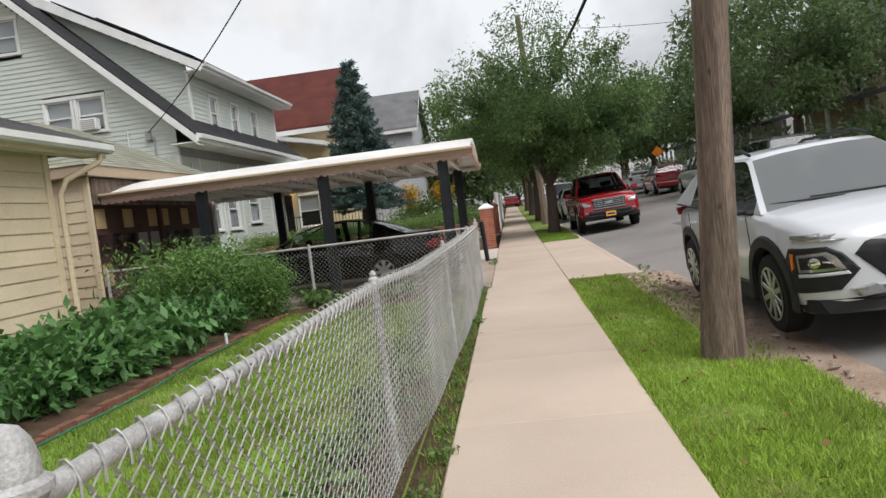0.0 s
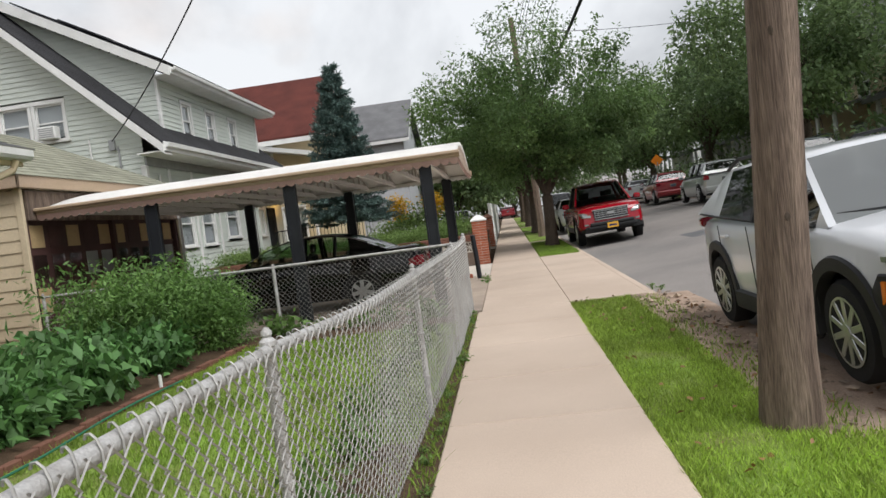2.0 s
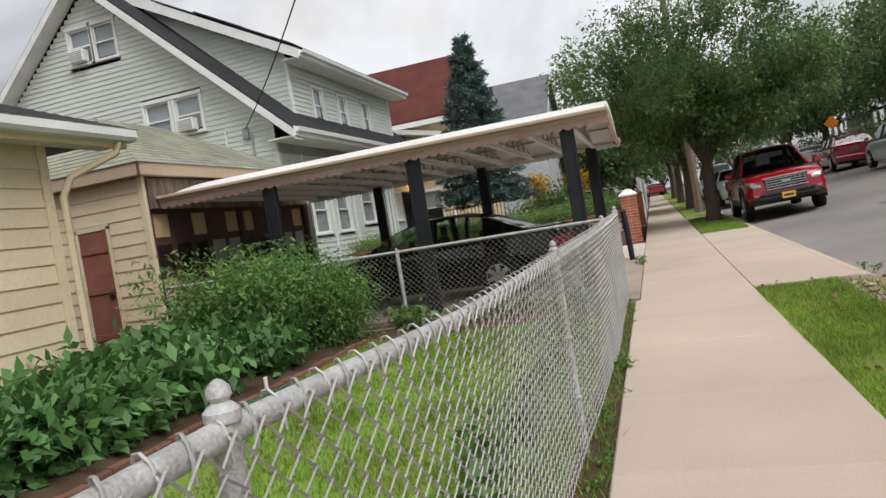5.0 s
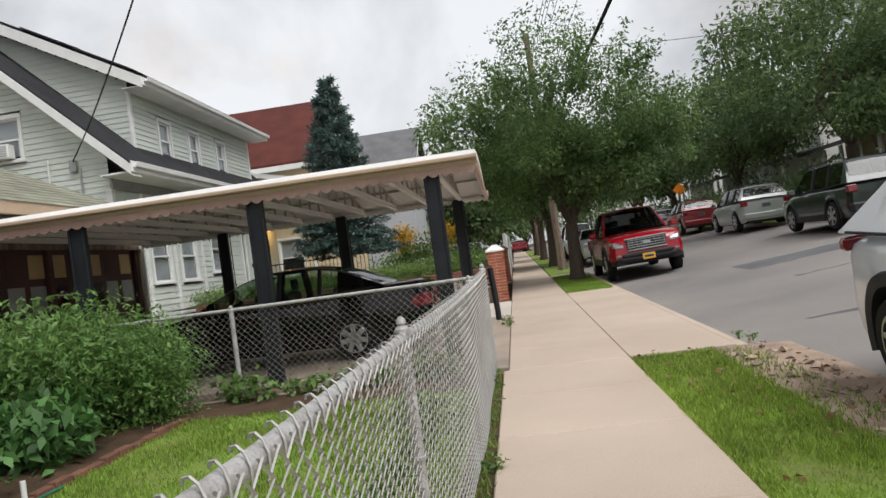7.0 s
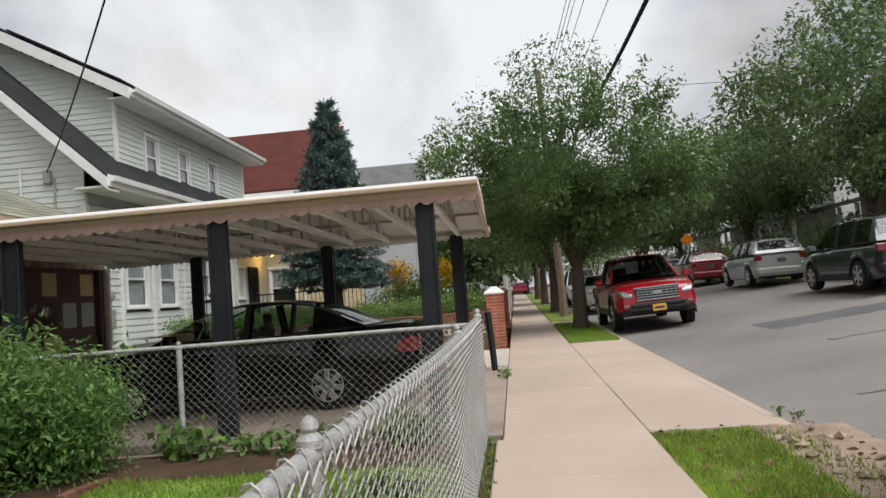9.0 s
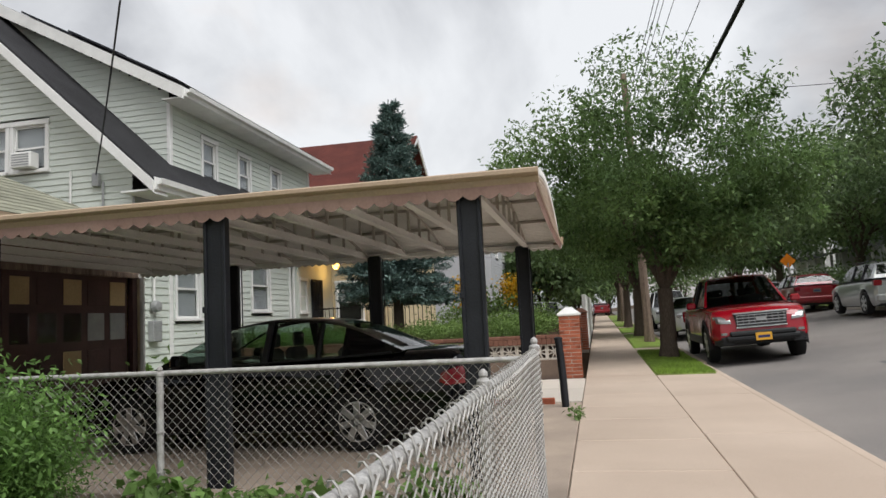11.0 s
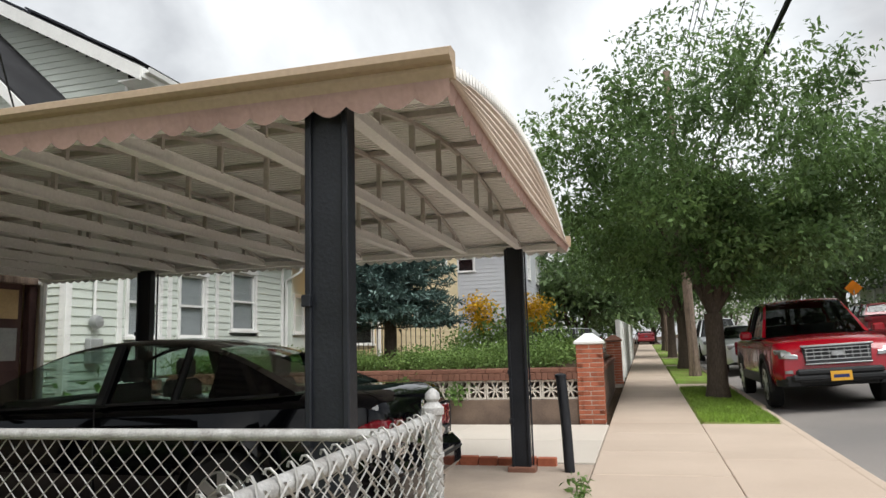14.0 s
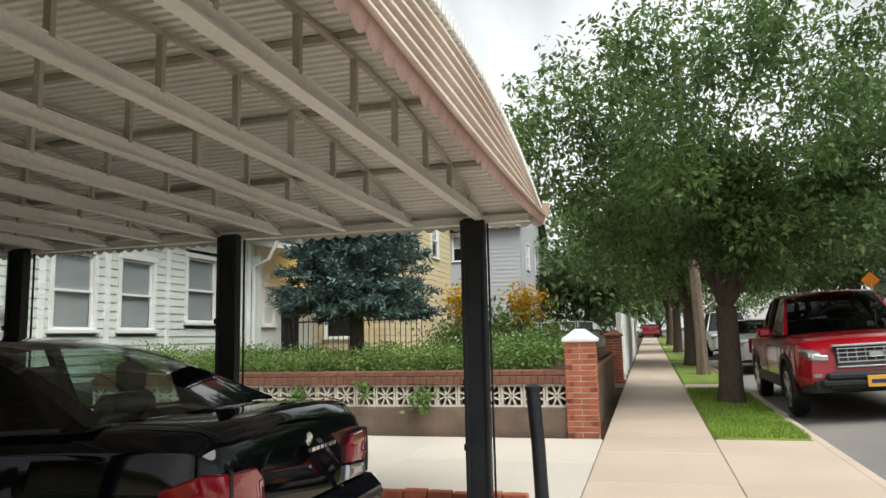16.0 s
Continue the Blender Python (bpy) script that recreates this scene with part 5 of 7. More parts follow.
up = utility_pole("utility_pole", "weathered brown wooden utility pole in the grass verge", (3.01, 6.86, gz(6.86)), (3.55, 6.5, 10.6), 0.150, 0.112, 4)
for z, a in ((2.33, -2.0), (1.25, -1.7), (0.82, -1.2), (3.2, -1.5)):
    bm = bmesh.new()
    c = Vector((3.01, 6.86, 0)).lerp(Vector((3.55, 6.5, 0)), z / 10.6)
    lathe(bm, [(0.016, 0.0), (0.014, 0.010), (0.004, 0.012)], 10, (0, 0, 0))
    bmesh.ops.transform(bm, matrix=Matrix.Translation((c.x + 0.139 * math.cos(a), c.y + 0.139 * math.sin(a), z)) @ Matrix.Rotation(a, 4, "Z") @ Matrix.Rotation(radians(90), 4, "Y") @ Matrix.Scale(1.8, 4, (1, 0, 0)), verts=bm.verts[:])
    part("knot", bm, "bark", up, "dark knot hole")
utility_pole("utility_pole", "tall thin wooden utility pole rising behind the trees", (3.2, 33.8, gz(33)), (3.0, 33.8, 10.0), 0.15, 0.11, 9)
utility_pole("utility_pole", "far wooden utility pole along the street", (3.6, 62, gz(62)), (3.6, 62, 11.0), 0.15, 0.11, 12)


def cable(name, label, pts, r, sag, group="overhead cables"):
    c = thing(name, label, "cable", group=group)
    bm = bmesh.new()
    allp = []
    for a, b in zip(pts, pts[1:]):
        a, b = Vector(a), Vector(b)
        allp += [a.lerp(b, k / 24) - Vector((0, 0, sag * 4 * (k / 24) * (1 - k / 24))) for k in range(24)]
    allp.append(Vector(pts[-1]))
    tube(bm, allp, r, 6)
    part("wire", bm, "cable", c)


cable("trunk_cable", "thick black bundled telephone cable overhead", [(4.4, -20, 7.0), (4.3, 6.5, 7.3), (4.4, 33.8, 7.6), (4.6, 62, 8.0)], 0.05, 0.45)
cable("trunk_cable", "black overhead cable beside the trunk cable", [(4.6, -20, 7.3), (4.5, 6.5, 7.6), (4.55, 33.8, 7.9), (4.8, 62, 8.2)], 0.018, 0.5)
for dx, z in ((-0.55, 9.4), (-0.4, 9.5), (-0.2, 9.7), (0.15, 9.9), (0.4, 8.9)):
    cable("power_line", "thin overhead power line along the street", [(4.1 + dx, -20, z), (4.1 + dx, 6.5, z + 0.2), (3.9 + dx, 33.8, z + 0.35), (3.6 + dx, 62, z + 0.6)], 0.010, 0.4)
cable("service_drop", "thin twisted service drop cable to the house", [(3.4, 6.5, 9.0), (-8.75, 20.9, 4.85)], 0.014, 0.7)
cable("service_drop", "thin service drop cable crossing the sky", [(3.4, 6.5, 9.2), (-14, 14.5, 7.6)], 0.012, 0.5)
cable("service_drop", "thin cable crossing the street", [(3.1, 33.8, 9.4), (15, 30, 8.0)], 0.010, 0.4)

# ---- vehicles ----
def wheel(parent, x, y, r, w, spokes, side, wide=0.02, m_rim="alloy"):
    wh = new("wheel")
    wh.parent = parent
    wh.matrix_basis = pose(x, y, r)
    bm = bmesh.new()
    lathe(bm, [(r * 0.66, -w / 2), (r * 0.93, -w / 2), (r, -w / 2 + 0.035), (r, w / 2 - 0.035), (r * 0.93, w / 2), (r * 0.66, w / 2)], 32, (0, 0, 0), "x")
    part("tyre", bm, "rubber", wh, smooth=True)
    bm = bmesh.new()
    o = side * w / 2
    lathe(bm, [(r * 0.67, o - side * 0.002), (r * 0.67, o + side * 0.006), (r * 0.60, o + side * 0.004), (r * 0.58, o - side * 0.05), (0.01, o - side * 0.06)], 32, (0, 0, 0), "x", False)
    part("rim_barrel", bm, "trim_black" if spokes > 5 else "meter_grey", wh, smooth=True)
    bm = bmesh.new()
    for k in range(spokes):
        q = Matrix.Rotation(2 * math.pi * k / spokes, 4, "X")
        box(bm, o - 0.02, o + 0.006 * side, -wide, wide, r * 0.08, r * 0.64, 0.004, q)
    lathe(bm, [(r * 0.16, o - 0.015), (r * 0.15, o + side * 0.012), (0.01, o + side * 0.014)], 16, (0, 0, 0), "x")
    lathe(bm, [(r * 0.64, o - side * 0.01), (r * 0.68, o + side * 0.008), (r * 0.63, o + side * 0.008)], 32, (0, 0, 0), "x", False)
    part("rim", bm, m_rim, wh)


def dense(pts, ys):
    """Smooth-ish interpolation of (y, value) pairs."""
    p = sorted(pts)
    xs, v = np.array([a for a, _ in p]), np.array([b for _, b in p])
    out = np.interp(ys, xs, v)
    for _ in range(2):
        out[1:-1] = 0.25 * out[:-2] + 0.5 * out[1:-1] + 0.25 * out[2:]
    return out


def loft(vs, fs, rings):
    n, b = len(rings[0]), len(vs)
    for r in rings:
        vs.extend(r)
    for i in range(len(rings) - 1):
        for k in range(n - 1):
            a = b + i * n + k
            fs.append((a, a + 1, a + n + 1, a + n))


SKIN = {}


def car(name, label, loc, rz, paint, top, plan, wheels, r, cab, roof, belt, hwb, hwr, glass="car_glass", zb=0.22, spokes=10, pillars=(), clad=None, group="parked cars", wide=0.02, stations=90, rails=False, screen=None, tilt=0.0, size=1.0, wrap=None, roofline=None):
    """A car along +y (front). top, plan: (y, height / half-width) lines of the body; cab: cowl, roof front, roof rear, deck (y) ; belt: (y, z) line."""
    c = thing(name, label, "car" if "pickup" not in name else "truck", loc, rz, group)
    c.matrix_basis = Matrix.Translation(loc) @ pose(0, 0, 0, 0, -tilt, 0) @ pose(0, 0, 0, 0, 0, rz) @ Matrix.Scale(size, 4)
    y0, y1 = plan[0][0], plan[-1][0]
    ys = np.linspace(y0, y1, stations)
    zt, hw = dense(top, ys), dense(plan, ys)
    rings = []
    for y, z, h in zip(ys, zt, hw):
        ar = 0.0
        for wy in wheels:
            d = abs(y - wy)
            R = r + 0.075
            if d < R:
                ar = max(ar, r + math.sqrt(R * R - d * d))
        endf = min(1.0, (min(y - y0, y1 - y) / 0.25) + 0.35)
        b = max(zb + 0.10 * (1 - endf), ar)
        zm = max(0.60 * z + 0.05, b + 0.03)
        half = [(h * 0.93, b), (h * 0.985, max(b + 0.01, zb + 0.14)), (h, max(zm * 0.86, b + 0.02)), (h * 0.99, max(zm, b + 0.03)), (h * 0.965, z - 0.10 if z - 0.10 > b + 0.04 else b + 0.04), (h * 0.92, z - 0.035), (h * 0.84, z - 0.006), (h * 0.45, z + 0.018), (0.0, z + 0.024)]
        ring = [(x, y, zz) for x, zz in half] + [(-x, y, zz) for x, zz in half[-2::-1]]
        rings.append(ring)
    vs, fs = [], []
    loft(vs, fs, rings)
    n = len(rings[0])
    fs.append(tuple(range(n)))
    fs.append(tuple(reversed(range((stations - 1) * n, stations * n))))
    bm = bmesh.new()
    bv = [bm.verts.new(v) for v in vs]
    for f in fs:
        bm.faces.new([bv[i] for i in f])
    bm.faces.ensure_lookup_table()
    for f in bm.faces[-2:]:
        for e in f.edges:
            e.smooth = False
    part("body", bm, paint, c, smooth=True)
    hm = max(hw)
    part("underbody", bx(-hm * 0.84, hm * 0.84, y0 + 0.25, y1 - 0.25, zb - 0.03, 0.62, 0.02), "trim_black", c)
    SKIN[c.name] = (ys, hw, zt)
    # cabin
    cw, rf, rr, dk = cab
    yc = np.linspace(dk, cw, 48)
    zroof = dense(roofline, yc) if roofline else dense([(dk, np.interp(dk, *zip(*sorted(belt)))), (rr, roof - 0.035), ((rf + rr) / 2, roof), (rf, roof - 0.03), (cw, np.interp(cw, *zip(*sorted(belt))))], yc)
    zbelt = np.interp(yc, *zip(*sorted(belt)))
    zroof = np.maximum(zroof, zbelt + 0.004)
    pts = []
    for y, zr_, zl in zip(yc, zroof, zbelt):
        f = min(1.0, (zr_ - zl) / (roof - zl - 0.03))
        w1 = hwb + (hwr - hwb) * f
        if wrap and y < rr:
            q = (rr - y) / (rr - dk)
            w2 = hwr * 0.93 + (wrap - hwr * 0.93) * q
            pts.append([(hwb, y, zl - 0.01), (w1, y, zl + (zr_ - zl) * 0.90), (w2, y, zr_ - 0.015 * f), (w2 * 0.6, y - 0.09 * q, zr_ + 0.006), (0, y - 0.13 * q, zr_ + 0.012)])
            continue
        pts.append([(hwb, y, zl - 0.01), (w1, y, zl + (zr_ - zl) * 0.90), (w1 * 0.93, y, zr_ - 0.02 * f), (w1 * 0.5, y, zr_ + 0.004), (0, y, zr_ + 0.01)])
    groups = {"windshield": [], "rear_window": [], "side_window": [], "side_window_r": [], "cab_frame": []}
    for i in range(len(yc) - 1):
        a, b, ym = pts[i], pts[i + 1], (yc[i] + yc[i + 1]) / 2
        for s in (1, -1):
            A, B = [(s * p[0], p[1], p[2]) for p in a], [(s * p[0], p[1], p[2]) for p in b]
            blocked = any(p0 < ym < p1 for p0, p1 in pillars) or a[1][2] - a[0][2] < 0.06
            groups["cab_frame" if blocked else "side_window" if s > 0 else "side_window_r"].append((A[0], A[1], B[1], B[0]))
            groups["cab_frame"].append((A[1], A[2], B[2], B[1]))
            kind = "windshield" if ym > rf + 0.02 else "rear_window" if ym < rr - 0.02 else "cab_frame"
            if kind == "rear_window" and ym < dk + 0.05 or kind == "windshield" and ym > cw - 0.05:
                kind = "cab_frame" if kind == "rear_window" else kind
            groups[kind] += [(A[2], A[3], B[3], B[2]), (A[3], A[4], B[4], B[3])]
    for g, quads in groups.items():
        if not quads:
            continue
        bm = bmesh.new()
        for q in quads:
            bm.faces.new([bm.verts.new(p) for p in q])
        bmesh.ops.remove_doubles(bm, verts=bm.verts[:], dist=0.001)
        part(g.replace("_r", "") if g == "side_window_r" else g, bm, paint if g == "cab_frame" else (screen or glass) if g == "windshield" else glass, c, smooth=True)
    # pillar trim lines along the window edges
    for s in (1, -1):
        for p0, p1 in pillars:
            ym = (p0 + p1) / 2
            if dk + 0.3 < ym < cw - 0.3 and p1 - p0 < 0.2:
                i = int(np.argmin(abs(yc - ym)))
                part("pillar", tb([(s * (pts[i][0][0] + 0.004), ym, pts[i][0][2]), (s * (pts[i][1][0] + 0.004), ym, pts[i][1][2])], (p1 - p0) * 0.45, 4), "trim_black", c)
        part("belt_moulding", tb([(s * (hwb + 0.006), y, z) for y, z in zip(yc[2:-2:3], zbelt[2:-2:3])], 0.012, 5), "trim_black", c)
    # cabin inside: seats and dash
    for sx in (-0.36, 0.36):
        for sy in ((rf + rr) / 2 + 0.35, (rf + rr) / 2 - 0.62):
            part("seat_back", bx(sx - 0.24, sx + 0.24, sy - 0.10, sy + 0.04, 0.5, min(belt[0][1] + 0.18, roof - 0.35), 0.05), "seat_cloth", c)
            part("headrest", bx(sx - 0.12, sx + 0.12, sy - 0.10, sy - 0.02, min(belt[0][1] + 0.2, roof - 0.34), min(belt[0][1] + 0.36, roof - 0.16), 0.03), "seat_cloth", c)
    part("dashboard", bx(-hwb * 0.9, hwb * 0.9, cw - 0.75, cw - 0.3, 0.6, np.interp(cw - 0.5, *zip(*sorted(belt))) + 0.05, 0.05), "trim_black", c)
    for wy in wheels:
        for s in (1, -1):
            wheel(c, s * (hm - 0.115), wy, r, 0.215, spokes, s, wide)
            if clad:
                bm = bmesh.new()
                t0, t1 = r + 0.065, r + 0.065 + clad
                n_ = 18
                ring = []
                for k in range(n_ + 1):
                    a = math.pi * (-0.06 + 1.12 * k / n_)
                    i = int(np.argmin(abs(ys - (wy + t1 * math.cos(a)))))
                    h = hw[i]
                    ring.append([bm.verts.new((s * xx, wy + q * math.cos(a), r + q * math.sin(a))) for q, xx in ((t0 - 0.02, h - 0.06), (t0, h + 0.014), (t1, h + 0.014), (t1 + 0.012, h - 0.01))])
                for p, q in zip(ring, ring[1:]):
                    for k in range(3):
                        bm.faces.new((p[k], p[k + 1], q[k + 1], q[k]))
                part("arch_cladding", bm, "trim_black", c, smooth=True)
    if clad:
        for s in (1, -1):
            part("sill_cladding", bx(s * hm * 0.985 - 0.03, s * hm * 0.985 + 0.03, wheels[0] + r + 0.08, wheels[1] - r - 0.08, zb - 0.02, zb + 0.16, 0.02), "trim_black", c)
    if rails:
        for s in (1, -1):
            part("roof_rail", tb([(s * (hwr - 0.04), rr - 0.1, roof - 0.06), (s * (hwr - 0.05), rr + 0.25, roof + 0.03), (s * (hwr - 0.05), rf - 0.3, roof + 0.03), (s * (hwr - 0.04), rf - 0.05, roof - 0.03)], 0.018, 6), "trim_black", c)
    return c


def surf(c, x, z, front):
    """The y of the body's skin at a place of its front or rear."""
    ys, hw, zt = SKIN[c.name]
    room = np.minimum(hw * 0.965 - abs(x), zt - 0.03 - z)
    order = range(len(ys) - 1, 0, -1) if front else range(len(ys) - 1)
    for i in order:
        k = i - 1 if front else i + 1
        if room[k] >= 0 and room[i] >= 0:
            return ys[i]
        if room[k] >= 0:
            f = room[k] / (room[k] - room[i])
            return ys[k] + (ys[i] - ys[k]) * f
    return ys[-10] if front else ys[10]


def patch(c, name, m, outline, front=True, lift=0.014, label="", parent=None, deep=0.05):
    """A moulded piece that follows the body's skin, from an outline of (x, z)."""
    s = 1 if front else -1
    pts = []
    for (x0, z0), (x1, z1) in zip(outline, outline[1:] + outline[:1]):
        for k in range(5):
            pts.append((x0 + (x1 - x0) * k / 5, z0 + (z1 - z0) * k / 5))
    cx, cz = sum(p[0] for p in pts) / len(pts), sum(p[1] for p in pts) / len(pts)
    rings = []
    bm = bmesh.new()
    for f, dy in ((1.04, -deep), (1.0, lift * 0.5), (0.94, lift), (0.5, lift)):
        rings.append([])
        for x, z in pts:
            xx, zz = cx + (x - cx) * f, cz + (z - cz) * f
            rings[-1].append(bm.verts.new((xx, surf(c, xx, zz, front) + s * dy, zz)))
    mid = bm.verts.new((cx, surf(c, cx, cz, front) + s * lift, cz))
    n = len(pts)
    for a, b in zip(rings, rings[1:]):
        for k in range(n):
            bm.faces.new((a[k], a[(k + 1) % n], b[(k + 1) % n], b[k]))
    for k in range(n):
        bm.faces.new((rings[-1][k], rings[-1][(k + 1) % n], mid))
    return part(name, bm, m, parent or c, label, smooth=True)


def hug(c, name, m, outline, side, front=True, lift=0.016, label="", parent=None):
    """A moulded piece wrapped round a corner of the body: outline of (run, z), run counted along the plan's edge from the middle of the front or rear."""
    ys, hw, zt = SKIN[c.name]
    sg = 1 if front else -1
    order = np.arange(len(ys))[::-1] if front else np.arange(len(ys))
    px, py, pt = hw[order] * 0.985, ys[order], zt[order]
    run = np.concatenate([[0.0, px[0]], px[0] + np.cumsum(np.hypot(np.diff(px), np.diff(py)))])
    px, py = np.concatenate([[0.0], px]), np.concatenate([[py[0]], py])

    def at(r, z, out):
        x, y = np.interp(r, run, px), np.interp(r, run, py)
        x1, y1 = np.interp(r + 0.03, run, px), np.interp(r + 0.03, run, py)
        t = Vector((x1 - x, y1 - y, 0)).normalized()
        n = Vector((t.y * -sg, t.x * sg, 0)) if r > 0.02 else Vector((0, sg, 0))
        if n.y * sg < -0.01 or n.x < -0.01:
            n = -n
        ok = pt >= z + 0.02
        lim = ys[order][np.argmax(ok)] if ok.any() else y
        y = min(y, lim) if front else max(y, lim)
        return Vector((side * (x + n.x * out), y + n.y * out, z))

    pts = []
    for (r0, z0), (r1, z1) in zip(outline, outline[1:] + outline[:1]):
        for k in range(6):
            pts.append((r0 + (r1 - r0) * k / 6, z0 + (z1 - z0) * k / 6))
    cr, cz = sum(p[0] for p in pts) / len(pts), sum(p[1] for p in pts) / len(pts)
    bm = bmesh.new()
    rings = []
    for f, o in ((1.03, -0.04), (1.0, lift * 0.55), (0.95, lift), (0.6, lift * 1.1), (0.3, lift * 1.15)):
        rings.append([bm.verts.new(at(cr + (r - cr) * f, cz + (z - cz) * f, o)) for r, z in pts])
    mid = bm.verts.new(at(cr, cz, lift * 1.15))
    n = len(pts)
    for a, b in zip(rings, rings[1:]):
        for k in range(n):
            bm.faces.new((a[k], a[(k + 1) % n], b[(k + 1) % n], b[k]))
    for k in range(n):
        bm.faces.new((rings[-1][k], rings[-1][(k + 1) % n], mid))
    return part(name, bm, m, parent or c, label, smooth=True)


def flip(pts):
    return [(-x, z) for x, z in pts]


def mirrors(c, y, hw, z, paint):
    for s in (1, -1):
        mr = part("mirror", bx(s * (hw + 0.13) - 0.10, s * (hw + 0.13) + 0.10, y - 0.06, y + 0.07, z, z + 0.15, 0.035), paint, c)
        part("mirror_stalk", bx(s * (hw + 0.0) - 0.06, s * (hw + 0.0) + 0.06, y - 0.02, y + 0.03, z + 0.01, z + 0.05, 0.01), "trim_black", mr)
        part("mirror_glass", bx(s * (hw + 0.13) - 0.08, s * (hw + 0.13) + 0.08, y - 0.066, y - 0.06, z + 0.02, z + 0.13), "chrome", mr)


def plate(c, x, y, z, sgn, m="plate_yellow"):
    p = part("licence_plate", bx(x - 0.152, x + 0.152, y - 0.006, y + 0.006, z, z + 0.152, 0.004), m, c, "yellow licence plate" if "yellow" in m else "")
    part("plate_mark", bx(x - 0.11, x + 0.11, y + sgn * 0.006, y + sgn * 0.009, z + 0.05, z + 0.10), "plate_blue", p)


def handles(c, ys_, hw, z, m):
    for s in (1, -1):
        for y in ys_:
            part("door_handle", bx(s * hw - 0.02, s * hw + 0.02, y - 0.09, y + 0.09, z, z + 0.03, 0.008), m, c)


def seams(c, ys_, hw, z0, z1):
    for s in (1, -1):
        for y in ys_:
            part("door_seam", bx(s * hw - 0.004, s * hw + 0.003, y - 0.004, y + 0.004, z0, z1), "trim_black", c)


# black sedan under the carport, nose to the garage
sed = car("black_sedan", "glossy black four-door sedan parked under the carport", (-2.54, 16.28, gz(16.3) - 0.015), 90, "paint_black",
          [(-2.43, 0.90), (-2.41, 0.985), (-2.36, 1.03), (-2.25, 1.04), (-1.7, 1.035), (-1.0, 1.0), (0, 0.97), (1.0, 0.95), (1.5, 0.90), (1.95, 0.82), (2.25, 0.72), (2.38, 0.60)],
          [(-2.43, 0.76), (-2.38, 0.82), (-2.25, 0.855), (-1.9, 0.88), (-1.0, 0.89), (1.0, 0.89), (1.7, 0.87), (2.1, 0.80), (2.28, 0.70), (2.38, 0.56)],
          [-1.24, 1.50], 0.315, (1.22, 0.28, -0.98, -1.76), 1.46, [(-1.78, 1.045), (-1.0, 1.0), (0, 0.965), (1.22, 0.93)], 0.82, 0.60, spokes=7, pillars=((-0.21, -0.11), (-1.9, -1.08), (1.0, 1.3), (-0.82, -0.77)), group="", wide=0.036, wrap=0.66,
          roofline=[(-1.76, 1.05), (-1.5, 1.175), (-1.25, 1.295), (-1.0, 1.385), (-0.7, 1.44), (-0.35, 1.46), (0.0, 1.45), (0.28, 1.41), (0.55, 1.315), (0.85, 1.165), (1.22, 0.945)])
for s in (1, -1):
    red = [(0.47, 0.70), (0.62, 0.685), (0.985, 0.665), (1.05, 0.70), (1.03, 0.80), (0.86, 0.86), (0.55, 0.85), (0.49, 0.80)]
    tl = hug(sed, "taillight", "lamp_red", red, s, False, 0.022, "red tail lamp wrapped round the corner")
    hug(sed, "lens", "lamp_clear", [(0.455, 0.605), (0.72, 0.60), (0.72, 0.665), (0.47, 0.685)], s, False, 0.022, "clear reversing lens", tl)
    hug(sed, "lamp_seam", "trim_black", [(0.735, 0.60), (0.745, 0.60), (0.745, 0.87), (0.735, 0.87)], s, False, 0.028, "", tl)
    o = [(0.40, 0.56), (0.66, 0.55), (0.66, 0.66), (0.42, 0.67)]
    patch(sed, "headlight", "lamp_clear", o if s > 0 else flip(o))
    part("exhaust", tb([(s * 0.5, -2.2, 0.25), (s * 0.5, -2.46, 0.25)], 0.035, 10), "chrome", sed)
part("rear_bumper", bx(-0.86, 0.86, -2.53, -2.02, 0.30, 0.59, 0.07), "paint_black", sed)
part("bumper_strip", bx(-0.80, 0.80, -2.54, -2.50, 0.47, 0.50, 0.008), "trim_black", sed)
part("front_bumper", bx(-0.74, 0.74, 2.10, 2.42, 0.24, 0.54, 0.06), "paint_black", sed)
for s in (1, -1):
    part("trunk_seam", tb([(s * 0.70, -1.85, 1.052), (s * 0.715, -2.2, 1.052), (s * 0.725, -2.37, 1.01)], 0.004, 4), "trim_black", sed)
plate(sed, 0, -2.535, 0.36, -1)
bm = bmesh.new()
lathe(bm, [(0.030, 0), (0.036, 0.006), (0.030, 0.010), (0.02, 0.006)], 16, (0, 0, 0))
bmesh.ops.transform(bm, matrix=Matrix.Translation((0, -2.425, 0.90)) @ Matrix.Rotation(radians(90), 4, "X"), verts=bm.verts[:])
part("badge", bm, "chrome", sed, "small round chrome badge")
for k, w in enumerate((0.038, 0.034, 0.034, 0.012, 0.04, 0.034)):
    x = 0.02 + 0.052 * k
    part("badge_bar", bx(x, x + w, -2.438, -2.428, 0.83, 0.85), "chrome", sed)
mirrors(sed, 0.80, 0.87, 0.95, "paint_black")
handles(sed, (0.02, -0.88), 0.885, 0.79, "paint_black")
seams(sed, (1.0, -0.16), 0.889, 0.32, 0.95)
for s in (1, -1):
    part("side_moulding", bx(s * 0.895 - 0.01, s * 0.895 + 0.01, -0.85, 1.0, 0.48, 0.54, 0.006), "paint_black", sed)

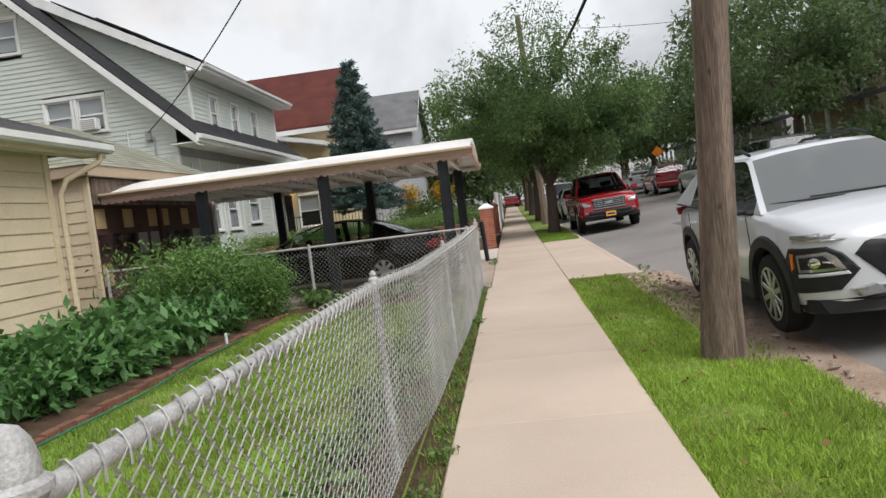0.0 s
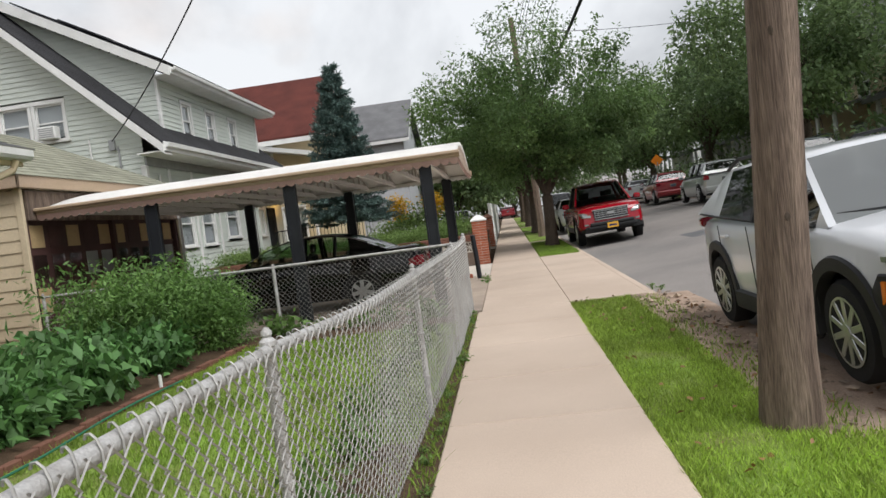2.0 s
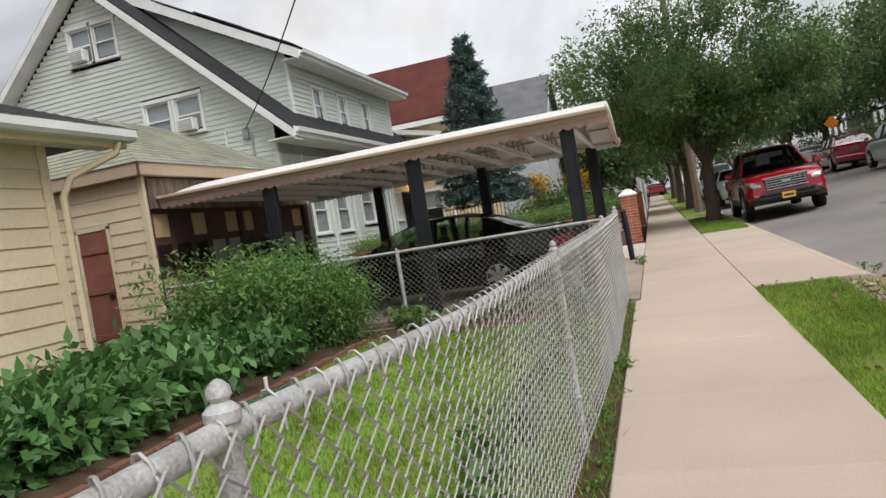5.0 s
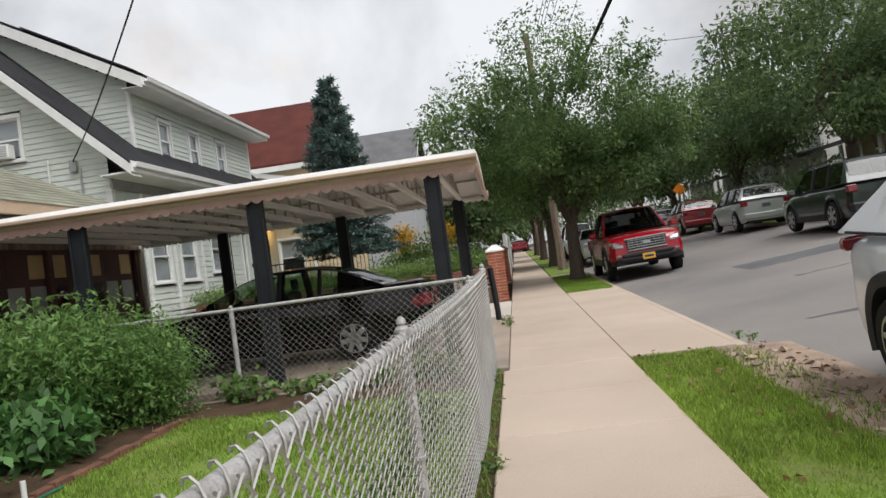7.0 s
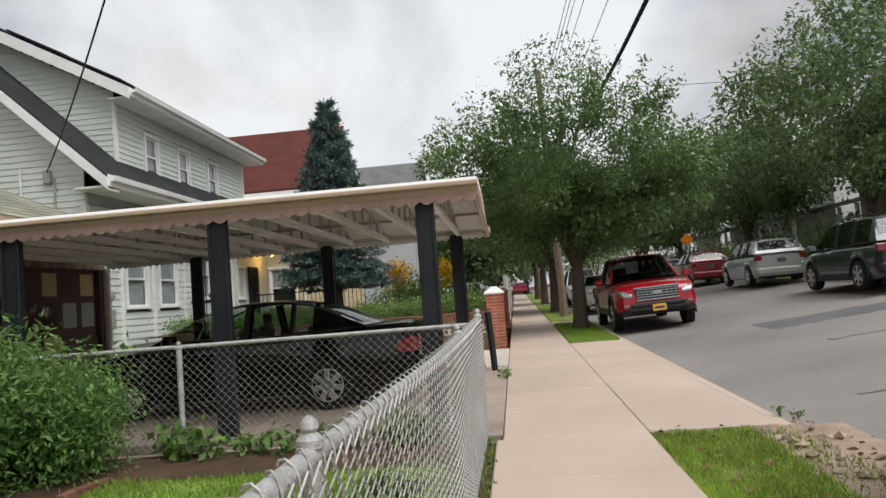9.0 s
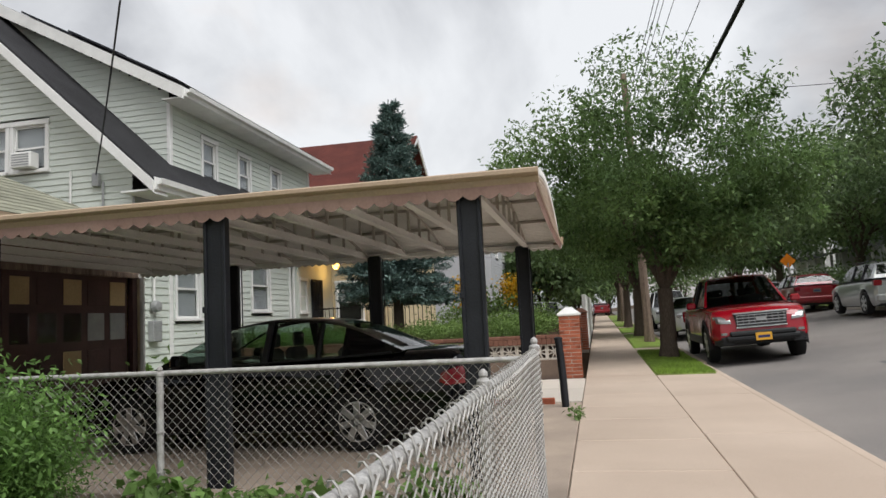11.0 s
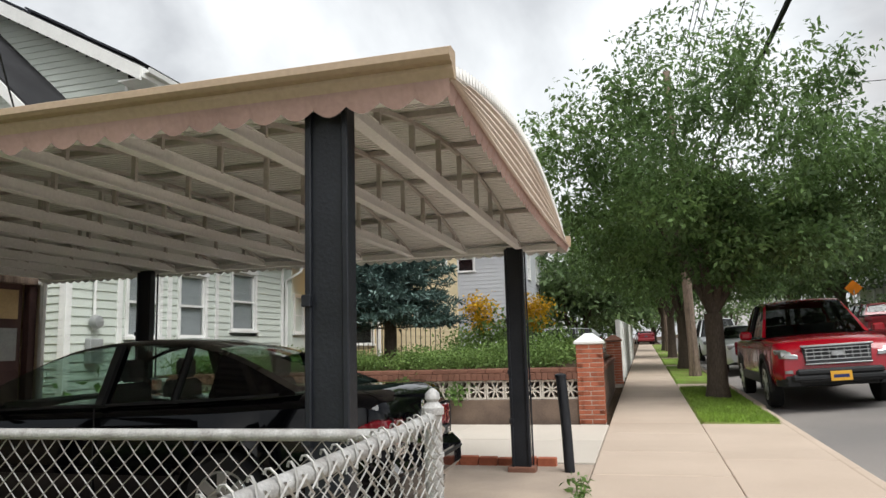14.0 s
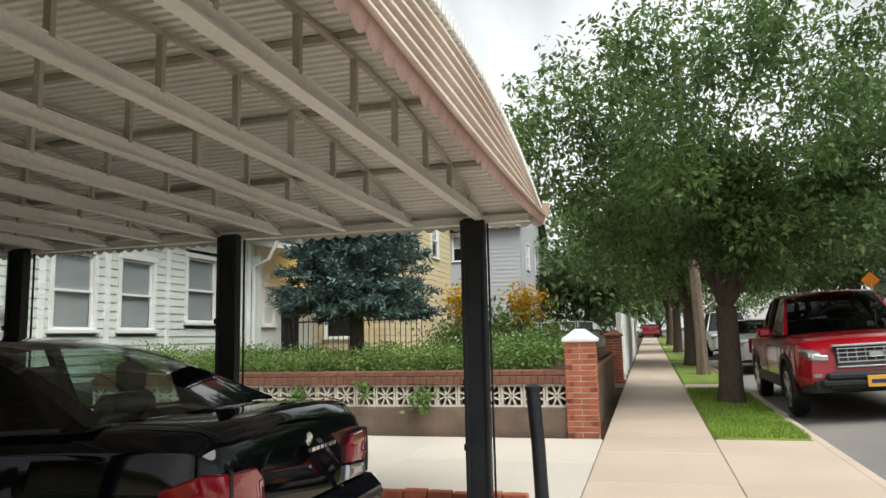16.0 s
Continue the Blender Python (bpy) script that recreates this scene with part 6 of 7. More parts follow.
# white crossover at the verge
KX = 4.66
kon = car("white_crossover", "white crossover with black plastic cladding parked at the verge", (KX, 8.80, gz(8.8) + 0.05), 180 - 0.8, "paint_white",
          [(-2.05, 0.98), (-1.95, 1.04), (-1.2, 1.03), (0.3, 1.02), (0.95, 1.03), (1.5, 1.00), (1.85, 0.95), (2.02, 0.87), (2.11, 0.78)],
          [(-2.08, 0.74), (-1.98, 0.83), (-1.5, 0.89), (0, 0.90), (1.4, 0.90), (1.82, 0.88), (1.98, 0.80), (2.06, 0.70), (2.11, 0.55)],
          [-1.30, 1.30], 0.34, (1.12, 0.34, -1.45, -2.02), 1.56, [(-2.02, 1.10), (-1.2, 1.06), (0, 1.02), (1.12, 1.00)], 0.82, 0.60, "car_glass_dark", 0.24, 10, ((-0.33, -0.23), (-2.1, -1.30), (0.95, 1.2)), 0.085, wide=0.022, rails=True, screen="hazy_sheen_glass", tilt=4.0, size=1.075)
mirrors(kon, 0.78, 0.90, 1.0, "trim_black")
handles(kon, (0.02, -0.95), 0.895, 0.88, "paint_white")
seams(kon, (0.95, -0.28, -1.1), 0.899, 0.42, 1.0)
patch(kon, "front_apron", "trim_black", [(-0.80, 0.25), (0.80, 0.25), (0.84, 0.36), (-0.84, 0.36)], True, 0.05)
gr = patch(kon, "grille", "trim_black", [(-0.42, 0.80), (0.42, 0.80), (0.54, 0.68), (0.34, 0.47), (-0.34, 0.47), (-0.54, 0.68)], True, 0.02, "black honeycomb grille")
for k in range(5):
    w = 0.36 - 0.02 * abs(k - 2)
    z = 0.74 - 0.055 * k
    part("grille_bar", tb([(-w, surf(kon, w, z, True) + 0.026, z), (0, surf(kon, 0, z, True) + 0.03, z), (w, surf(kon, w, z, True) + 0.026, z)], 0.006, 5), "iron", gr)
patch(kon, "chrome_lip", "chrome", [(-0.36, 0.385), (0.36, 0.385), (0.40, 0.43), (-0.40, 0.43)], True, 0.06)
patch(kon, "hood_gap", "trim_black", [(-0.36, 0.835), (0.36, 0.835), (0.36, 0.855), (-0.36, 0.855)], True, 0.012)
for s in (1, -1):
    q = (lambda p: p) if s > 0 else flip
    hug(kon, "running_light", "lamp_clear", [(0.56, 0.80), (0.78, 0.80), (1.0, 0.83), (1.0, 0.862), (0.72, 0.86), (0.60, 0.84)], s, True, 0.016, "slim clear running light")
    pod = hug(kon, "headlight_pod", "trim_black", [(0.52, 0.57), (0.66, 0.43), (1.10, 0.40), (1.12, 0.66), (1.04, 0.755), (0.72, 0.755), (0.62, 0.70)], s, True, 0.02, "black plastic headlight pod")
    hug(kon, "headlight", "lamp_clear", [(0.60, 0.575), (0.94, 0.57), (0.95, 0.71), (0.72, 0.725), (0.66, 0.68)], s, True, 0.03, "clear headlight", pod)
    hug(kon, "lamp_mask", "trim_black", [(0.66, 0.60), (0.92, 0.595), (0.92, 0.69), (0.74, 0.70)], s, True, 0.036, "", pod)
    hug(kon, "projector", "chrome", [(0.80 + 0.045 * math.cos(a), 0.645 + 0.042 * math.sin(a)) for a in np.linspace(0, 5.6, 9)], s, True, 0.044, "round chrome projector", pod)
    hug(kon, "reflector_bar", "chrome", [(0.68, 0.625), (0.75, 0.645), (0.75, 0.66), (0.68, 0.645)], s, True, 0.042, "", pod)
    hug(kon, "lamp_underline", "paint_white", [(0.58, 0.545), (0.95, 0.535), (0.95, 0.56), (0.60, 0.57)], s, True, 0.032, "", pod)
    hug(kon, "turn_signal", "lamp_amber", [(0.985, 0.60), (1.015, 0.58), (1.005, 0.72), (0.975, 0.72)], s, True, 0.03, "amber side marker", pod)
    patch(kon, "fog_lamp", "lamp_clear", q([(0.40, 0.385), (0.56, 0.37), (0.60, 0.43), (0.44, 0.45)]), True, 0.05)
    part("taillight", bx(s * 0.72 - 0.1, s * 0.72 + 0.1, -2.06, -1.96, 0.95, 1.05, 0.02), "lamp_red", kon)
part("wiper", tb([(-0.5, 1.10, 1.045), (0.35, 1.02, 1.075)], 0.01, 5), "trim_black", kon)
part("wiper", tb([(0.1, 1.10, 1.045), (0.7, 1.0, 1.07)], 0.01, 5), "trim_black", kon)

# red pickup
trk = car("red_pickup_truck", "bright red crew-cab pickup truck parked at the kerb", (4.86, 27.05, gz(26.9) - 0.04), 180 - 1.0, "paint_red",
          [(-2.62, 1.12), (-2.5, 1.15), (-1.0, 1.15), (0.9, 1.16), (1.3, 1.17), (2.3, 1.12), (2.55, 1.04), (2.64, 0.9)],
          [(-2.64, 0.86), (-2.5, 0.92), (-1.5, 0.95), (1.8, 0.95), (2.35, 0.93), (2.54, 0.88), (2.64, 0.80)],
          [-1.62, 1.62], 0.39, (1.28, 0.55, -0.95, -1.12), 1.86, [(-1.2, 1.20), (0, 1.19), (1.28, 1.18)], 0.86, 0.66, "car_glass_dark", 0.40, 6, ((-0.24, -0.12), (-1.2, -0.95), (1.1, 1.3)), 0.07, wide=0.04, group="parked cars", tilt=2.6, size=1.07)
mirrors(trk, 0.95, 0.96, 1.16, "paint_red")
handles(trk, (0.0, -0.85), 0.945, 1.0, "paint_red")
seams(trk, (1.05, -0.18, -1.08), 0.949, 0.5, 1.12)
part("bed_floor", bx(-0.78, 0.78, -2.5, -1.2, 0.8, 1.175), "trim_black", trk)
g = part("grille", pr([(-0.50, 2.60, 1.00), (0.50, 2.60, 1.00), (0.46, 2.66, 0.74), (-0.46, 2.66, 0.74)], (0, 0.035, 0)), "trim_black", trk, "dark slotted grille with chrome surround")
for z in (0.79, 0.85, 0.91, 0.965):
    part("grille_bar", bx(-0.46, 0.46, 2.665, 2.685, z, z + 0.014), "alloy", g)
for x in range(9):
    part("grille_bar", bx(-0.44 + 0.11 * x, -0.43 + 0.11 * x, 2.668, 2.683, 0.76, 0.98), "meter_grey", g)
for a in ((-0.52, 0.52, 1.0, 1.03), (-0.48, 0.48, 0.72, 0.745)):
    part("surround", bx(a[0], a[1], 2.64, 2.70, a[2], a[3], 0.008), "alloy", g)
part("badge", bx(-0.09, 0.09, 2.685, 2.70, 0.85, 0.93, 0.02), "alloy", g)
part("front_bumper", bx(-0.70, 0.70, 2.40, 2.72, 0.46, 0.58, 0.04), "trim_black", trk)
part("bumper_face", bx(-0.62, 0.62, 2.45, 2.725, 0.56, 0.66, 0.03), "trim_black", trk)
part("air_dam", bx(-0.60, 0.60, 2.5, 2.70, 0.44, 0.52, 0.02), "iron", trk)
for s in (1, -1):
    q = (lambda p: p) if s > 0 else flip
    patch(trk, "headlight", "lamp_clear", q([(0.56, 0.82), (0.88, 0.84), (0.88, 0.98), (0.58, 0.98)]), True, 0.02, "clear headlight cluster")
    patch(trk, "fog_lamp", "lamp_clear", q([(0.66, 0.60), (0.84, 0.60), (0.84, 0.65), (0.66, 0.65)]), True, 0.02)
    patch(trk, "lower_bumper", "trim_black", q([(0.55, 0.40), (0.88, 0.40), (0.88, 0.55), (0.62, 0.57)]), True, 0.02)
    part("taillight", bx(s * 0.86 - 0.06, s * 0.86 + 0.06, -2.66, -2.6, 0.8, 1.1, 0.02), "lamp_red", trk)
plate(trk, 0.0, 2.735, 0.46, 1)
part("roof_antenna", tb([(0.2, -0.7, 1.85), (0.2, -0.8, 2.0)], 0.012, 5), "trim_black", trk)


def suv(name, label, loc, rz, paint, H=1.70, L=2.30, glass="car_glass_dark", boxy=False, rails=True, tilt=0.0):
    c = car(name, label, loc, rz, paint,
            [(-L, 1.0), (-L + 0.1, 1.08), (0, 1.08), (0.9, 1.06), (1.5, 1.02), (L - 0.15, 0.92), (L, 0.78)],
            [(-L, 0.80), (-L + 0.15, 0.88), (0, 0.92), (1.4, 0.91), (L - 0.15, 0.82), (L, 0.66)],
            [-1.36, 1.36], 0.36, (1.15, 0.4, -L + 0.35, -L + 0.04), H, [(-L, 1.12), (0, 1.08), (1.15, 1.05)], 0.86, 0.70 if boxy else 0.64, glass, 0.27, 6, ((-0.3, -0.2), (-L - 0.1, -L + 0.42), (-1.25, -1.15), (1.0, 1.3)), 0.05 if boxy else None, wide=0.04, rails=rails, tilt=tilt)
    for s in (1, -1):
        part("taillight", bx(s * 0.76 - 0.13, s * 0.76 + 0.11, -L - 0.02, -L + 0.12, 0.88, 1.06, 0.02), "lamp_red", c)
        part("headlight", bx(s * 0.64 - 0.14, s * 0.64 + 0.14, L - 0.2, L - 0.02, 0.72, 0.86, 0.03), "lamp_clear", c)
    part("rear_bumper", bx(-0.86, 0.86, -L - 0.08, -L + 0.2, 0.38, 0.62, 0.05), "trim_black" if boxy else paint, c)
    plate(c, 0, -L - 0.03, 0.78, -1, "lamp_clear")
    mirrors(c, 0.8, 0.9, 1.06, paint)
    return c


def on_road(u, y):
    p = lay(u, y)
    return (p.x, p.y, gz(y) + road_h(u) + 0.03)


suv("green_suv", "dark green boxy sport utility vehicle parked across the street", on_road(10.2, 25.4), -1, "paint_green", 1.75, 2.35, boxy=True, tilt=0.5)
suv("silver_suv", "silver crossover parked across the street", on_road(10.5, 34.4), -1, "paint_silver", 1.66, 2.3, tilt=0.5)
suv("maroon_suv", "dark red car parked across the street", on_road(10.4, 43.0), -1, "paint_maroon", 1.6, 2.25, tilt=0.5)
suv("white_car", "white car parked far across the street", on_road(10.3, 51), -1, "paint_white", 1.5, 2.25, tilt=0.5)
suv("grey_car", "grey car parked behind the pickup", on_road(4.7, 36.5), 179, "paint_silver", 1.5, 2.3)
suv("white_van", "white vehicle parked farther along the kerb", on_road(4.7, 45.5), 179, "paint_white", 1.9, 2.4, rails=False)
suv("white_yard_car", "white car parked in the neighbouring yard", (-3.1, 38.0, 0.55), 100, "paint_white", 1.45, 2.25, rails=False)
suv("grey_yard_car", "pale grey car parked in the neighbouring yard", (-2.2, 43.0, 0.6), 95, "paint_silver", 1.5, 2.25, rails=False)
suv("red_far_car", "small red car at the far end of the pavement", (2.4, 92, gz(92)), 5, "paint_maroon", 1.45, 2.2, rails=False)
suv("dark_car", "dark car parked at the kerb behind the camera", on_road(10.2, 14.0), -1, "paint_green", 1.5, 2.25, rails=False)

# ---- trees and plants ----
def limb(bm, p, d, ln, r, depth, tips, rng, bend=0.25, up=0.15):
    """A crooked tapering limb that forks; collects twig places."""
    pts, rad = [p.copy()], [r]
    n = 5
    for k in range(n):
        d = (d + Vector(rng.normal(size=3)) * bend * 0.4 + Vector((0, 0, up * 0.2))).normalized()
        p = p + d * ln / n
        pts.append(p.copy())
        rad.append(r * (1 - 0.45 * (k + 1) / n))
        if depth <= 2:
            tips.append(p.copy())
    tube(bm, pts, rad, 8 if depth > 1 else 5, cap=False)
    if depth > 0:
        for k in range(3 if depth > 1 else 4):
            a = Vector(rng.normal(size=3))
            a = (a - d * a.dot(d)).normalized()
            nd = (d * 0.75 + a * (0.7 + 0.3 * rng.random())).normalized()
            q = pts[-1] if k < 2 else pts[-2 - (k % 2)]
            limb(bm, q.copy(), nd, ln * (0.62 + 0.2 * rng.random()), rad[-1] * 0.8, depth - 1, tips, rng, bend, up)


def tree(name, label, base, height, clear, spread, r, n_leaf, leaf, m, seed, flat=1.0, group="street trees", clumps=110, csize=0.5, thin=0.7):
    rng = np.random.default_rng(seed)
    t = thing(name, label, "tree", base, 0, group)
    bm = bmesh.new()
    tips = []
    fork = clear * 0.8
    tube(bm, [(0, 0, -0.2), (0, 0, 0.05), (0.01, 0, 0.3), (0.03, 0.02, fork * 0.6), (0.02, 0.0, fork)], [r * 1.35, r * 1.2, r, r * 0.88, r * 0.85], 16, cap=False)
    for k in range(5):
        a = 2 * math.pi * k / 5 + rng.random()
        d = Vector((math.cos(a) * 0.55, math.sin(a) * 0.55, 0.85 + 0.3 * rng.random())).normalized()
        limb(bm, Vector((0.02, 0, fork)), d, (height - clear) * 0.30, r * 0.5, 2, tips, rng)
    part("trunk", bm, "bark", t, smooth=True)
    zc, rz_ = (height + clear) / 2, (height - clear) / 2
    cen = []
    while len(cen) < clumps:
        p = rng.normal(size=3)
        p /= np.linalg.norm(p)
        rad = (0.25 + 0.75 * rng.random() ** 0.45)
        low = 1.0 if p[2] > 0 else flat
        q = np.array([p[0] * spread * rad, p[1] * spread * rad, zc + p[2] * rz_ * rad * low])
        if p[2] > 0:
            q[:2] *= 1 - 0.58 * (p[2] * rad) ** 1.3
        bulge = 1 + 0.30 * noise.noise((p[0] * 2 + seed, p[1] * 2, p[2] * 2))
        q[:2] *= bulge
        q[2] = zc + (q[2] - zc) * bulge
        if q[2] > clear * 0.9:
            cen.append(q)
    for q in tips[::3]:
        if clear < q.z < height and math.hypot(q.x, q.y) > spread * 0.35:
            cen.append(np.array(q))
    # feathery shoots on the outline
    for k in range(int(clumps * 0.5)):
        a, e = rng.random() * 6.283, rng.random() * 1.3
        d = np.array([math.cos(a) * math.cos(e), math.sin(a) * math.cos(e), math.sin(e)])
        k_ = 0.93 * (1 - 0.58 * max(0.0, d[2]) ** 1.3)
        b = np.array([0, 0, zc]) + d * [spread * k_, spread * k_, rz_ * 0.93]
        for j in range(5):
            cen.append(b + d * [0.17 * j, 0.17 * j, 0.15 * j] + (0, 0, 0.10 * j))
    cen = np.array(cen)
    size = csize * (0.55 + 0.8 * rng.random(len(cen)))
    size[-int(clumps * 0.5) * 5:] *= 0.30
    fz = np.clip((cen[:, 2] - clear) / (height - clear), 0, 1)
    wgt = size ** 1.5 * np.clip(1.25 - thin * fz ** 2, 0.12, 2)
    pick = rng.choice(len(cen), n_leaf, p=wgt / wgt.sum())
    off = np.clip(rng.normal(size=(n_leaf, 3)), -1.5, 1.5) * size[pick][:, None] * (0.85, 0.85, 0.6)
    pos = cen[pick] + off
    pos[:, 2] = np.maximum(pos[:, 2], clear * 0.82 + 0.25 * rng.random(n_leaf))
    out = off / (np.linalg.norm(off, axis=1)[:, None] + 1e-6) * 0.8
    part("crown", leaves("crown", pos, leaf, leaf * 0.42, m, rng, 0.45, out), m, t, "dense green leafy crown")
    return t


def on_walk(u, y, h=0.0):
    return tuple(lay(u, y, h))


tree("street_tree", "leafy street tree with dark bark in the grass strip", on_walk(2.86, 26.5), 7.5, 2.15, 3.75, 0.21, 54000, 0.13, "leaf_tree", 11, 0.95, clumps=200, csize=0.36, thin=1.7)
tree("street_tree", "leafy street tree with dark bark in the grass strip", on_walk(2.85, 38.5), 6.9, 2.4, 4.0, 0.23, 32000, 0.19, "leaf_tree", 12, 0.9, clumps=180, csize=0.55)
tree("street_tree", "leafy street tree farther along the pavement", on_walk(2.85, 50), 8.0, 2.6, 4.0, 0.22, 9000, 0.26, "leaf_tree", 13, clumps=80)
tree("street_tree", "leafy street tree farther along the pavement", on_walk(2.85, 64), 8.5, 2.8, 4.2, 0.22, 7000, 0.32, "leaf_tree", 14, clumps=80)
far_base = lambda u, y: (u + SKEW * (y - 7.3), y, gz(y) + road_h(11.2) + 0.1)
for k, (u, y, h, cl, sp, n, lf) in enumerate(((14.4, 33.5, 10.8, 3.2, 4.7, 24000, 0.25), (13.6, 45, 8.4, 2.8, 4.6, 16000, 0.30), (12.8, 57, 8.6, 2.6, 4.6, 11000, 0.36), (13.0, 71, 10.0, 2.8, 5.0, 8000, 0.45),
                                               (17.0, 25, 8.4, 3.0, 3.4, 14000, 0.22), (21, 38, 13.0, 3.0, 5.5, 10000, 0.35), (20, 56, 12.0, 3.0, 6.0, 8000, 0.42), (17.6, 17.5, 4.6, 1.6, 2.4, 9000, 0.16), (15.0, 86, 12, 3, 6, 6000, 0.5))):
    tree("shade_tree", "tall dark green shade tree across the street", far_base(u, y), h * 0.95, cl, sp, 0.26, int(n * 0.75), lf, "leaf_far", 20 + k, 0.9, "trees across the street", clumps=150, csize=0.66, thin=1.05)
for k, (x, y, h, sp) in enumerate(((-2.0, 58, 9, 3.5), (-9, 75, 12, 5), (-16, 60, 13, 5), (4, 110, 12, 6), (-6, 110, 13, 8), (14, 112, 13, 8), (0.0, 78, 8, 3.2))):
    tree("back_tree", "green tree in the distance", (x, y, gz(y)), h, 0.9, sp, 0.25, 6000, 0.5, "leaf_far", 40 + k, 1.0, "distant trees", clumps=70, csize=0.9)

# blue spruce
rng = np.random.default_rng(5)
sp = thing("blue_spruce", "blue-green spruce tree in the raised yard", "tree", (-3.35, 24.75, 0.95))
bm = bmesh.new()
tube(bm, [(0, 0, -0.3), (0, 0, 0.5), (0, 0, 3.2), (0, 0, 5.9)], [0.16, 0.13, 0.08, 0.015], 12, cap=False)
pos, dirs = [], []
H0, H1 = 1.2, 5.95
z = H0
while z < H1:
    f = (z - H0) / (H1 - H0)
    R = 1.42 * (1 - f) ** 0.9 + 0.10
    nb_ = int(12 * (1 - f) + 6)
    for k in range(nb_):
        a = 2 * math.pi * (k + rng.random() * 0.8) / nb_
        ln = R * (0.72 + 0.38 * rng.random())
        d = np.array([math.cos(a), math.sin(a), -0.12 + 0.45 * f])
        s = np.array([-math.sin(a), math.cos(a), 0])
        q0 = np.array([0, 0, z + 0.1 * rng.normal()])
        tube(bm, [q0, q0 + d * ln * 0.5 + (0, 0, -0.04), q0 + d * ln * 0.95], [0.02 * (1 - f) + 0.006, 0.012, 0.004], 4, cap=False)
        for j in range(int(9 + 16 * ln)):
            t = 0.15 + 0.85 * rng.random() ** 0.7
            w = (1.05 - t) * ln * 0.42 * (rng.random() * 2 - 1)
            c = q0 + d * ln * t + s * w + (0, 0, 0.10 * t * t - 0.05)
            for i in range(9):
                pos.append(c + rng.normal(size=3) * (0.05, 0.05, 0.035))
                dirs.append(d * 0.9 + s * np.sign(w) * 0.5 + (0, 0, 0.25))
    z += 0.17
part("trunk", bm, "bark", sp, smooth=True)
part("needles", leaves("needles", np.array(pos), 0.115, 0.032, "leaf_spruce", rng, 0.0, None, 0.7, np.array(dirs)), "leaf_spruce", sp, "dense blue-green needles")


def leafy(name, label, cat, loc, pts, n, ln, wd, m, seed, stems=6, h=0.6, r=0.3, group="", droop=0.25, sr=0.006):
    """A leafy plant: thin stems and leaves spread over an uneven mound."""
    rng = np.random.default_rng(seed)
    t = thing(name, label, cat, loc, 0, group)
    bm = bmesh.new()
    ends = []
    for k in range(stems):
        a = rng.random() * 6.283
        e = np.array([math.cos(a) * r * rng.random(), math.sin(a) * r * rng.random(), h * (0.55 + 0.4 * rng.random())])
        mid = e * (0.4, 0.4, 0.55)
        tube(bm, [(0.02 * math.cos(a), 0.02 * math.sin(a), -0.03), mid, e], [sr, sr * 0.8, sr * 0.4], 4, cap=False)
        ends.append((mid, e))
    part("stem", bm, m, t)
    k = rng.integers(0, stems, n)
    f = rng.random(n) ** 0.6
    m0, e0 = np.array([ends[i][0] for i in k]), np.array([ends[i][1] for i in k])
    c = np.where(f[:, None] < 0.5, m0 * (2 * f[:, None]), m0 + (e0 - m0) * (2 * f[:, None] - 1))
    off = rng.normal(size=(n, 3)) * (r * 0.42, r * 0.42, h * 0.12)
    c = c + off
    c[:, 2] = np.clip(c[:, 2], 0.05 * h, h * 1.05)
    out = np.stack([off[:, 0], off[:, 1], 0 * f], 1) / r * 1.2
    part("foliage", leaves("foliage", c, ln, wd, m, rng, droop, out), m, t)
    return t


rng = np.random.default_rng(8)
pep = [leafy("pepper_plant", "bushy pepper plant with broad glossy green leaves", "plant", (0, 0, -50 - k), None, 420, 0.15, 0.075, "leaf_pepper", 60 + k, 10, 0.58, 0.36, "vegetable plants") for k in range(3)]
tom = [leafy("tomato_plant", "tall feathery tomato plant in the vegetable bed", "plant", (0, 0, -60 - k), None, 3600, 0.075, 0.026, "leaf_tomato", 70 + k, 18, 1.30, 0.48, "vegetable plants", 0.35) for k in range(3)]
first = {}


def put(kind, k, m):
    if (id(kind), k) not in first:
        first[(id(kind), k)] = True
        kind[k].matrix_basis = m
        return kind[k]
    return copy_thing(kind[k], m)


i = 0
y = -2.5
while y < 11.3:
    for u in (-4.45, -3.85, -3.2):
        uu, yy = u + rng.normal() * 0.08, y + rng.normal() * 0.12
        p = lay(uu, yy, 0.03)
        s = 0.85 + 0.3 * rng.random()
        put(pep, i % 3, pose(p.x, p.y, p.z, 0, 0, rng.random() * 360) @ Matrix.Diagonal((s, s, s * (0.95 + 0.2 * rng.random()), 1)))
        i += 1
    y += 0.52
i = 0
for x, y in ((-4.0, 11.7), (-3.4, 11.6), (-2.9, 12.2), (-4.4, 12.3), (-3.7, 12.4), (-3.1, 12.75), (-4.0, 12.85), (-3.9, 12.1), (-2.75, 12.55), (-3.35, 12.1), (-4.1, 11.2)):
    s = (0.88 + 0.26 * rng.random()) * (0.84 if x > -3.0 or x < -5 else 1.0)
    put(tom, i % 3, pose(x, y, gz(y) + 0.02, 0, 0, rng.random() * 360) @ Matrix.Diagonal((s, s, s, 1)))
    i += 1
weeds = [leafy("leafy_weed", "broad-leaved weed growing along the fence", "plant", (0, 0, -70 - k), None, 60, 0.14, 0.10, "leaf_weed", 80 + k, 5, 0.42, 0.24, "fence weeds") for k in range(3)]
fringe = [leafy("fringe_weed", "small green weed at the foot of the fence", "plant", (0, 0, -80 - k), None, 42, 0.065, 0.035, "leaf_weed", 90 + k, 5, 0.16, 0.10, "fringe weeds") for k in range(3)]
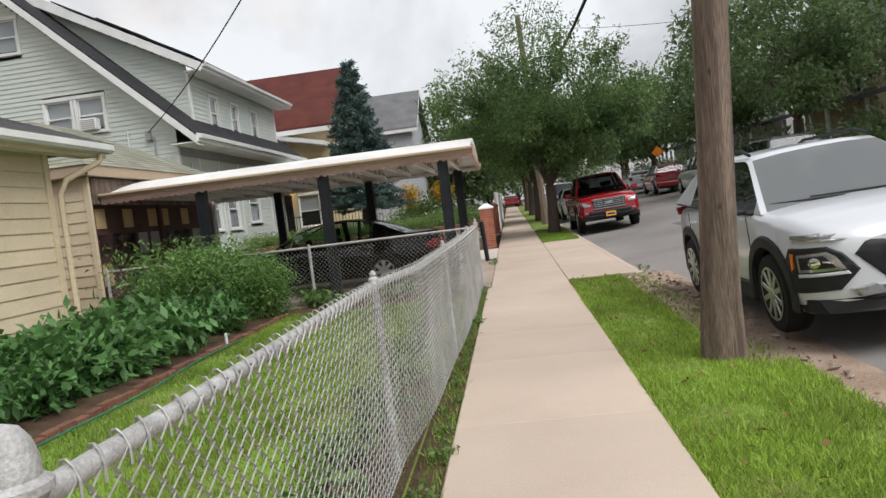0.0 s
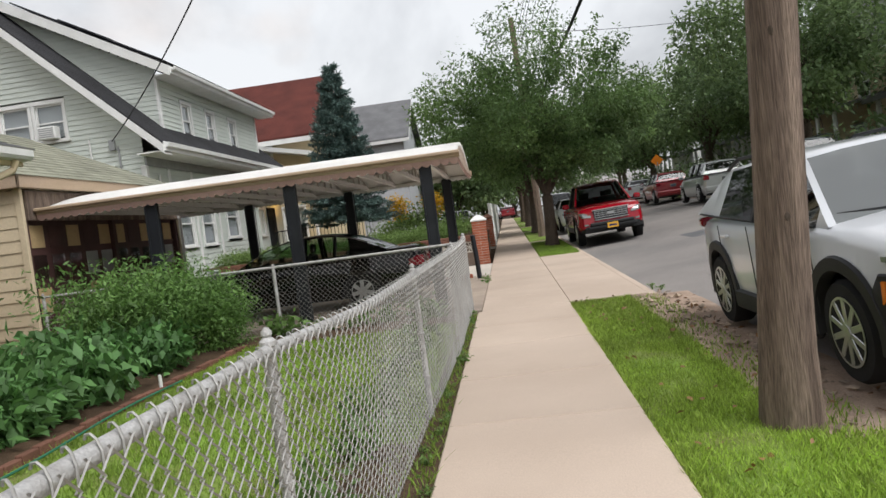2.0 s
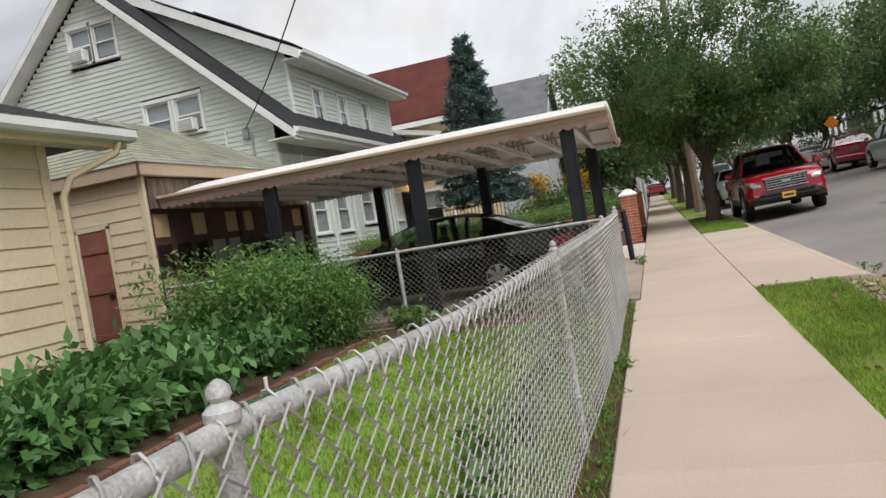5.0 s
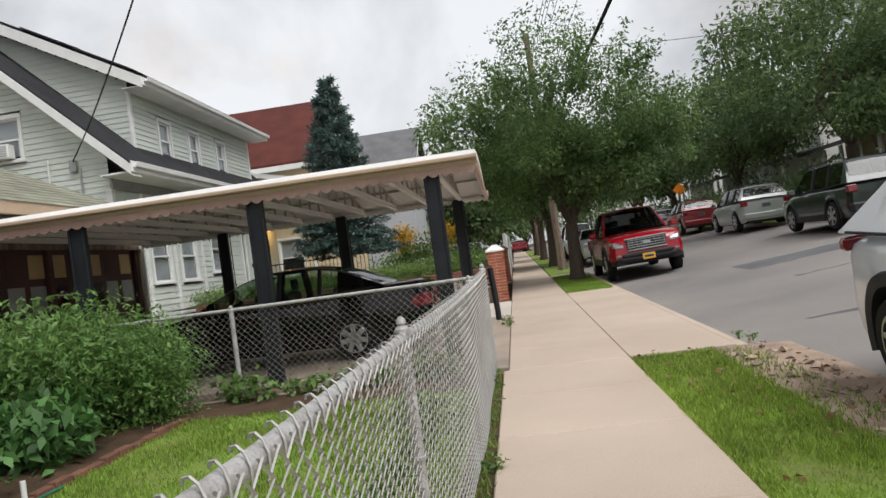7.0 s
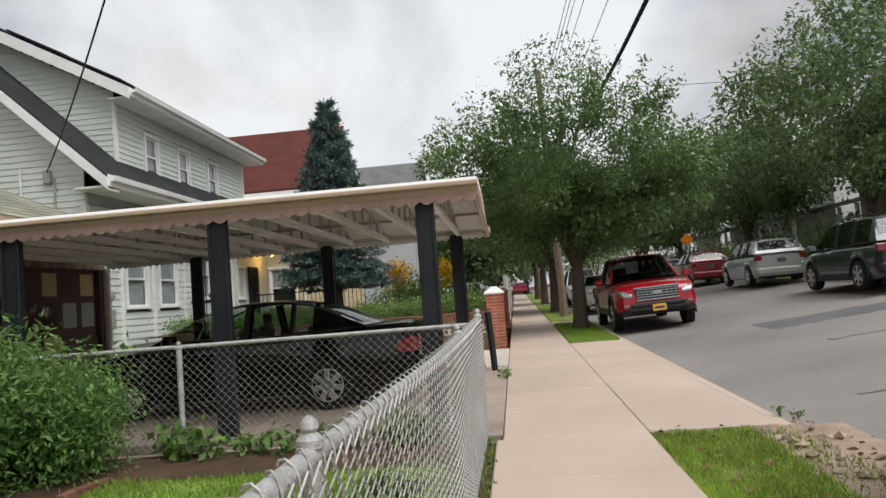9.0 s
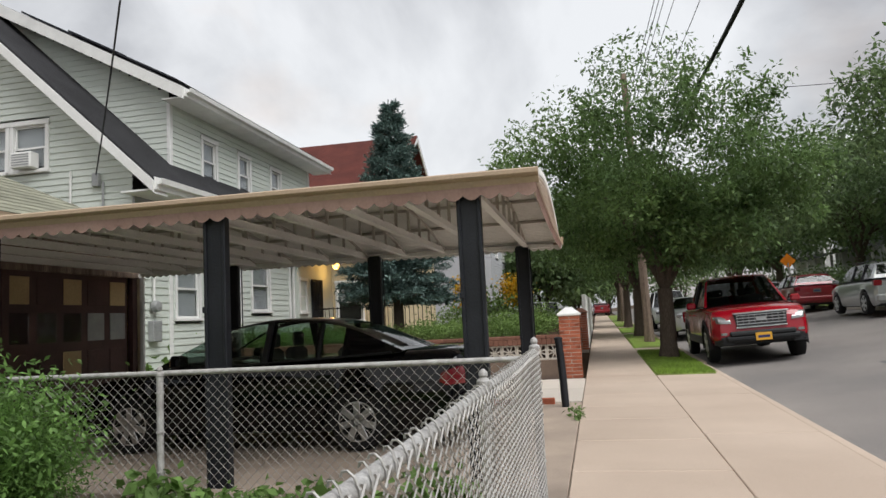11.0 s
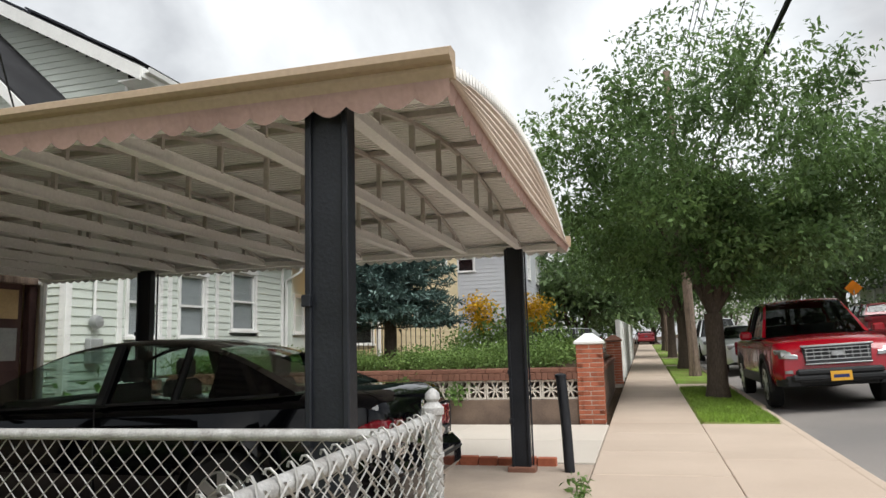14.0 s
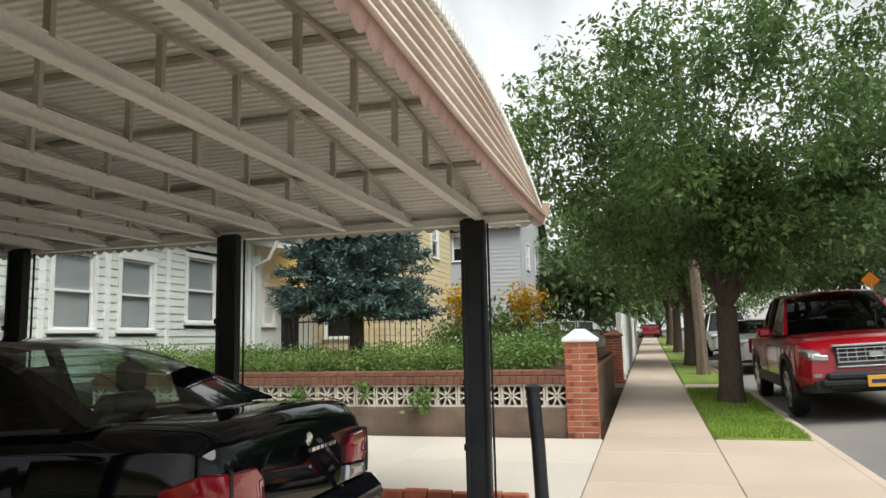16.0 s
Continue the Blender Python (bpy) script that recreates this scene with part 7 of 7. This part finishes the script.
i = 0
for x in np.arange(-2.3, 0.5, 0.24):
    y = 12.98 + rng.normal() * 0.12
    s = 0.55 + 0.5 * rng.random()
    put(weeds, i % 3, pose(x + rng.normal() * 0.05, y, gz(y), 0, 0, rng.random() * 360) @ Matrix.Diagonal((s, s, s, 1)))
    i += 1
for y in np.concatenate([np.arange(1.6, 7.0, 0.24), np.arange(7.0, 11.5, 0.5)]):
    u = 0.32 - 0.26 * rng.random()
    if rng.random() < 0.8:
        p = lay(u, y, -0.02)
        s = 0.65 + 0.4 * rng.random()
        put(weeds, i % 3, pose(*p, 0, 0, rng.random() * 360) @ Matrix.Diagonal((s, s, s, 1)))
        i += 1
i = 0
for y in np.arange(-0.5, 13.1, 0.22):
    p = lay(0.76 + rng.normal() * 0.03, y + rng.normal() * 0.05, -0.04)
    s = 0.4 + 0.65 * rng.random() ** 2
    put(fringe, i % 3, pose(*p, 0, 0, rng.random() * 360) @ Matrix.Diagonal((s, s, s, 1)))
    i += 1
for u, y in ((0.86, 17.2), (0.9, 17.35), (0.84, 17.5), (3.6, 13.2), (3.5, 13.4)):
    p = lay(u, y, -0.01)
    put(fringe, i % 3, pose(*p, 0, 0, 40 * i))
    i += 1
# raised yard shrubs
shr = [leafy("yard_shrub", "light green leafy shrub in the raised yard", "shrub", (0, 0, -90 - k), None, 1100, 0.062, 0.03, "leaf_shrub", 100 + k, 14, 0.62, 0.46, "yard shrubs") for k in range(3)]
i = 0
for x in np.arange(-6.7, 0.2, 0.42):
    for y in (22.85, 23.5, 24.3, 25.4):
        if rng.random() < 0.12 or (abs(x + 3.3) < 0.4 and abs(y - 24.7) < 0.4):
            continue
        s = 0.62 + 0.45 * rng.random() + (0.25 if x > -1.2 else 0)
        put(shr, i % 3, pose(x + rng.normal() * 0.1, y + rng.normal() * 0.12, 0.96, 0, 0, rng.random() * 360) @ Matrix.Diagonal((s, s, s, 1)))
        i += 1
vine = leafy("wall_vine", "green plant growing through the breeze blocks", "plant", (-1.35, 22.2, wz + 0.32), None, 130, 0.08, 0.05, "leaf_weed", 120, 8, 0.40, 0.2)
copy_thing(vine, pose(-3.2, 22.2, wz + 0.36, 0, 0, 90) @ Matrix.Diagonal((0.9, 0.6, 0.9, 1)))
copy_thing(vine, pose(-2.2, 22.22, wz + 0.5, 0, 0, 150) @ Matrix.Diagonal((0.5, 0.5, 0.8, 1)))
gold = [leafy("yellow_shrub", "tall shrub covered in yellow flowers", "shrub", (x, y, 1.0), None, 1100, 0.10, 0.05, "flower_yellow", 130 + k, 12, 1.0, 0.40, "yellow shrubs") for k, (x, y) in enumerate(((-2.3, 28.6), (-1.0, 29.2)))]
for g_ in gold:
    g_.matrix_basis = Matrix.Translation((0, 0, 0.75)) @ g_.matrix_basis
for k, (x, y, s) in enumerate(((-2.2, 28.2, 1.9), (-1.5, 28.8, 2.3), (-0.7, 28.9, 1.9), (-2.9, 29.4, 1.8), (-0.1, 27.0, 1.3), (0.1, 25.5, 1.1))):
    copy_thing(shr[k % 3], pose(x, y, 0.95, 0, 0, 60 * k) @ Matrix.Diagonal((s, s, s * 1.1, 1)))
for k, (x, y, s) in enumerate(((-6.9, 20.0, 0.9), (-7.0, 21.0, 1.1), (-7.2, 22.4, 0.8), (-7.1, 19.3, 0.8))):
    copy_thing(weeds[k % 3], pose(x, y, gz(y), 0, 0, 70 * k) @ Matrix.Diagonal((s * 1.6, s * 1.6, s * 2.4, 1)))

# grass
grass("verge_grass", [(2.22, 3.08, -1, 12.95)], 60000, 0.06, "rough green grass blades on the verge", 31, -0.03, "grass_verge", 0.5)
grass("near_verge_grass", [(3.0, 3.5, -1, 6.6)], 14000, 0.06, "rough green grass beside the parked car", 37, -0.035, "grass_verge", 0.5)
grass("sparse_grass", [(3.0, 3.5, 6.6, 13.0)], 1600, 0.06, "sparse grass tufts in the bare earth", 32, -0.05)
grass("fringe_grass", [(0.66, 0.83, -0.5, 13.0)], 2200, 0.075, "uncut grass at the foot of the fence", 36, -0.04, "grass_blade", 0.5)
grass("lawn_grass", [(-2.6, 0.6, 0.5, 12.3)], 75000, 0.055, "mown lawn grass blades", 33, -0.02)
grass("strip_grass", [(2.25, 3.34, 22.4, 29.4)], 16000, 0.05, "mown grass blades in the tree strip", 34, 0.01)
grass("yard_weeds", [(-7.9, -6.2, 19.2, 22.0)], 5000, 0.25, "uncut grass beside the house", 35, 0.0)
rng = np.random.default_rng(77)
n = 260
u, y = 2.3 + 1.6 * rng.random(n), 1 + 12 * rng.random(n)
pos = np.array([tuple(lay(a, b, 0.02 if a < 3 else -0.035)) for a, b in zip(u, y)])
tagged(new("fallen_leaves", leaves("fallen_leaves", pos, 0.06, 0.035, "leaf_dry", rng, 0.0, None, 0.3, np.stack([rng.normal(size=n), rng.normal(size=n), 0 * y], 1))), "dry brown leaves scattered on the verge", "leaves", kind="stuff")
# loose stones at the broken street edge
vs, fs = [], []
for k in range(420):
    u, y = 3.02 + 0.75 * rng.random() ** 0.8, 5.5 + 7.8 * rng.random() ** 0.6
    s = 0.012 + 0.045 * rng.random() ** 3
    c = lay(u, y, -0.06 + s * 0.4)
    b = len(vs)
    for q in ((1, 0, 0), (-1, 0, 0), (0, 1, 0), (0, -1, 0), (0, 0, 0.7), (0, 0, -0.7)):
        w = np.array(q) + rng.normal(size=3) * 0.25
        vs.append((c.x + s * w[0], c.y + s * w[1], c.z + s * w[2]))
    fs += [(b + i, b + j, b + 4) for i, j in ((0, 2), (2, 1), (1, 3), (3, 0))] + [(b + j, b + i, b + 5) for i, j in ((0, 2), (2, 1), (1, 3), (3, 0))]
tagged(new("loose_stones", rawmesh("loose_stones", vs, fs, "stone_chip")), "small stones and broken asphalt in bare earth", "stones", kind="stuff")

# ---- across the street ----
for k, (y0, y1, m, lab) in enumerate(((14, 22, "stucco", "grey stucco house with porch across the street"), (25, 33, "white_paint", "white clapboard house with porch across the street"), (36, 44, "siding_beige", "tan house with white columned porch across the street"),
                                      (47, 55, "white_paint", "white house with porch across the street"), (58, 66, "siding_grey", "grey house across the street"), (69, 77, "white_paint", "white house far across the street"))):
    x0 = 19.0 + SKEW * y0
    zb_ = gz(y0) + 1.1
    h = plain_house("porch_house", lab, x0, x0 + 8, y0, y1, zb_, zb_ + 5.6, zb_ + 8.8, "y" if k % 2 else "x", m, "shingle_grey",
                    [("w", y0 + 1.8, zb_ + 3.4, 0.9, 1.4), ("w", y0 + 4.0, zb_ + 3.4, 0.9, 1.4), ("w", y0 + 6.2, zb_ + 3.4, 0.9, 1.4), ("w", y0 + 2.5, zb_ + 0.6, 1.0, 1.5), ("s", x0 + 3.0, zb_ + 3.4, 0.9, 1.4)], "houses across the street")
    part("porch_floor", bx(x0 - 2.2, x0, y0 + 0.3, y1 - 0.3, zb_ - 1.2, zb_ + 0.2), "stucco", h)
    part("porch_roof", pr([(x0 - 2.5, y0, zb_ + 2.75), (x0, y0, zb_ + 3.25), (x0, y0, zb_ + 3.4), (x0 - 2.5, y0, zb_ + 2.95)], (0, y1 - y0, 0)), "shingle_grey", h)
    for j in range(5):
        yy = y0 + 0.5 + j * (y1 - y0 - 1) / 4
        part("column", tb([(x0 - 2.1, yy, zb_ + 0.2), (x0 - 2.1, yy, zb_ + 2.8)], 0.10, 10), "white_paint", h, smooth=True)
    for j in range(30):
        yy = y0 + 0.5 + j * (y1 - y0 - 1) / 29
        part("baluster", bx(x0 - 2.12, x0 - 2.08, yy - 0.02, yy + 0.02, zb_ + 0.2, zb_ + 1.0), "white_paint", h)
    part("handrail", bx(x0 - 2.15, x0 - 2.05, y0 + 0.4, y1 - 0.4, zb_ + 1.0, zb_ + 1.06), "white_paint", h)
hed = [leafy("hedge_bush", "dark green clipped bush across the street", "shrub", (0, 0, -100), None, 900, 0.12, 0.06, "leaf_far", 150, 14, 1.0, 0.75, "hedge bushes")]
for k in range(22):
    y = 13 + 2.9 * k
    p = far_base(14.6, y)
    put(hed, 0, pose(*p, 0, 0, 50 * k) @ Matrix.Diagonal((1.3, 1.5, 1.2 + 0.4 * (k % 3), 1)))
sg = thing("warning_sign", "orange diamond warning sign on a post", "sign", far_base(11.9, 51))
part("post", tb([(0, 0, 0), (0, 0, 2.4)], 0.03, 8), "galvanized", sg)
part("face", pr([(-0.42, 0, 2.5), (0, 0, 2.08), (0.42, 0, 2.5), (0, 0, 2.92)], (0, 0.02, 0)), "sign_orange", sg)
